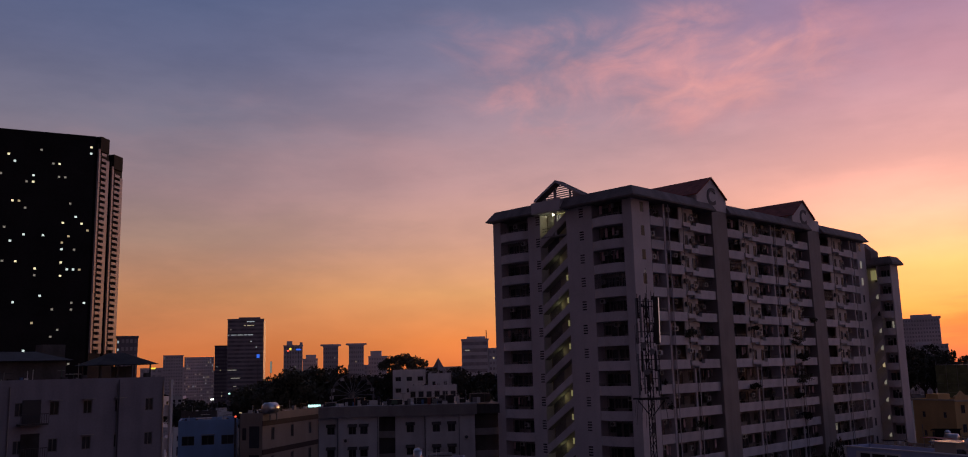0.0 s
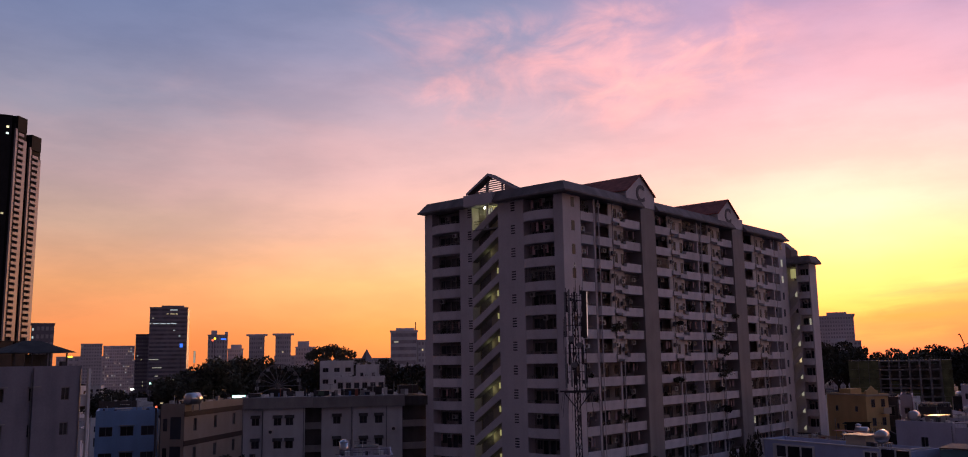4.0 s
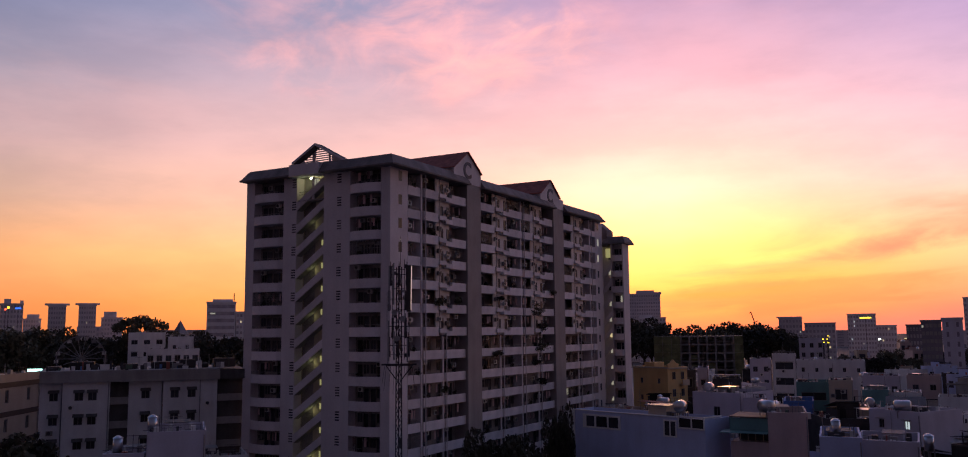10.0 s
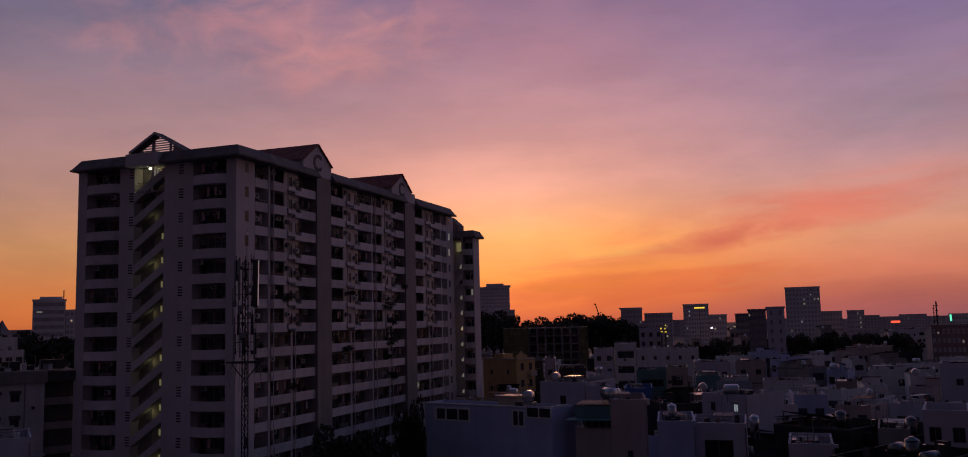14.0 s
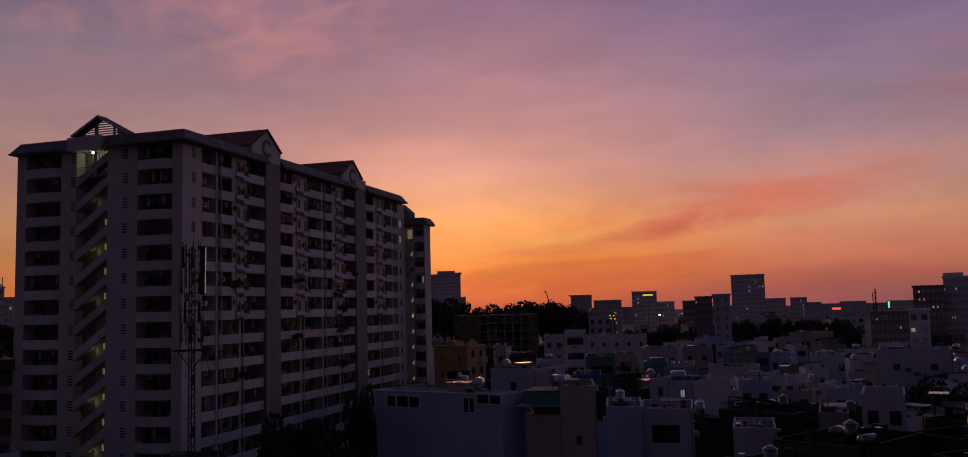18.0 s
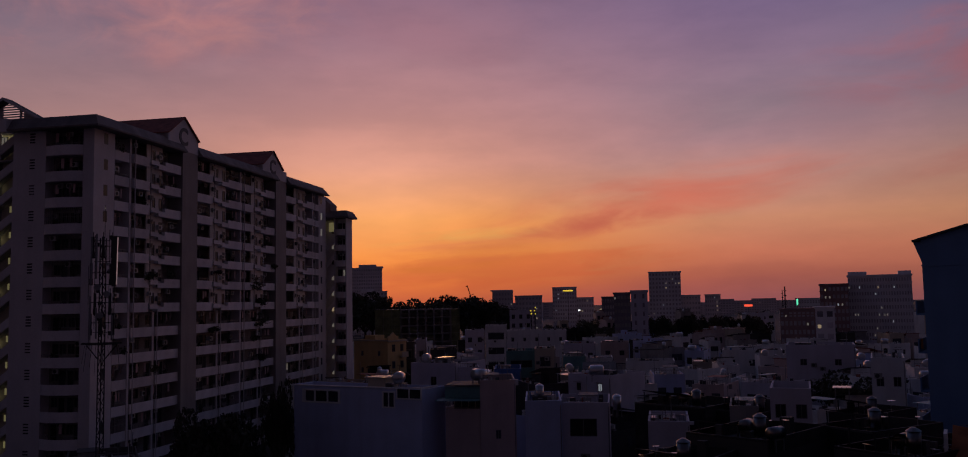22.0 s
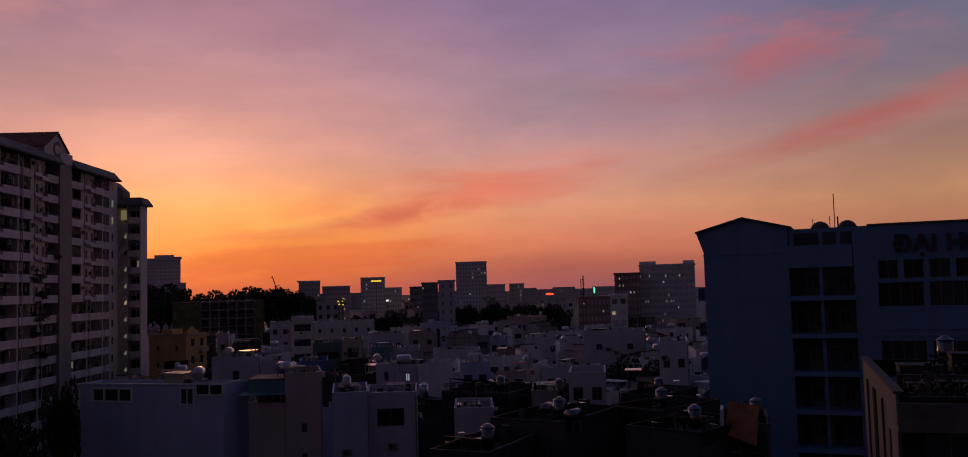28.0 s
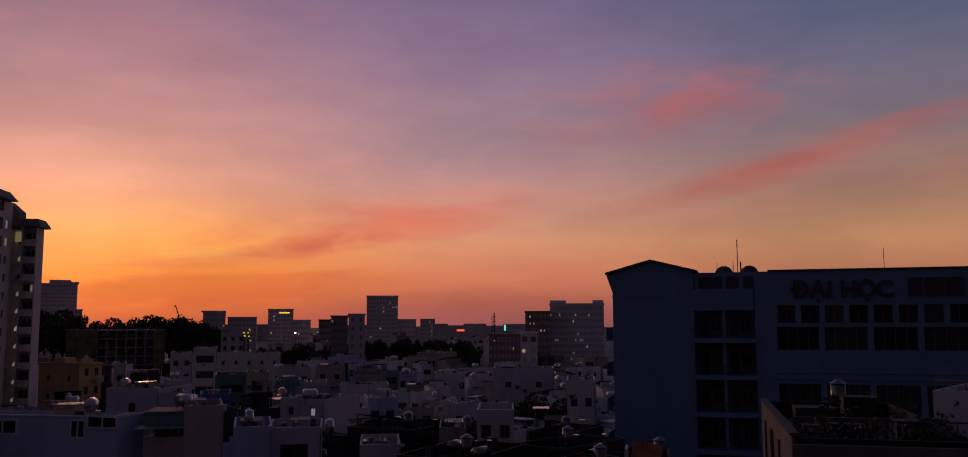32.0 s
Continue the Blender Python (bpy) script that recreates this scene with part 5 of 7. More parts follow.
# the pale side strips of the dark tower, with stacked balconies
tower_side = thing("tower_wing", Matrix.Translation((*polar(-24.93, 500), 0)) @ Matrix.Rotation(radians(80), 4, "Z"), "tower wing with pale ribs and stacked balconies", "tower block")
for x, w, top in ((0.2, 10.0, 150.0), (12.5, 10.5, 143.0)):
    boxes_part("wing_wall", [(x, x + w, 0, 12, 0, top)], TOWER, tower_side)
    boxes_part("rib", [(x + 0.1, x + 1.6, -0.9, 0, 38, top - 3)], TOWER_RIB, tower_side)
    boxes_part("rib", [(x + w - 3.2, x + w - 0.6, -0.9, 0, 38, top - 8)], TOWER_RIB, tower_side)
    boxes_part("crown", [(x + 1.2, x + w - 1.2, -1.0, 10, top - 4, top + 4)], TOWER, tower_side)
    for k in range(36):
        z = 40 + 3.05 * k
        if z < top - 6:
            boxes_part("balcony", [(x + 2.2, x + w - 3.6, -1.2, 0, z, z + 1.5)], TOWER_RIB, tower_side)

# ---------- the low apartment house under the trees ----------
apt_m, apt_w = between((-26.5, 132.4), (-2.8, 135.0))
apt = thing("apartment_house", apt_m, "grey low apartment house with hooded windows under a deep parapet", "apartment house")
FOOT.append((-14.0, 140.0, 13.0))
win_x = [1.2, 4.4, 6.1, 13.0, 16.9, 19.2]
for x0, x1, y0 in ((0.0, 2.9, 0.6), (2.9, 8.9, 0.0), (11.3, 15.9, 0.6), (15.9, 23.3, 0.0)):
    holes = []
    for x in win_x:
        if x0 < x < x1:
            holes += [(x - x0, x - x0 + 1.1, z, z + 1.15) for z in (15.1, 11.8, 8.5, 5.2, 1.9)]
    boxes_part("wall", pierced(x1 - x0, 18.0, holes, 0.25, x0=x0, y0=y0), WHITE, apt)
    for hx0, hx1, hz0, hz1 in holes:
        window_at(apt, x0 + hx0, hz0, 1.1, 1.15, y=y0)
        vs = [(x0 + hx0 - 0.15, y0, hz1 + 0.35), (x0 + hx1 + 0.15, y0, hz1 + 0.35), (x0 + hx1 + 0.15, y0 - 0.75, hz1), (x0 + hx0 - 0.15, y0 - 0.75, hz1)]
        vs += [(a, b, c - 0.08) for a, b, c in vs]
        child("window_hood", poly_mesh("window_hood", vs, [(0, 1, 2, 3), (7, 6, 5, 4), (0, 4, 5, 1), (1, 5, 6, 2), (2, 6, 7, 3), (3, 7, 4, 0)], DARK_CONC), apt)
# body far darker than the fronts: shade of the recesses put into its colour
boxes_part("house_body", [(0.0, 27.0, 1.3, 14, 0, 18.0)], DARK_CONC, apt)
boxes_part("parapet", [(-0.5, 10.1, -0.7, 14, 17.6, 19.2)], CONCRETE, apt)
boxes_part("parapet", [(10.12, 23.6, -0.62, 14, 17.55, 19.15)], CONCRETE, apt)
clutter(apt, 0.5, 26.0, 0.2, 2.6, 19.15, 90, 46)
for x, z in ((3.6, 13.9), (3.6, 7.3), (14.9, 10.6), (21.6, 13.9), (21.6, 7.3), (1.0, 10.5)):
    air_con(apt, pose(x, 0.0 if 2.9 < x < 8.9 or x > 15.9 else 0.6, z))
for x, y in ((2.75, 0.52), (8.7, -0.08), (15.75, 0.52), (20.9, -0.08)):
    tube("rain_pipe", (x, y, 0.0), (x, y, 17.5), 0.06, GALV, apt, sides=6)
boxes_part("parapet", [(23.6, 27.4, -0.1, 14, 17.6, 19.0)], DARK_CONC, apt)
for z in (14.4, 11.1, 7.8, 4.5):
    boxes_part("gallery_rail", [(8.9, 11.3, 0.5, 0.65, z, z + 1.0)], CONCRETE, apt)
    boxes_part("gallery_rail", [(23.4, 27.0, 0.5, 0.65, z, z + 1.0)], CONCRETE, apt)
for x0, x1, h in ((0.6, 2.2, 0.5), (3.5, 6.6, 1.1), (7.2, 8.6, 0.6), (10.0, 12.4, 0.7), (14.2, 17.6, 0.9), (18.2, 20.4, 1.2), (20.9, 22.2, 0.6), (23.0, 26.0, 1.3)):
    boxes_part("roof_shed", [(x0, x1, 3.0, 6.0, 19.2, 19.2 + h)], NEAR_BLACK, apt)

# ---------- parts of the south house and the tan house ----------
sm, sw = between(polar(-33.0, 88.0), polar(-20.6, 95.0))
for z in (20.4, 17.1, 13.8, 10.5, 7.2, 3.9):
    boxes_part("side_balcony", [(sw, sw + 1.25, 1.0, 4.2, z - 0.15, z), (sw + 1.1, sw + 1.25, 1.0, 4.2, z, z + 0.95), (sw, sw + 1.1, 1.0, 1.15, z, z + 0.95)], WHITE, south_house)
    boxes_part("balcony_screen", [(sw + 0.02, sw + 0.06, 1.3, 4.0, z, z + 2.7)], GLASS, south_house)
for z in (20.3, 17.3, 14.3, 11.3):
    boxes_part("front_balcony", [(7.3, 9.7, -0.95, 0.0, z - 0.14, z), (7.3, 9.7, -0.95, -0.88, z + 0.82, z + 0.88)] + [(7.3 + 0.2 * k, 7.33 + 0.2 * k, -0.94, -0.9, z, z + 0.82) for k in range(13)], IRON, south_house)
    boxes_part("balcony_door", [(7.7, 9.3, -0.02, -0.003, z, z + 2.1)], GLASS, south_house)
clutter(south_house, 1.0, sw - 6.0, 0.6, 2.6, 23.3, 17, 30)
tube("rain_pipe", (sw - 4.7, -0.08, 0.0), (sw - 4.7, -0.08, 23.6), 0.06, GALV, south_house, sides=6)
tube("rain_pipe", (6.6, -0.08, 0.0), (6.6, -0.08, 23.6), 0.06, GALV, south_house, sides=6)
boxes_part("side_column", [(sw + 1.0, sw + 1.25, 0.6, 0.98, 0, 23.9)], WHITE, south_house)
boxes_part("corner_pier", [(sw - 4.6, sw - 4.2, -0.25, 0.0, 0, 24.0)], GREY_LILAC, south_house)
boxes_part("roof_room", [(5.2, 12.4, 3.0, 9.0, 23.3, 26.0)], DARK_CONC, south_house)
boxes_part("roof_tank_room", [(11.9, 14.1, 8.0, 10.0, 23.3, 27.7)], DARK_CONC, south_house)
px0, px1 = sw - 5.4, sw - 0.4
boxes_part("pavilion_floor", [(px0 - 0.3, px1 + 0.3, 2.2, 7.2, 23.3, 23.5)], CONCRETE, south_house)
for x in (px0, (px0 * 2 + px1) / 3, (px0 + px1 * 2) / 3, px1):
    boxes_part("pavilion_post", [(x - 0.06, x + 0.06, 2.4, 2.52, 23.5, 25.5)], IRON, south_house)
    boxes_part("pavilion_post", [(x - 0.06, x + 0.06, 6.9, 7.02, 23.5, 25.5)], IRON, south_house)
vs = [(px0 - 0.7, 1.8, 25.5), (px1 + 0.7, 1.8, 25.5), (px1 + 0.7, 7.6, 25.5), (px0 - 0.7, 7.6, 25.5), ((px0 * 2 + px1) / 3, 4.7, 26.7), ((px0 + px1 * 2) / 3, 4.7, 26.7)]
child("pavilion_roof", poly_mesh("pavilion_roof", vs, [(0, 1, 5, 4), (1, 2, 5), (2, 3, 4, 5), (3, 0, 4), (3, 2, 1, 0)], NEAR_BLACK), south_house)
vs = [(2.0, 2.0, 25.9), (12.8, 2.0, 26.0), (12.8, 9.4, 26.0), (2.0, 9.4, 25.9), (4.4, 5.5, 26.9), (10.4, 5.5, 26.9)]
child("roof_room_roof", poly_mesh("roof_room_roof", vs, [(0, 1, 5, 4), (1, 2, 5), (2, 3, 4, 5), (3, 0, 4), (3, 2, 1, 0)], NEAR_BLACK), south_house)
boxes_part("terrace_lamp", [(px1 + 0.1, px1 + 0.5, 2.3, 2.5, 25.0, 25.15)], L_YELLOW, south_house, "warm terrace lamp")
boxes_part("pavilion_screen", [(px1 - 2.2, px1 - 0.1, 6.7, 6.8, 23.6, 25.4)], DARK_CONC, south_house)
for k, z in enumerate((18.0, 14.7, 11.4, 8.1)):
    boxes_part("loggia", [(-0.03, -0.005, 0.4, 1.7, z - 2.3, z + 0.2)], GLASS, tan_house)
    boxes_part("flank_window", [(-0.03, -0.005, 2.1, 2.6, z - 1.4, z)], GLASS, tan_house)

# ---------- parts of the blue house ----------
boxes_part("window_frame", [(2.4, 8.2, -0.1, 0.0, 12.3, 12.5), (2.4, 8.2, -0.1, 0.0, 13.75, 13.95), (2.4, 2.95, -0.1, 0.0, 12.5, 13.75), (7.9, 8.2, -0.1, 0.0, 12.5, 13.75),
                            (4.25, 4.5, -0.1, 0.0, 12.5, 13.75), (6.2, 6.42, -0.1, 0.0, 12.5, 13.75)], WHITE, blue_house, "white window frame")
for x0, x1 in ((2.95, 4.25), (4.5, 6.2), (6.42, 7.9)):
    boxes_part("pane", [(x0, x1, -0.03, -0.004, 12.5, 13.75)], GLASS, blue_house)
boxes_part("window_frame", [(14.3, 16.1, -0.08, 0.0, 12.1, 12.25), (14.3, 16.1, -0.08, 0.0, 13.85, 14.0), (14.3, 14.5, -0.08, 0.0, 12.25, 13.85), (15.15, 15.3, -0.08, 0.0, 12.25, 13.85), (15.95, 16.1, -0.08, 0.0, 12.25, 13.85)], WHITE, blue_house, "white window frame")
for x0, x1 in ((14.5, 15.15), (15.3, 15.95)):
    boxes_part("slim_window", [(x0, x1, -0.03, -0.004, 12.25, 13.85)], GLASS, blue_house)
boxes_part("corner_pilaster", [(-0.15, 1.1, -0.15, 0.0, 0, 14.4)], WHITE, blue_house)
boxes_part("roof_coping", [(-0.2, 16.2, -0.12, 0.25, 14.3, 14.42)], WHITE, blue_house)
for x in (16.3, 18.0, 19.62):
    boxes_part("terrace_post", [(x, x + 0.15, -0.12, 0.03, 13.3, 14.4)], WHITE, blue_house)
boxes_part("terrace_beam", [(16.3, 19.77, -0.14, 0.05, 14.4, 14.55), (19.6, 19.77, 0.05, 3.4, 14.4, 14.55), (16.3, 19.77, -0.16, -0.02, 13.15, 13.3)], WHITE, blue_house)
boxes_part("terrace_opening", [(16.45, 18.0, -0.03, -0.004, 13.3, 14.3), (18.15, 19.62, -0.03, -0.004, 13.3, 14.3)], GLASS, blue_house)
boxes_part("terrace_sheet", [(16.5, 17.9, 0.3, 0.9, 13.75, 13.8)], SHEET, blue_house, "bright zinc terrace sheet")
boxes_part("stair_room", [(10.8, 13.3, 2.0, 4.6, 13.4, 15.25)], CREAM, blue_house)
boxes_part("stair_room_roof", [(10.4, 13.6, 1.7, 4.9, 15.25, 15.37)], GALV, blue_house)
boxes_part("roof_box", [(13.9, 14.5, 1.2, 1.8, 13.45, 14.75)], DARK_CONC, blue_house)
boxes_part("tank_stand", [(14.9, 15.0, 1.2, 1.3, 13.45, 14.7), (16.0, 16.1, 1.2, 1.3, 13.45, 14.7), (14.9, 15.0, 2.3, 2.4, 13.45, 14.7), (16.0, 16.1, 2.3, 2.4, 13.45, 14.7), (14.8, 16.2, 1.1, 2.5, 14.7, 14.78)], GALV, blue_house)

# the teal awning house
teal_m, teal_w = between((51.7, 86.7), (54.6, 84.0))
teal = thing("house", teal_m, "pink low house front under a teal awning", "house")
boxes_part("wall", [(0, teal_w, 0, 6, 0, 12.0)], PINK, teal)
boxes_part("terrace_room", [(0.6, teal_w, 1.6, 6, 12.0, 14.3)], DARK_CONC, teal)
boxes_part("awning", [(-0.9, teal_w + 0.1, -1.4, 1.6, 13.0, 13.08)], TEAL, teal, "teal sheet awning")
boxes_part("awning_fascia", [(-0.2, teal_w + 0.1, 0.6, 0.68, 13.1, 14.45)], TEAL, teal)
boxes_part("flat_roof", [(-0.2, teal_w + 3.2, 0.4, 6, 14.5, 14.62)], ROOF_IRON, teal)
for x in (0.2, 1.0, 1.8, 2.6, 3.4):
    boxes_part("grille_bar", [(x, x + 0.06, 0.1, 0.16, 12.0, 13.0)], CREAM, teal)

# ---------- the university building ----------
UNI = Matrix.Translation((*polar(68, 88), 0)) @ Matrix.Rotation(radians(-68), 4, "Z")
uni = thing("university_building", UNI, "pale blue university building with a gabled wing and dark windows", "university building")
FOOT.append((*(UNI @ Vector((2, 8, 0)))[:2], 20.0))
vs = [(-12.2, 0, 0), (-4.3, 0, 0), (-4.3, 0, 28.95), (-8.4, 0, 30.0), (-12.2, 0, 28.95)]
vs += [(x, 12.0, z) for x, y, z in vs]
child("gabled_wing", poly_mesh("gabled_wing", vs, [(0, 1, 2, 3, 4), (9, 8, 7, 6, 5), (0, 5, 6, 1), (1, 6, 7, 2), (4, 9, 5, 0)], UNI_BLUE), uni)
for x0, z0, x1, z1 in ((-12.9, 28.95, -8.4, 30.2), (-8.4, 30.2, -3.9, 29.05)):
    q = [(x0, -0.35, z0), (x1, -0.35, z1), (x1, 12.3, z1), (x0, 12.3, z0)]
    q += [(a, b, c - 0.18) for a, b, c in q]
    child("wing_roof", poly_mesh("wing_roof", q, [(0, 1, 2, 3), (7, 6, 5, 4), (0, 4, 5, 1), (1, 5, 6, 2), (2, 6, 7, 3), (3, 7, 4, 0)], DARK_CONC), uni)
q = [(-12.85, 0.0, 28.8), (-12.2, 0.0, 26.9), (-12.2, 0.0, 28.8), (-12.85, 12, 28.8), (-12.2, 12, 26.9), (-12.2, 12, 28.8)]
child("eave_cove", poly_mesh("eave_cove", q, [(0, 1, 2), (5, 4, 3), (0, 3, 4, 1), (1, 4, 5, 2), (2, 5, 3, 0)], UNI_BLUE), uni)
boxes_part("string_course", [(-12.25, -4.25, -0.06, 0.0, 26.55, 26.68)], UNI_BLUE, uni)
for z in (25.4, 21.9, 18.4, 14.9, 11.4, 7.9, 4.4):
    boxes_part("side_balcony", [(-13.1, -12.2, 1.2, 6.0, z - 3.3, z - 3.15), (-13.1, -13.0, 1.2, 6.0, z - 3.15, z - 2.0)], UNI_BLUE, uni)
    boxes_part("side_window", [(-12.24, -12.21, 1.5, 5.6, z - 2.9, z - 0.3)], GLASS, uni)
boxes_part("laundry", [(-12.9, -12.7, 1.5, 1.55, 19.0, 19.9)], ORANGE, uni)
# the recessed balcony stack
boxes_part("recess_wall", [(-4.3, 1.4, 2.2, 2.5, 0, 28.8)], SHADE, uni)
boxes_part("panel", [(-4.4, 1.3, -0.1, 0.1, 25.1, 27.2)], UNI_BLUE, uni)
boxes_part("recess_lintel", [(-4.3, 2.9, 0.3, 0.5, 28.4, 28.8)], UNI_BLUE, uni)
for x in (-4.15, -1.55, 0.0):
    boxes_part("roof_post", [(x, x + 0.35, 0.2, 0.5, 27.2, 28.4)], UNI_BLUE, uni)
boxes_part("recess_column", [(-1.65, -1.35, 0.15, 0.5, 0, 25.1)], UNI_BLUE, uni)
boxes_part("recess_body", [(-4.3, 2.9, 2.5, 12, 0, 28.7)], UNI_BLUE, uni)
boxes_part("recess_side", [(1.4, 2.9, 0.0, 2.5, 0, 28.8)], UNI_BLUE, uni)
for k in range(7):
    z = 22.05 - 3.53 * k
    boxes_part("balcony_slab", [(-4.5, 1.5, -0.45, 2.2, z - 0.05, z + 0.38)], UNI_BLUE, uni)
    boxes_part("balcony_rail", [(-4.5, 1.5, -0.42, -0.38, z + 1.25, z + 1.3)] + [(-4.45 + 0.42 * i, -4.42 + 0.42 * i, -0.42, -0.38, z + 0.38, z + 1.25) for i in range(15)], IRON, uni)
    for x in (-3.9, -1.1):
        window_at(uni, x, z + 0.4, 1.0, 2.1, y=2.04, name="balcony_door", bars=0)
        window_at(uni, x + 1.1, z + 1.0, 1.0, 1.3, y=2.04)
# the long main front
MW = 33.0
holes = [(0.55 + 2.12 * i, 2.2 + 2.12 * i, 23.85, 25.55) for i in range(15)]
holes += [(0.45 + 4.24 * i, 4.2 + 4.24 * i, 20.1, 23.5) for i in range(7)]
for zb in (15.3, 11.8, 8.3, 4.8):
    holes += [(0.45 + 4.24 * i, 4.2 + 4.24 * i, zb, zb + 2.9) for i in range(7)]
boxes_part("front_wall", pierced(MW, 28.75, holes, 0.45, x0=2.9, y0=0.0), UNI_BLUE, uni)
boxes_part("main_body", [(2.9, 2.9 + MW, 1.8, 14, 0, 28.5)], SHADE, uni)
boxes_part("coping", [(2.7, 3.1 + MW, -0.12, 0.6, 28.75, 28.95)], DARK_CONC, uni)
for x0, x1, z0, z1 in holes:
    wide = x1 - x0 > 3
    window_at(uni, 2.9 + x0, z0, x1 - x0, z1 - z0, y=0.25, bars=3 if wide else 1)
for i in range(7):
    boxes_part("spandrel", [(2.9 + 0.45 + 4.24 * i, 2.9 + 4.2 + 4.24 * i, 0.1, 0.24, 20.1, 21.35)], UNI_BLUE, uni)
for zb in (19.2, 18.6):
    boxes_part("string_course", [(2.9, 2.9 + MW, -0.1, 0.0, zb, zb + 0.15)], UNI_BLUE, uni)
up = Matrix.Rotation(radians(90), 4, "X")
pen = 4.75
for ch, gap in (("Đ", 0.06), ("Ạ", 0.06), ("I", 0.85), ("H", 0.10), ("Ọ", 0.09), ("C", 0.0)):
    ob = letters("sign_letter", ch, 2.1, Matrix.Identity(4), LETTER, uni, depth=0.1, bold=0.075)
    xs = [v.co.x for v in ob.data.vertices]
    ob.matrix_basis = Matrix.Translation((pen - min(xs), -0.12, 26.3)) @ up
    pen += max(xs) - min(xs) + gap
for x, wd in ((14.95, 1.15), (16.35, 1.5), (18.1, 1.4)):
    boxes_part("sign_bar", [(x, x + wd, -0.22, -0.02, 26.3, 28.0)], LETTER, uni)
# aerials and dishes on its roof
for x, h, r in ((-0.05, 3.6, 0.05), (-0.5, 1.4, 0.04), (0.25, 1.3, 0.08), (-2.1, 1.2, 0.03), (13.9, 2.4, 0.03)):
    tube("aerial", (x, 6.0, 28.6), (x, 6.0, 28.9 + h), r, IRON, uni, sides=6)


def table_mesh(name, w, d, h, material, leg=0.09, t=0.08):
    """A frame of a flat top on four legs, in one piece, centred at the origin."""
    xs, ys = (-w / 2, -w / 2 + leg, w / 2 - leg, w / 2), (-d / 2, -d / 2 + leg, d / 2 - leg, d / 2)
    vs = [(x, y, z) for z in (h, h - t, 0.0) for y in ys for x in xs]
    fs = []
    for j in range(3):
        for i in range(3):
            c = [j * 4 + i, j * 4 + i + 1, j * 4 + i + 5, j * 4 + i + 4]
            fs.append(tuple(c))
            corner = i != 1 and j != 1
            low = [k + (32 if corner else 16) for k in c]
            fs.append(tuple(low[::-1]))
            if corner:
                fs += [(c[k] + 32, c[(k + 1) % 4] + 32, c[(k + 1) % 4] + 16, c[k] + 16) for k in range(4)]
    for i in range(3):
        for p, q in ((i, i + 1), (12 + i + 1, 12 + i), (4 * (i + 1), 4 * i), (4 * i + 3, 4 * i + 7)):
            fs.append((p + 16, q + 16, q, p))
    return poly_mesh(name, vs, fs, material)


def roof_tank(m, label, material=STEEL, length=1.6, r=0.6):
    ob = thing("water_tank", m, label, "water tank", "roof water tanks")
    bm = bmesh.new()
    bmesh.ops.create_cone(bm, cap_ends=True, segments=16, radius1=r, radius2=r, depth=length)
    caps = [f for f in bm.faces if len(f.verts) > 4]
    bmesh.ops.inset_region(bm, faces=caps, thickness=r * 0.35, depth=r * 0.22)
    bmesh.ops.transform(bm, matrix=pose(0, 0, r + 0.75, 0, 90, 0), verts=bm.verts)
    for f in bm.faces:
        f.smooth = True
    part("tank", bm, material, ob)
    child("stand", table_mesh("stand", length * 0.8, r * 1.5, 0.82, GALV), ob)
    return ob


def upright_tank(m, label, material=STEEL):
    ob = thing("water_tank", m, label, "water tank", "roof water tanks")
    bm = bmesh.new()
    bmesh.ops.create_cone(bm, cap_ends=True, segments=16, radius1=0.43, radius2=0.43, depth=1.3)
    bmesh.ops.translate(bm, vec=(0, 0, 1.4), verts=bm.verts)
    for f in bm.faces:
        f.smooth = len(f.verts) == 4
    part("tank", bm, material, ob)
    bm = bmesh.new()
    bmesh.ops.create_cone(bm, cap_ends=True, segments=16, radius1=0.47, radius2=0.14, depth=0.22)
    bmesh.ops.translate(bm, vec=(0, 0, 2.16), verts=bm.verts)
    part("lid", bm, material, ob)
    child("stand", table_mesh("stand", 0.7, 0.7, 0.76, GALV), ob)
    return ob


tank_a = roof_tank(Matrix.Translation((48.45, 91.85, 14.0)) @ Matrix.Rotation(0.9, 4, "Z"), "shiny steel water tank on a stand on the blue house", r=0.68, length=1.6)
tank_c = roof_tank(Matrix.Translation((47.6, 37.9, 14.0)), "dull steel water tank on an old roof", material=DULL_STEEL, r=0.42, length=1.1)
tank_d = upright_tank(Matrix.Translation((52.8, 15.6, 18.4)), "dull upright steel tank behind a terrace room", material=DULL_STEEL)
tank_b = upright_tank(Matrix.Translation((*polar(36.9, 90), 13.4)), "upright steel water tank on a roof")
for x in (-1.45, 1.1):
    bm = bmesh.new()
    bmesh.ops.create_uvsphere(bm, u_segments=16, v_segments=10, radius=0.95)
    bmesh.ops.transform(bm, matrix=Matrix.Translation((x, 7.0, 28.9)), verts=bm.verts)
    part("roof_dome", bm, DARK_CONC, uni, "dark rounded roof tank")

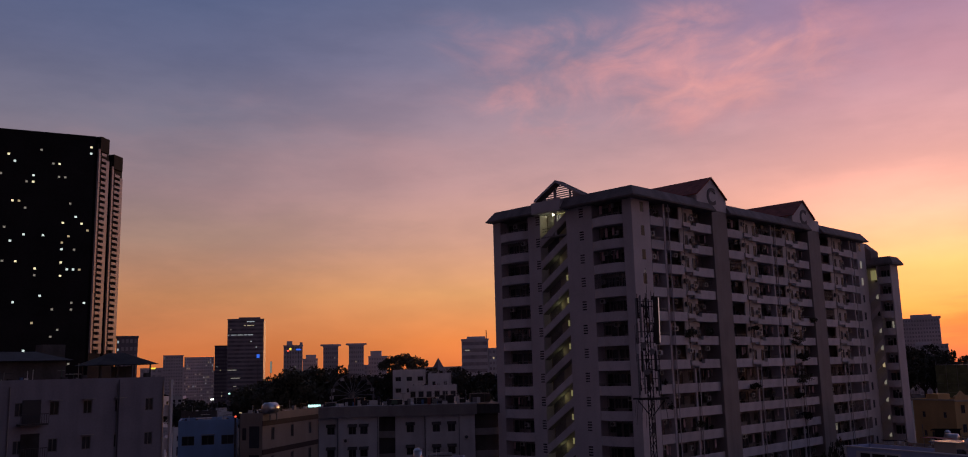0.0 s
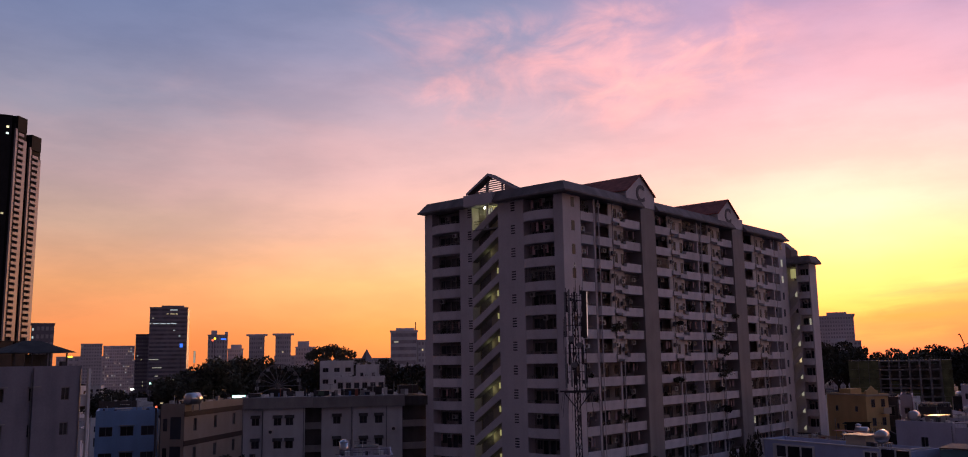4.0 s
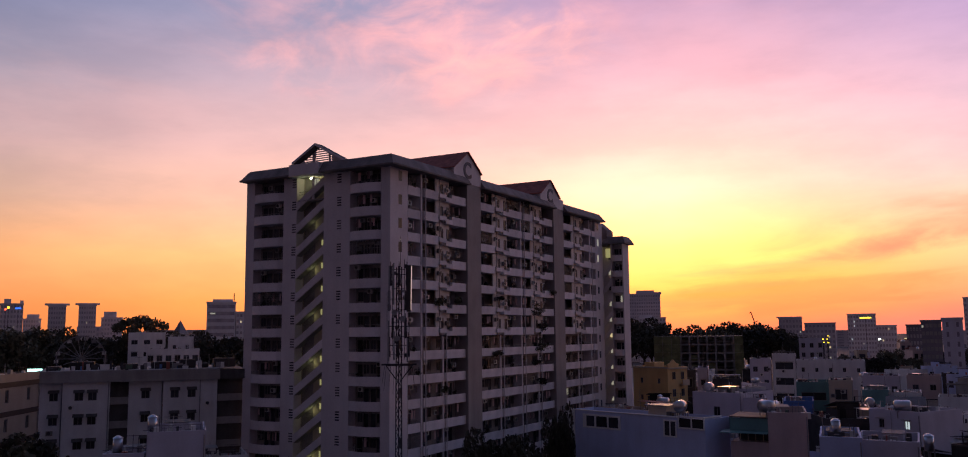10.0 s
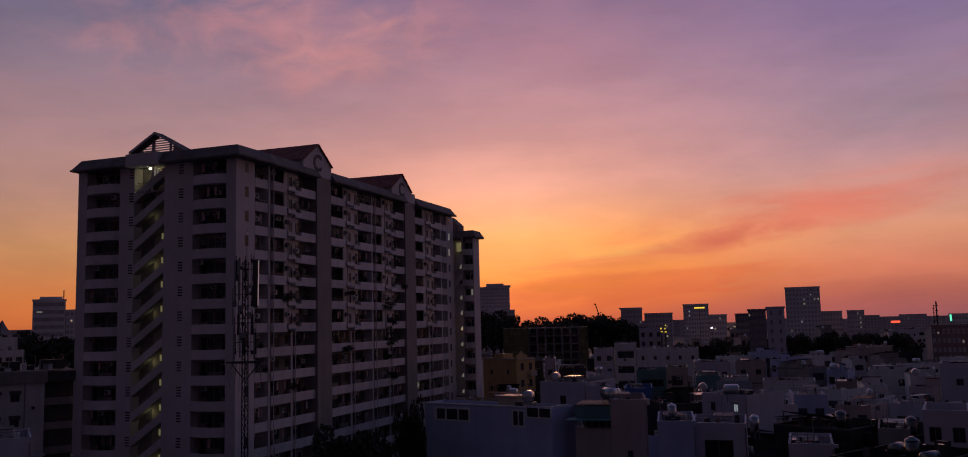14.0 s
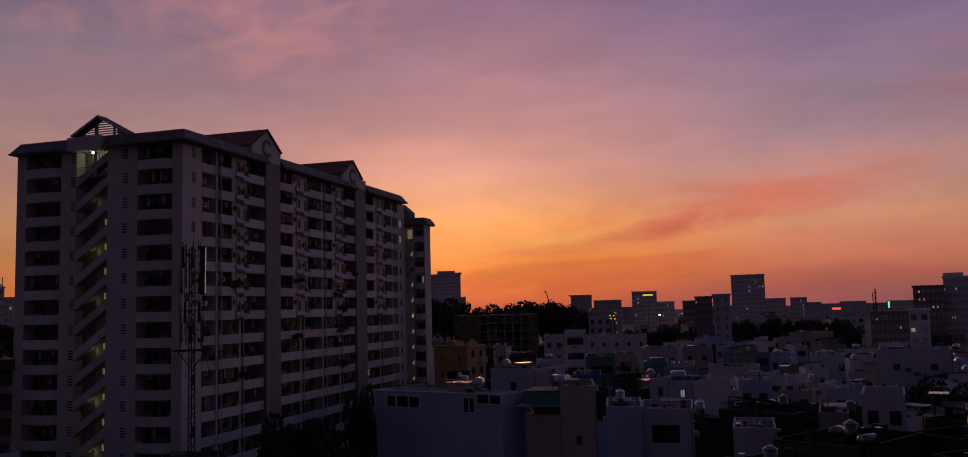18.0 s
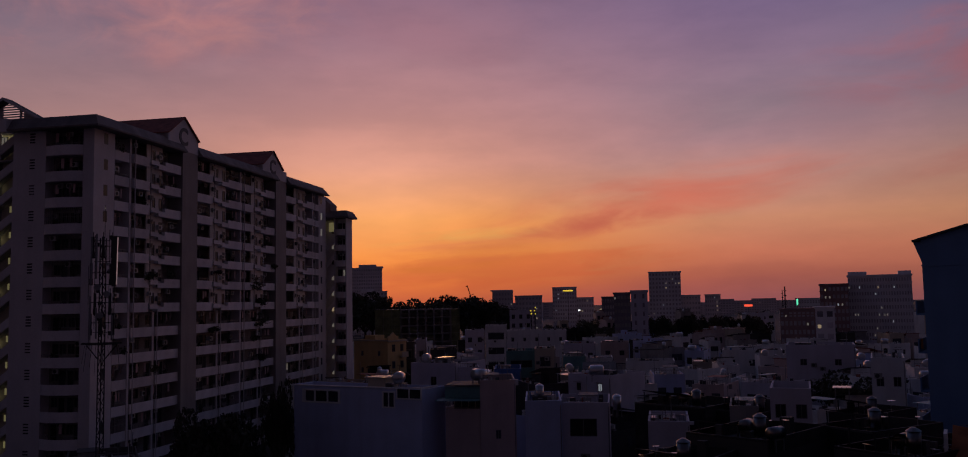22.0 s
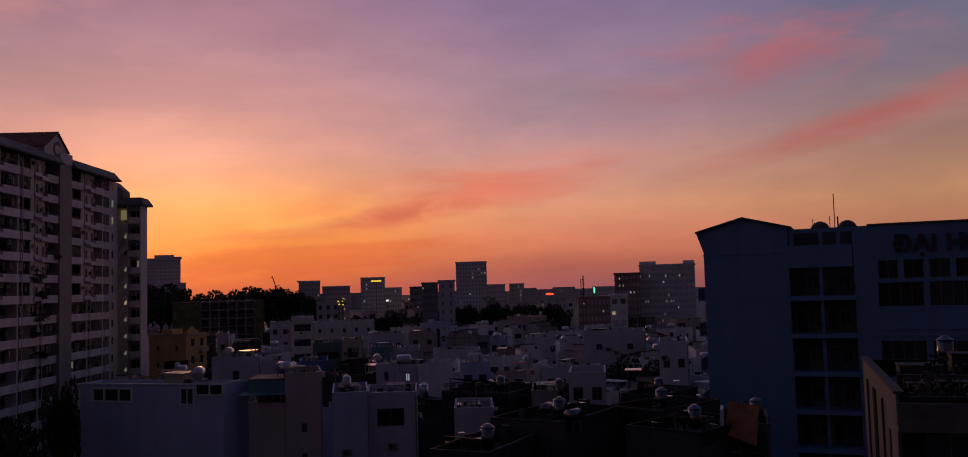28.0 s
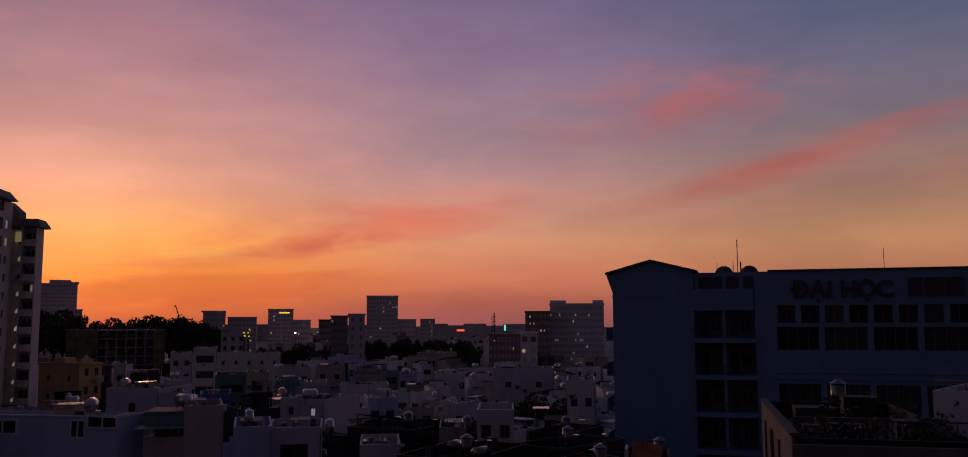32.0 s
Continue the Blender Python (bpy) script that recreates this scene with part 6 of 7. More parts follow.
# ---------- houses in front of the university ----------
near_d = house("house", "dark terraced house with a stained flank wall and pipes", (36.2, 12.5), (39.1, 6.2), 16.9, 19.3, NEAR_BLACK, storeys=3, cols=2, win=(1.7, 1.8), roof=NEAR_BLACK, dress=False)
ND = math.hypot(2.9, 6.3)
boxes_part("flank_wall", [(-0.12, -0.004, 0.0, 16.9, 0, 19.4)], CONCRETE_OLD, near_d, "stained grey flank wall")
boxes_part("wall_coping", [(-0.2, 0.2, 0.0, 16.9, 19.4, 19.5)], NEAR_BLACK, near_d)
for y in (5.0, 8.6, 9.4, 13.0):
    tube("pipe", (-0.2, y, 2), (-0.2, y, 18.6), 0.06, IRON, near_d, sides=6)
boxes_part("flank_window", [(-0.16, -0.125, 2.6, 3.3, 16.4, 17.6)], GLASS, near_d)
boxes_part("balcony_slab", [(-0.2, ND + 0.2, -1.2, 0.0, 18.1, 18.3), (-0.2, ND + 0.2, -1.2, -1.08, 18.3, 19.2)], CONCRETE_OLD, near_d, "stained grey balcony slab and parapet")
boxes_part("balcony_slab", [(-0.2, ND + 0.2, -1.2, 0.0, 14.8, 15.0), (-0.2, ND + 0.2, -1.2, -1.08, 15.0, 15.9)], DARK_CONC, near_d)
for x in (0.6, 2.4, 4.2, 6.0):
    boxes_part("terrace_post", [(x, x + 0.14, 4.2, 4.34, 18.4, 19.6)], NEAR_BLACK, near_d)
boxes_part("terrace_beam", [(0.4, ND - 0.2, 4.15, 4.4, 19.6, 19.72)], NEAR_BLACK, near_d)
boxes_part("terrace_rail", [(0.3, ND - 0.2, 1.0, 1.06, 19.9, 19.96)] + [(0.3 + 0.4 * k, 0.34 + 0.4 * k, 1.0, 1.05, 18.4, 19.9) for k in range(16)], IRON, near_d)
for x, y, w_, d_, h_ in ((0.6, 2.0, 0.9, 0.7, 1.1), (2.2, 5.5, 1.4, 1.0, 0.8), (4.4, 2.6, 1.2, 0.8, 1.3), (1.0, 9.0, 1.8, 1.6, 1.2), (3.6, 11.0, 1.6, 1.4, 1.6)):
    boxes_part("roof_box", [(x, x + w_, y, y + d_, 18.45, 18.45 + h_), (x - 0.05, x + w_ + 0.05, y - 0.05, y + d_ + 0.05, 18.45 + h_, 18.5 + h_)], NEAR_BLACK, near_d)
r = random.Random(5)
for x0, y0, size in ((1.2, 1.2, 0.6), (3.0, 1.1, 0.8), (5.0, 1.3, 0.7), (6.2, 3.0, 0.7), (2.6, 7.5, 0.7)):
    vs, fs = [], []
    for _ in range(260):
        c = Vector((x0 + r.gauss(0, 0.6) * size, y0 + r.gauss(0, 0.5) * size, 18.9 + abs(r.gauss(0, 0.8)) * size))
        q = r.uniform(0.06, 0.16)
        u = Vector((r.gauss(0, 1), r.gauss(0, 1), r.gauss(0, 1))).normalized()
        v = u.cross(Vector((r.gauss(0, 1), r.gauss(0, 1), r.gauss(0, 1)))).normalized()
        k = len(vs)
        vs += [tuple(c - u * q), tuple(c - v * q * 0.6), tuple(c + u * q), tuple(c + v * q * 0.6)]
        fs.append((k, k + 1, k + 2, k + 3))
    tagged(child("terrace_plant", poly_mesh("terrace_plant", vs, fs, LEAF), near_d, None, "dark leafy terrace plant"), kind="stuff")
boxes_part("terrace_lamp", [(3.2, 3.3, -1.35, -1.25, 15.3, 15.4)], L_WARM, near_d, "small warm lamp")
house("house", "pale plain house wall by the university", polar(78.6, 50.5), polar(84.0, 49.5), 8.0, 20.5, LILAC, storeys=2, cols=1)
canopy_house = house("house", "dark low house with a faded orange canopy", polar(60.6, 61.0), polar(63.6, 61.0), 7.0, 14.6, DARK_CONC, storeys=1, cols=2)
vs = [(0.4, -0.8, 14.0), (2.3, -1.4, 13.4), (2.6, 1.0, 15.6), (0.6, 1.2, 15.9)]
vs += [(a, b, c - 0.06) for a, b, c in vs]
child("canopy", poly_mesh("canopy", vs, [(0, 1, 2, 3), (7, 6, 5, 4), (0, 4, 5, 1), (1, 5, 6, 2), (2, 6, 7, 3), (3, 7, 4, 0)], ORANGE), canopy_house, None, "faded orange canvas canopy")
boxes_part("canopy_edge", [(0.1, 0.3, -0.9, 1.2, 12.0, 15.6)], WHITE, canopy_house)
copy_thing(tank_d, Matrix.Translation((*polar(62.9, 63.5), 13.75)))

for az, d, z, kind in ((41.85, 90.0, 12.3, tank_b), (33.0, 103.0, 14.2, tank_a),
                       (29.6, 131.0, 14.5, tank_a), (40.6, 116.0, 13.5, tank_a), (-5.1, 86.5, 14.55, tank_b), (-7.0, 87.2, 12.75, tank_b), (-14.3, 108.5, 18.8, tank_a)):
    copy_thing(kind, Matrix.Translation((*polar(az, d), z)) @ Matrix.Rotation(az * 3.0, 4, "Z"))

# dark old houses in the near hollow
for label, a, b, d, z, tank in (
        ("near-black house with a cluttered roof terrace", (45.4, 43.7), (46.6, 37.8), 9, 16.0, 1), ("near-black house beside the white wall", (55.6, 40.9), (55.3, 36.0), 8, 15.9, 0),
        ("near-black low house with a flat roof", (49.0, 34.6), (49.0, 29.1), 8, 15.8, 1), ("dark weathered house among low roofs", (58.6, 62.9), (60.2, 55.7), 9, 15.4, 1),
        ("dark weathered house behind a pale roof", (70.1, 49.9), (70.4, 45.8), 8, 14.8, 0), ("near-black house on the slope", (37.5, 41.5), (38.8, 37.5), 8, 15.2, 0),
        ("dark weathered narrow house", (62.4, 56.2), (63.5, 51.9), 8, 15.0, 1)):
    old = house("house", label, a, b, d, z - 1.2, NEAR_BLACK, storeys=2, cols=2, win=(0.9, 1.2), roof=NEAR_BLACK, dress=False)
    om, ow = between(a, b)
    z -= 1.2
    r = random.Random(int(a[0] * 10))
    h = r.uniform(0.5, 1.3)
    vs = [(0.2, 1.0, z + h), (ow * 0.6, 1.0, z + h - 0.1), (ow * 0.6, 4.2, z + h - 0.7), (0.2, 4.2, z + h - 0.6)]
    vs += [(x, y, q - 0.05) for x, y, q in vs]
    child("lean_to_roof", poly_mesh("lean_to_roof", vs, [(0, 1, 2, 3), (7, 6, 5, 4), (0, 4, 5, 1), (1, 5, 6, 2), (2, 6, 7, 3), (3, 7, 4, 0)], NEAR_BLACK), old)
    for x in (0.3, ow * 0.55):
        for y in (1.1, 3.8):
            boxes_part("lean_to_post", [(x, x + 0.08, y, y + 0.08, z - 0.85, z + h - 0.15 if y < 2 else z + h - 0.75)], IRON, old)
    for k in range(5):
        x, y, q = r.uniform(0.3, ow - 0.9), r.uniform(0.4, d - 1.2), r.uniform(0.3, 0.8)
        boxes_part("roof_box", [(x, x + q, y, y + q * 0.8, z - 0.85, z - 0.85 + r.uniform(0.5, 1.5))], NEAR_BLACK if k % 2 else DARK_CONC, old)
    # zinc scraps on poles, added to catch glints of the sky
    for k in range(3):
        x, y = r.uniform(0.3, ow - 0.8), r.uniform(0.3, d - 1.0)
        a_ = r.uniform(-0.4, 0.4)
        boxes_part("glint_zinc_piece", [(0, r.uniform(0.3, 0.9), 0, r.uniform(0.15, 0.5), 0, 0.02)], SHEET, old, at=Matrix.Translation((x, y, z + 0.03 + 0.25 * k)) @ Matrix.Rotation(a_ * 3, 4, "Z") @ Matrix.Rotation(a_ * 0.15, 4, "X"))
        tube("pole", (x + 0.1, y + 0.1, z - 0.85), (x + 0.1, y + 0.1, z + 0.035 + 0.25 * k), 0.03, GALV, old, sides=5)
    for k in range(tank + 1):
        copy_thing(tank_c if k else tank_d, om @ Matrix.Translation((ow * (0.75 - 0.3 * k), 2.0 + 1.5 * k, z - 0.85 if not k else z - 0.85)) @ Matrix.Rotation(0.7 + k, 4, "Z"))

# ---------- telecom mast before the block's corner ----------
mast = thing("telecom_mast", Matrix.Translation((*polar(9.85, 100), 0)) @ Matrix.Rotation(radians(-10), 4, "Z"), "dark steel telecom mast with panel antennas and a platform", "telecom mast")
for a in range(3):
    x, y = 0.40 * math.cos(a * 2.094 + 0.5), 0.40 * math.sin(a * 2.094 + 0.5)
    tube("mast_leg", (x, y, 8.0), (x * 0.8, y * 0.8, 31.5), 0.07, MAST, mast, sides=6)
for k in range(22):
    z = 9 + k
    p = [(0.38 * math.cos(a * 2.094 + 0.5), 0.38 * math.sin(a * 2.094 + 0.5)) for a in range(3)]
    for i in range(3):
        j = (i + 1) % 3
        q0, q1 = (p[i], p[j]) if k % 2 else (p[j], p[i])
        tube("brace", (*q0, z), (*q1, z + 1), 0.04, MAST, mast, sides=5)
boxes_part("platform", [(-1.45, 1.55, -0.8, 0.8, 20.35, 20.5)], MAST, mast)
for x in (-1.4, 1.5):
    tube("platform_strut", (x, 0, 20.3), (x * 0.2, 0, 18.8), 0.06, MAST, mast, sides=6)
    tube("hanging_cable", (x, 0.1, 20.3), (x * 1.2, 0.1, 17.6), 0.025, MAST, mast, sides=5)
for z, xs in ((30.6, (-0.95, 0.0, 0.9)), (27.8, (-1.1, 0.8)), (22.6, (-1.1, -0.1, 1.05)), (24.7, (-0.7, 0.75))):
    boxes_part("crossbar", [(-1.2, 1.15, -0.35, -0.28, z, z + 0.08)], MAST, mast)
    for x in xs:
        tube("antenna_pole", (x, -0.4, z - 1.3), (x, -0.4, z + 1.5), 0.045, MAST, mast, sides=6)
        boxes_part("panel_antenna", [(x - 0.13, x + 0.13, -0.6, -0.46, z - 0.9, z + 1.0)], MAST, mast)
        boxes_part("radio_unit", [(x - 0.17, x + 0.17, -0.42, -0.2, z - 1.25, z - 0.6)], MAST, mast)
for x, z in ((-0.5, 26.3), (0.4, 25.6), (-0.2, 23.4)):
    bm = bmesh.new()
    bmesh.ops.create_cone(bm, cap_ends=True, segments=16, radius1=0.28, radius2=0.33, depth=0.22)
    bmesh.ops.transform(bm, matrix=pose(x, -0.6, z, 90, 0, 0), verts=bm.verts)
    part("microwave_dish", bm, GALV, mast)
tube("lightning_rod", (0.15, 0, 31.5), (0.15, 0, 35.0), 0.03, MAST, mast, sides=5)
tube("beacon", (0.15, 0, 34.6), (0.15, 0, 34.75), 0.05, L_DIM, mast, sides=8, label="small white beacon")
tube("light_tube", (1.35, -0.2, 26.6), (1.42, -0.2, 31.6), 0.045, L_TUBE, mast, sides=8, label="glowing pale tube")
boxes_part("tube_backing", [(0.85, 1.34, -0.15, -0.02, 26.4, 31.7)], MAST, mast)
for x, z0, z1, mat in ((-1.1, 26.6, 31.6, GALV), (-0.62, 27.2, 31.9, GALV), (-1.15, 20.9, 25.4, GALV), (-0.55, 21.0, 24.2, GALV), (0.95, 20.8, 23.4, GALV)):
    boxes_part("tall_panel_antenna", [(x - 0.09, x + 0.09, -0.75, -0.62, z0, z1)], mat, mast, "pale slim panel antenna")
    boxes_part("antenna_bracket", [(x - 0.04, x + 0.04, -0.62, -0.28, z0 + 0.6, z0 + 0.7), (x - 0.04, x + 0.04, -0.62, -0.28, z1 - 0.7, z1 - 0.6)], MAST, mast)
r = random.Random(31)
for k in range(10):
    x, y = r.uniform(-1.9, 1.9), r.uniform(-0.7, 0.7)
    tube("hanging_cable", (x * 0.85, y, 20.35), (x, y + 0.1, 20.3 - r.uniform(0.9, 3.2)), 0.02, MAST, mast, sides=4)
for k in range(14):
    x, z = r.uniform(-0.8, 0.75), r.uniform(21.0, 31.4)
    boxes_part("junction_box", [(x - 0.14, x + 0.14, -0.34, -0.12, z, z + r.uniform(0.25, 0.5))], MAST if k % 3 else GALV, mast)
boxes_part("platform_rim", [(-1.95, 2.0, -0.85, -0.75, 20.42, 20.56), (-1.95, 2.0, 0.75, 0.85, 20.42, 20.56)], MAST, mast)
for x, z0, z1 in ((-1.25, 20.5, 24.2), (-0.75, 22.0, 31.8), (0.62, 21.0, 32.4), (1.15, 20.5, 26.4), (-1.35, 24.5, 28.6)):
    tube("feeder_pole", (x, 0.1, z0), (x, 0.1, z1), 0.03, MAST, mast, sides=5)
for z in (21.6, 23.6, 25.2, 26.6, 29.0, 31.2):
    boxes_part("clamp_arm", [(-0.85, 0.7, 0.05, 0.12, z, z + 0.06)], MAST, mast)
mast_house = house("house", "low dark house under the telecom mast", polar(8.0, 97.0), polar(12.0, 97.0), 8.0, 9.0, DARK_CONC, storeys=0)

# ---------- Ferris wheel among the trees ----------
wheel = thing("ferris_wheel", Matrix.Translation((*polar(-9.2, 232), 0)) @ Matrix.Rotation(radians(9), 4, "Z"), "dark Ferris wheel standing among trees", "ferris wheel")
WR, WZ = 5.35, 18.6
for y in (-0.6, 0.6):
    bm = bmesh.new()
    ring = []
    for k in range(36):
        a = k * math.tau / 36
        ring.append([bm.verts.new((r * math.cos(a), y + dy, WZ + r * math.sin(a))) for r, dy in ((WR - 0.12, -0.06), (WR + 0.12, -0.06), (WR + 0.12, 0.06), (WR - 0.12, 0.06))])
    for k in range(36):
        p, q = ring[k], ring[(k + 1) % 36]
        for i in range(4):
            bm.faces.new((p[i], p[(i + 1) % 4], q[(i + 1) % 4], q[i]))
    part("rim", bm, WHEEL, wheel)
for k in range(18):
    a = k * math.tau / 18
    c, s = math.cos(a), math.sin(a)
    for y in (-0.6, 0.6):
        tube("spoke", (0, y, WZ), (WR * c, y, WZ + WR * s), 0.07, WHEEL, wheel, sides=5)
    boxes_part("gondola", [(WR * c - 0.45, WR * c + 0.45, -0.5, 0.5, WZ + WR * s - 0.95, WZ + WR * s - 0.15)], PLASTIC, wheel)
bm = bmesh.new()
bmesh.ops.create_cone(bm, cap_ends=True, segments=12, radius1=0.5, radius2=0.5, depth=1.8)
bmesh.ops.transform(bm, matrix=pose(0, 0, WZ, 90, 0, 0), verts=bm.verts)
part("hub", bm, PLASTIC, wheel)
for x in (-3.0, 3.0):
    for y in (-1.0, 1.0):
        tube("support_leg", (x, y, 0), (0, y, WZ), 0.16, GALV, wheel, sides=6)

# ---------- the netted building shell ----------
sc_m, sc_w = between(polar(26.3, 330), polar(31.8, 330))
shell = thing("building_shell", sc_m, "unfinished concrete frame behind green safety netting", "building site")
FOOT.append((*polar(29, 336), 16.0))
for k in range(8):
    z = 22.0 - 3.0 * k
    if z > 0:
        boxes_part("floor_slab", [(0, sc_w, -0.12, 12, z - 0.4, z)], CONCRETE, shell)
for i in range(11):
    x = (sc_w - 0.6) * i / 10
    for y in (-0.1, 5.7, 11.2):
        boxes_part("column", [(x, x + 0.6, y, y + 0.6, 0, 21.6)], CONCRETE, shell)
    tube("scaffold_pole", (x + 0.3, -0.5, 0), (x + 0.3, -0.5, 22.9), 0.07, GALV, shell, sides=5)
for k in range(7):
    boxes_part("scaffold_rail", [(0, sc_w, -0.55, -0.48, 1.9 + 3.0 * k, 2.0 + 3.0 * k)], GALV, shell)
for i in range(10):
    x0, x1 = sc_w * i / 10 + 0.05, sc_w * (i + 1) / 10 - 0.05
    for k in range(7):
        if i < 3 or i == 9 or rnd.random() < 0.15:
            h = 2.95 if i < 3 or i == 9 else rnd.uniform(1.2, 2.5)
            boxes_part("net_panel", [(x0, x1, *((-0.68, -0.62) if i < 3 or i == 9 else (0.55, 0.6)), 1.05 + 3.0 * k, 1.05 + h + 3.0 * k)], NET, shell)
boxes_part("back_wall", [(0.2, sc_w - 0.2, 11.85, 11.95, 0, 20.6)], CONCRETE, shell)

# ---------- small lights and signs of the city ----------
def bar_sign(name, label, az, d, z, w, h, mat):
    m = Matrix.Translation((*polar(az, d), z)) @ Matrix.Rotation(radians(-az), 4, "Z")
    ob = thing(name, m, label, "lit sign")
    boxes_part("backing", [(-w / 2 - 0.1, w / 2 + 0.1, 0.0, 0.3, -0.1, h + 0.1)], DARK_CONC, ob)
    boxes_part("glowing_face", [(-w / 2, w / 2, -0.06, -0.004, 0, h)], mat, ob)
    boxes_part("sign_post", [(-0.12, 0.12, 0.3, 0.6, -z, 0.0)], DARK_CONC, ob)
    return ob


bar_sign("lit_sign", "yellow lit bar sign on the hotel front", 38.9, 591, 30.4, 6.6, 0.9, L_YELLOW)
bar_sign("lit_sign", "blue lit bar sign on the grey tower", -12.62, 642, 41.6, 3.4, 1.1, L_BLUE)
bar_sign("lit_sign", "yellow and red round sign on the grey tower", -13.12, 642, 41.9, 1.4, 1.4, L_YELLOW)
bar_sign("lit_sign", "red lit dot of a tower sign", -13.26, 642, 40.9, 1.1, 1.1, L_RED)
bar_sign("lit_sign", "green and white lit shop sign", -11.6, 140, 19.05, 1.9, 0.4, L_TEAL)
bar_sign("lit_sign", "blue light on the office tower", -15.1, 655, 37.0, 2.0, 2.6, L_BLUE)
bar_sign("lit_sign", "red lit sign among far roofs", 50.2, 700, 17.2, 6.0, 1.6, L_RED)
bar_sign("lit_sign", "orange red lit sign over trees", 50.48, 400, 14.6, 4.0, 1.4, L_RED)
bar_sign("lit_sign", "green lit strip on a far block", 53.1, 600, 18.6, 1.0, 4.0, L_GREEN)
bar_sign("lit_sign", "red lit tail lights over a roof", -16.4, 123, 18.7, 0.22, 0.2, L_RED)
bar_sign("lit_sign", "warm lamp beside a roof", -16.1, 123, 19.2, 0.3, 0.14, L_WARM)
bar_sign("lit_sign", "white lamp over the street", -17.8, 200, 19.2, 0.7, 0.3, L_WHITE)
bar_sign("lit_sign", "white lamp over far trees", -16.8, 260, 19.2, 0.5, 0.4, L_TEAL)
bar_sign("lit_sign", "white floodlight on a far roof", 39.6, 480, 18.4, 1.1, 0.8, L_WHITE)
bar_sign("lit_sign", "white floodlight on a far block", 41.0, 480, 18.9, 1.3, 0.5, L_WARM)
for az, z, w in ((37.9, 13.6, 0.9), (38.2, 12.9, 1.2), (38.45, 12.5, 1.0), (38.1, 13.0, 0.6)):
    bar_sign("street_light", "yellow street light among roofs", az, 280 + w, z, w * 0.7, 0.4, L_YELLOW)
for az, z, w in ((36.45, 20.5, 0.8), (36.7, 20.5, 0.6), (36.5, 19.4, 0.7), (36.75, 19.3, 0.7), (36.75, 21.6, 0.5)):
    bar_sign("lit_window", "yellow lit window of the lilac block", az, 324 - z * 0.1, z, w * 0.7, 0.35, L_YELLOW)
bar_sign("light_column", "white lit column far off", -14.3, 640, 26.0, 1.2, 8.0, L_DIM)
for z, runs in ((55.4, ((0.4, 1.3), (2.6, 6.6), (7.6, 11.4), (12.2, 14.6), (15.2, 19.0))), (62.6, ((12.0, 13.2), (14.4, 17.6), (18.2, 19.6))), (50.4, ((17.0, 18.0),)), (46.0, ((21.0, 22.0),))):
    for x0, x1 in runs:
        boxes_part("lit_window", [(x0, x1, -0.14, -0.09, z, z + 0.55)], L_WARM if z > 60 else L_COOL, office, "row of lit office windows")

# masts and a crane on the skyline
for az, d, z0, z1, r in ((52.4, 302, 19.8, 27.4, 0.22), (52.25, 302, 19.8, 26.4, 0.12), (-0.55, 432, 20.0, 43.5, 0.25)):
    pole = thing("lattice_mast", Matrix.Translation((*polar(az, d), 0)), "thin dark mast on the skyline", "mast")
    tube("mast_pole", (0, 0, 0), (0, 0, z1), r, IRON, pole, sides=6)
    for k in range(4):
        z = z0 + (z1 - z0) * (k + 1) / 5
        boxes_part("crossarm", [(-3 * r, 3 * r, -0.1, 0.1, z, z + 0.25)], IRON, pole)

crane = thing("crane", Matrix.Translation((*polar(32.5, 520), 0)) @ Matrix.Rotation(radians(-32), 4, "Z"), "small dark luffing crane above trees", "crane")
tube("crane_tower", (0, 0, 0), (0, 0, 28.5), 0.4, IRON, crane, sides=4)
tube("jib", (0.5, 0, 27.5), (-1.6, 0, 34.2), 0.28, IRON, crane, sides=4)
tube("jib_tip", (-1.6, 0, 34.2), (-2.4, 0, 33.4), 0.2, IRON, crane, sides=4)
tube("counter_arm", (0.4, 0, 28.3), (2.2, 0, 29.2), 0.22, IRON, crane, sides=4)

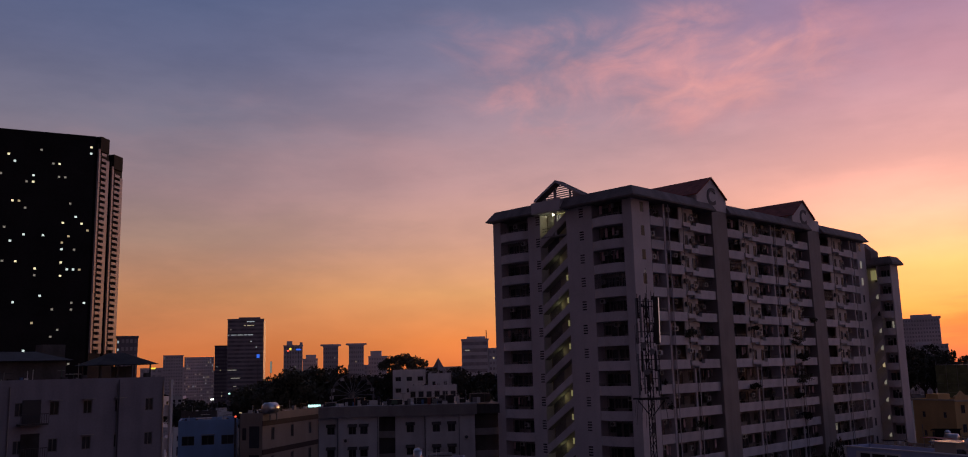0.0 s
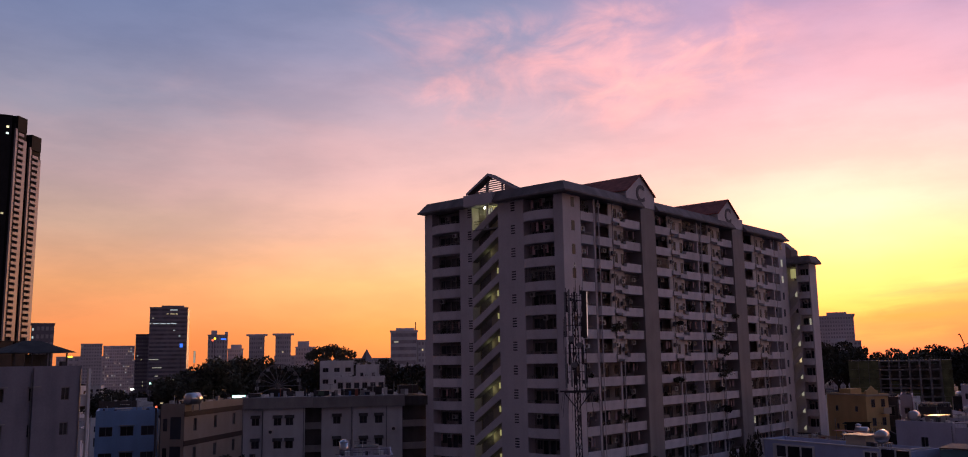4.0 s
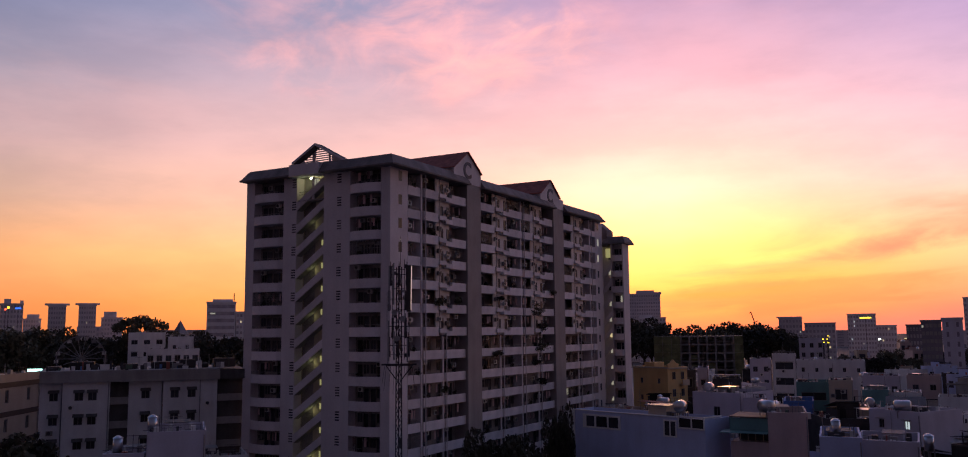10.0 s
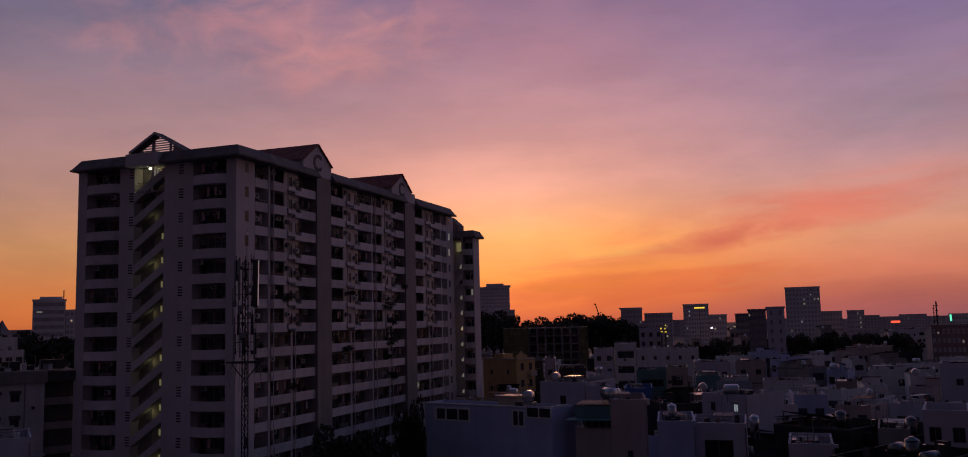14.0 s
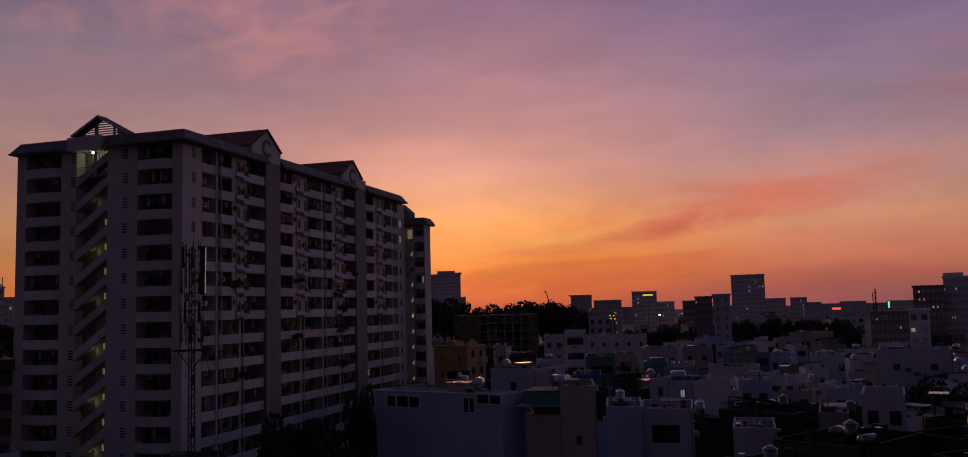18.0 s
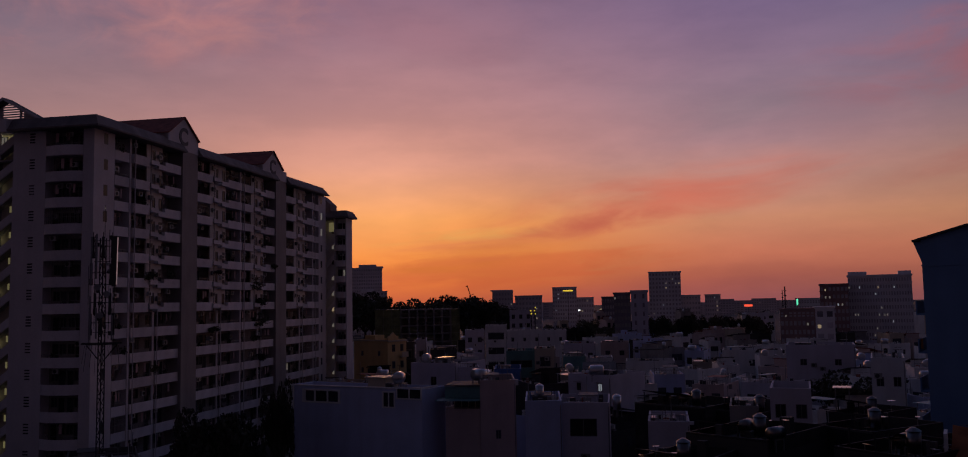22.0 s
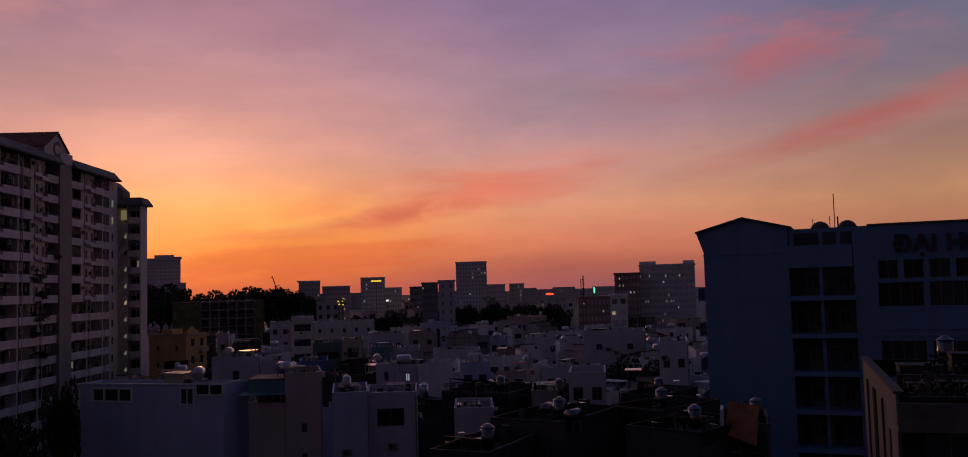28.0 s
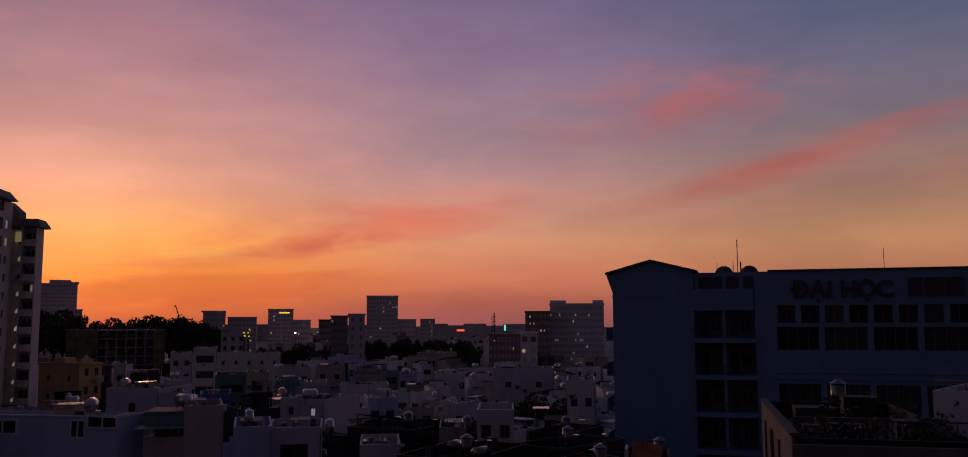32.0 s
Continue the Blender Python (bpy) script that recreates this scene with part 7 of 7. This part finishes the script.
# ---------- trees ----------
def make_tree(seed, h, spread, flat=False):
    r = random.Random(seed)
    ob = thing("tree", Matrix.Identity(4), "dark broad-crowned street tree", "tree", "trees between the houses")
    bm = bmesh.new()
    trunk_h = h * (0.55 if flat else 0.38)

    def limb(p, q, r0, r1):
        d = q - p
        res = bmesh.ops.create_cone(bm, cap_ends=True, segments=7, radius1=r0, radius2=r1, depth=d.length)
        bmesh.ops.transform(bm, matrix=Matrix.Translation((p + q) / 2) @ d.to_track_quat("Z", "Y").to_matrix().to_4x4(), verts=res["verts"])

    base = Vector((0, 0, 0))
    fork = Vector((r.uniform(-0.4, 0.4), r.uniform(-0.4, 0.4), trunk_h))
    limb(base, fork, h * 0.03, h * 0.02)
    tips = []
    for i in range(9):
        a = i * 0.7 + r.uniform(-0.3, 0.3)
        rad = spread * r.uniform(0.35, 0.95)
        tip = Vector((rad * math.cos(a * 1.6), rad * math.sin(a * 1.6), h * (r.uniform(0.8, 0.97) if flat else r.uniform(0.5, 0.95))))
        limb(fork, tip, h * 0.012, h * 0.004)
        tips.append(tip)
        tips.append(fork.lerp(tip, 0.65) + Vector((r.uniform(-1, 1), r.uniform(-1, 1), r.uniform(0, 1.2))))
    part("trunk", bm, BARK, ob)
    vs, fs = [], []
    if flat:
        for i in range(16):
            a, rad = i * 2.4, spread * math.sqrt((i + 0.5) / 16) * 1.05
            tips.append(Vector((rad * math.cos(a), rad * math.sin(a), h * (0.955 - 0.10 * (rad / spread) ** 2 + r.uniform(-0.015, 0.015)))))
    for tip in tips:
        cr = spread * (r.uniform(0.16, 0.26) if flat else r.uniform(0.22, 0.42))
        for _ in range(280):
            d = Vector((r.gauss(0, 1), r.gauss(0, 1), r.gauss(0, 0.6 if flat else 0.8))).normalized() * cr * r.uniform(0.45, 1.0) ** 0.6
            c = tip + d
            s = r.uniform(0.16, 0.42)
            u = Vector((r.gauss(0, 1), r.gauss(0, 1), r.gauss(0, 1))).normalized()
            v = u.cross(Vector((r.gauss(0, 1), r.gauss(0, 1), r.gauss(0, 1)))).normalized()
            k = len(vs)
            vs += [c - u * s, c - v * s * 0.6, c + u * s, c + v * s * 0.6]
            fs.append((k, k + 1, k + 2, k + 3))
    child("crown", poly_mesh("crown", [tuple(v) for v in vs], fs, LEAF), ob)
    return ob


tree_kinds = [make_tree(1, 14, 6.0), make_tree(2, 12, 5.0), make_tree(3, 16, 7.0), make_tree(4, 10, 4.5)]
tall_tree = make_tree(9, 30.5, 7.5, flat=True)
tall_tree.matrix_basis = Matrix.Translation((*polar(-6.0, 290), 0))
tree_h = (15.0, 13.2, 17.0, 11.2)
used = set()


def tree_at(az, d, top, kind):
    m = Matrix.Translation((*polar(az, d), 0)) @ Matrix.Rotation(rnd.uniform(0, 6.28), 4, "Z")
    k = 1.1 * top / tree_h[kind]
    if kind not in used:
        used.add(kind)
        ob = tree_kinds[kind]
    else:
        ob = copy_thing(tree_kinds[kind], Matrix.Identity(4))
    ob.matrix_basis = m @ Matrix.Diagonal((k, k, k, 1))


def belt(az0, az1, d0, d1, tops, n):
    """n trees along a stretch, with the given tops one after another."""
    for i in range(n):
        s = i / max(1, n - 1)
        f = s * (len(tops) - 1)
        j = min(int(f), len(tops) - 2)
        top = tops[j] + (tops[j + 1] - tops[j]) * (f - j)
        tree_at(az0 + (az1 - az0) * s + rnd.uniform(-0.12, 0.12), rnd.uniform(d0, d1), top + rnd.uniform(-1.2, 0.4), rnd.randrange(4))


belt(24.4, 28.4, 400, 440, (29.5, 27.5, 23.0, 21.0), 8)
belt(28.6, 35.0, 405, 450, (22.5, 26.0, 26.5, 25.0, 20.5), 12)
belt(38.2, 39.4, 290, 310, (14.6, 15.8, 13.8), 3)
belt(40.6, 41.2, 330, 340, (15.5, 15.0), 2)
for k in range(16):
    az = 44.6 + 0.42 * k
    ob = copy_thing(tree_kinds[k % 4], Matrix.Identity(4))
    top = (15.6, 16.4, 14.8, 16.0, 15.2)[k % 5]
    q = 1.1 * top / tree_h[k % 4]
    ob.matrix_basis = Matrix.Translation((*polar(az, 352 + 9.0 * (k % 4)), 0)) @ Matrix.Rotation(k * 1.3, 4, "Z") @ Matrix.Diagonal((q * 0.62, q * 0.62, q, 1))
belt(-15.0, -9.4, 265, 300, (20.5, 23.2, 24.5, 21.5), 11)
belt(-9.0, -4.2, 290, 310, (22.0, 22.5, 24.5), 7)
belt(-1.6, 0.9, 262, 280, (22.5, 24.0, 23.0), 4)
belt(-31.0, -16.0, 300, 330, (16.0, 15.0, 18.0), 9)
for az, d, top, wide in ((14.9, 100, 11.2, 0.62), (16.3, 98, 12.4, 0.66), (17.9, 101, 11.8, 0.6), (20.55, 107, 14.6, 0.24), (20.1, 108, 12.6, 0.3)):
    ob = copy_thing(tree_kinds[1], Matrix.Identity(4))
    k = 1.1 * top / tree_h[1]
    ob.matrix_basis = Matrix.Translation((*polar(az, d), 0)) @ Matrix.Rotation(az * 5, 4, "Z") @ Matrix.Diagonal((k * wide, k * wide, k, 1))
for az, d, top in ((-13.5, 112, 12.0), (-12.9, 118, 12.5), (62.0, 140, 13.5), (56.0, 135, 13.0)):
    tree_at(az, d, top, 1)

# ---------- the sea of narrow houses ----------
def plain_house(label, w, depth, top, wall, roof, seed, near):
    """A narrow town house; near ones have each window, balcony and awning as a part, far ones a joined glazing."""
    r = random.Random(seed)
    ob = thing("house", Matrix.Identity(4), label, "house", "narrow town houses")
    rim = [(0, w, 0, 0.15, top - 0.9, top), (0, 0.15, 0.15, depth, top - 0.9, top - 0.1), (w - 0.15, w, 0.15, depth, top - 0.9, top - 0.1)]
    boxes_part("wall", [(0, w, 0, depth, -12, top - 0.9)] + ([] if near else rim), wall, ob)
    if near:
        boxes_part("parapet", rim, wall, ob)
    clutter(ob, 0.2, w - 0.6, 0.3, depth * 0.9, top - 0.85, seed, 16 if near else 12)
    glazing = []
    for s in range(3):
        z = top - 0.6 - (s + 1) * 3.2 + 0.7
        n = r.choice((1, 2))
        ww = w * 0.6 if n == 1 else w * 0.26
        hh = r.choice((1.2, 1.5, 1.9))
        for i in range(n):
            x = w * (i + 0.5) / n - ww / 2
            glazing.append((x, x + ww, -0.03, 0.0, z, z + hh))
        if near and r.random() < 0.55:
            k = max(4, int(w / 0.3))
            boxes_part("balcony", [(0.1, w - 0.1, -1.0, 0.0, z - 0.75, z - 0.6), (0.1, w - 0.1, -1.0, -0.95, z + 0.3, z + 0.36)]
                       + [(0.1 + (w - 0.25) * i / k, 0.13 + (w - 0.25) * i / k, -0.99, -0.96, z - 0.6, z + 0.3) for i in range(k + 1)], wall, ob)
        elif near and r.random() < 0.5:
            boxes_part("awning", [(0.2, w - 0.2, -0.8, 0.0, z + hh + 0.12, z + hh + 0.18)], roof, ob)
    for k in range(2):
        y = depth * (0.25 + 0.4 * k)
        glazing.append((w, w + 0.03, y, y + 0.9, top - 3.0, top - 1.8))
    if near:
        for g in glazing:
            boxes_part("window", [g], GLASS, ob)
    else:
        tagged(boxes_part("glazing", glazing, GLASS, ob), kind="stuff")
    if near:
        x = r.uniform(0.3, w - 1.4)
        boxes_part("terrace_awning", [(x, x + r.uniform(1.2, w * 0.6), -0.5, depth * 0.3, top + 1.05, top + 1.1)], r.choice((roof, SHEET, CONCRETE, TEAL)), ob)
        tube("awning_post", (x + 0.2, 0.3, top - 0.9), (x + 0.2, 0.3, top + 1.05), 0.04, GALV, ob, sides=5)
        air_con(ob, pose(r.uniform(0.2, w - 1.1), 0.0, top - r.uniform(2.2, 5.5)))
        # zinc strip added on the parapet to give a glint
        gx, gy = r.uniform(0.3, w - 1.2), r.uniform(0.0, 0.1)
        boxes_part("parapet_glint_sheet", [(gx, gx + r.uniform(0.4, 1.0), -0.06, 0.22, top + 0.004, top + 0.03)], SHEET, ob)
        for k in range(1):
            px_, py_ = r.uniform(0.3, w - 0.9), r.uniform(0.3, depth * 0.3)
            boxes_part("roof_box", [(px_, px_ + r.uniform(0.4, 0.8), py_, py_ + 0.5, top - 0.88, top + r.uniform(-0.2, 0.35))], r.choice((PLASTIC, CLOTH, DARK_CONC, BLUE)), ob)
    pick = r.random()
    if pick < 0.6:
        h = r.uniform(1.9, 2.6)
        x0, x1 = (0.3, w * r.uniform(0.5, 0.95)) if r.random() < 0.5 else (w * r.uniform(0.05, 0.45), w - 0.3)
        ya, drop = depth * r.uniform(0.4, 0.55), r.uniform(0.3, 0.9)
        boxes_part("roof_room", [(x0, x1, ya, depth - 0.3, top - 0.9, top - 1.15 + h - drop)], wall, ob)
        vs = [(x0, ya, top - 1.15 + h - drop), (x1, ya, top - 1.15 + h - drop), (x1, ya, top - 0.95 + h), (x0, ya, top - 0.95 + h)]
        vs += [(a, b + 0.12, c) for a, b, c in vs]
        child("gable_strip", poly_mesh("gable_strip", vs, [(0, 1, 2, 3), (7, 6, 5, 4), (0, 4, 5, 1), (1, 5, 6, 2), (2, 6, 7, 3), (3, 7, 4, 0)], wall), ob)
        if near:
            boxes_part("roof_door", [(x0 + 0.3, x0 + 1.1, ya - 0.03, ya, top - 0.9, top + 0.8)], GLASS, ob)
        q = [(x0 - 0.25, ya - 0.35, top - 0.75 + h), (x1 + 0.25, ya - 0.35, top - 0.75 + h), (x1 + 0.25, depth, top - 1.0 + h - drop), (x0 - 0.25, depth, top - 1.0 + h - drop)]
        q += [(a, b, c - 0.06) for a, b, c in q]
        child("iron_roof", poly_mesh("iron_roof", q, [(0, 1, 2, 3), (7, 6, 5, 4), (0, 4, 5, 1), (1, 5, 6, 2), (2, 6, 7, 3), (3, 7, 4, 0)], roof), ob)
    else:
        boxes_part("flat_roof", [(0.15, w - 0.15, 0.15, depth, top - 0.9, top - 0.85)], roof, ob)
        if near:
            k = max(4, int(w / 0.35))
            boxes_part("roof_railing", [(0.1, w - 0.1, 0.05, 0.09, top + 0.55, top + 0.6)] + [(0.1 + (w - 0.24) * i / k, 0.13 + (w - 0.24) * i / k, 0.05, 0.08, top, top + 0.55) for i in range(k + 1)], GALV, ob)
            for x in (0.4, w - 0.5):
                tube("roof_pole", (x, depth * 0.5, top - 0.9), (x, depth * 0.5, top + r.uniform(1.2, 2.6)), 0.04, GALV, ob, sides=5)
    return ob


KIND_ROWS = (("white narrow town house with a roof room", 4.2, 10, WHITE, ROOF_IRON), ("lilac grey town house with dark windows", 4.8, 9, LILAC, ROOF_IRON),
             ("sooty dark town house under an iron roof", 5.5, 9, NEAR_BLACK, ROOF_IRON), ("beige narrow town house on a lane", 4.0, 11, CREAM, TILE),
             ("dusty pink town house with a red roof", 4.5, 9, PINK, TILE), ("pale blue town house with dark windows", 4.4, 10, BLUE, ROOF_IRON),
             ("bare concrete town house among roofs", 6.0, 9, CONCRETE, NEAR_BLACK), ("sooty dark broad town house", 7.0, 8, NEAR_BLACK, NEAR_BLACK),
             ("white broad town house with a flat roof", 6.4, 9, WHITE, CONCRETE), ("white slim town house with balconies", 3.8, 10, WHITE, DARK_CONC))
near_kinds = [plain_house(*row[:3], 13, *row[3:], 20 + i, True) for i, row in enumerate(KIND_ROWS)]
far_kinds = [plain_house(*row[:3], 13, *row[3:], 40 + i, False) for i, row in enumerate(KIND_ROWS)]
spent = set()
weights = (6, 5, 2, 3, 3, 3, 4, 2, 5, 5)


def infill(az0, az1, d0, d1, n, lo, hi, mix=None):
    made = 0
    for _ in range(n * 12):
        if made == n:
            break
        az, d = rnd.uniform(az0, az1), math.sqrt(rnd.uniform(d0 * d0, d1 * d1))
        x, y = polar(az, d)
        if any((x - fx) ** 2 + (y - fy) ** 2 < (fr + 4.0) ** 2 for fx, fy, fr in FOOT):
            continue
        loc = BLOCK.inverted() @ Vector((x, y, 0))
        if -32 < loc.x < 10 and -8 < loc.y < 92:
            continue
        FOOT.append((x, y, 3.2))
        k = rnd.choices(range(10), mix or weights)[0]
        kinds = near_kinds if d < 140 else far_kinds
        top = rnd.uniform(lo, hi)
        m = Matrix.Translation((x, y, top - 13)) @ Matrix.Rotation(radians(-az + rnd.choice((-32, -12, 8, 20, 50)) + rnd.uniform(-4, 4)), 4, "Z") @ Matrix.Translation((-2.4, -4.5, 0))
        if (d < 140, k) in spent:
            copy_thing(kinds[k], m)
        else:
            spent.add((d < 140, k))
            kinds[k].matrix_basis = m
        if rnd.random() < 0.34:
            t = copy_thing(tank_a if rnd.random() < 0.55 else tank_b, m @ Matrix.Translation((rnd.uniform(1, 3), rnd.uniform(1.2, 2.6), 12.1)) @ Matrix.Rotation(rnd.uniform(0, 3), 4, "Z"))
        made += 1


infill(44, 66, 62, 84, 10, 8.5, 11.0, (0, 0, 5, 0, 0, 0, 1, 5, 0, 0))
infill(40, 60, 84, 118, 18, 9.0, 11.8, (3, 3, 4, 2, 2, 2, 3, 4, 1, 2))
infill(24, 66, 112, 190, 70, 9.0, 13.2)
infill(24, 66, 190, 320, 74, 10.0, 13.6)
infill(34, 66, 320, 560, 34, 12.0, 18.0)
infill(-32, 3, 60, 130, 10, 7.0, 10.0)
infill(-32, 2, 150, 260, 34, 11.0, 16.0)
infill(-32, 0, 330, 560, 22, 13.0, 21.0)
# the kinds that no lot took stand in a row of their own
for k in range(10):
    for near, kinds in ((True, near_kinds), (False, far_kinds)):
        if (near, k) not in spent:
            d = 136.0 if near else 226.0
            kinds[k].matrix_basis = Matrix.Translation((*polar(37.0 + 2.7 * k, d), -2.5)) @ Matrix.Rotation(radians(-40 - 2.7 * k), 4, "Z")
# the far edge of the city
for az, d, w, top in ((47.6, 1300, 40, 22), (48.8, 1500, 60, 19), (50.4, 1400, 36, 22), (51.6, 1600, 70, 18), (53.6, 1300, 60, 18), (45.0, 1300, 80, 18), (42.0, 1500, 90, 20),
                      (-5.0, 1200, 60, 30), (-9.5, 1100, 40, 34), (-18.5, 1200, 70, 32), (-22.0, 1100, 60, 36), (33.5, 1300, 120, 22), (30.0, 1400, 120, 20)):
    p, q = polar(az, d), polar(az + math.degrees(w / d), d)
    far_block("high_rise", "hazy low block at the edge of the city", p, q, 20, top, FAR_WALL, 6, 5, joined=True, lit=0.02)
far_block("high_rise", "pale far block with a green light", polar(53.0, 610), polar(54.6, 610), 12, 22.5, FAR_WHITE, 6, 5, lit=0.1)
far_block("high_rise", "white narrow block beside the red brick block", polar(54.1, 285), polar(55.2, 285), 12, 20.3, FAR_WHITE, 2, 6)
far_block("church", "small church with a pointed spire", polar(-4.2, 330), polar(-3.2, 330), 6, 24.0, FAR_WALL, 2, 3, category="church")
spire = thing("church_spire", Matrix.Translation((*polar(-3.7, 333), 24.6)), "pointed dark church spire", "spire")
bm = bmesh.new()
bmesh.ops.create_cone(bm, cap_ends=True, segments=4, radius1=2.6, radius2=0.05, depth=4.6)
bmesh.ops.translate(bm, vec=(0, 0, 2.3), verts=bm.verts)
part("spire_roof", bm, FAR_DARK, spire)
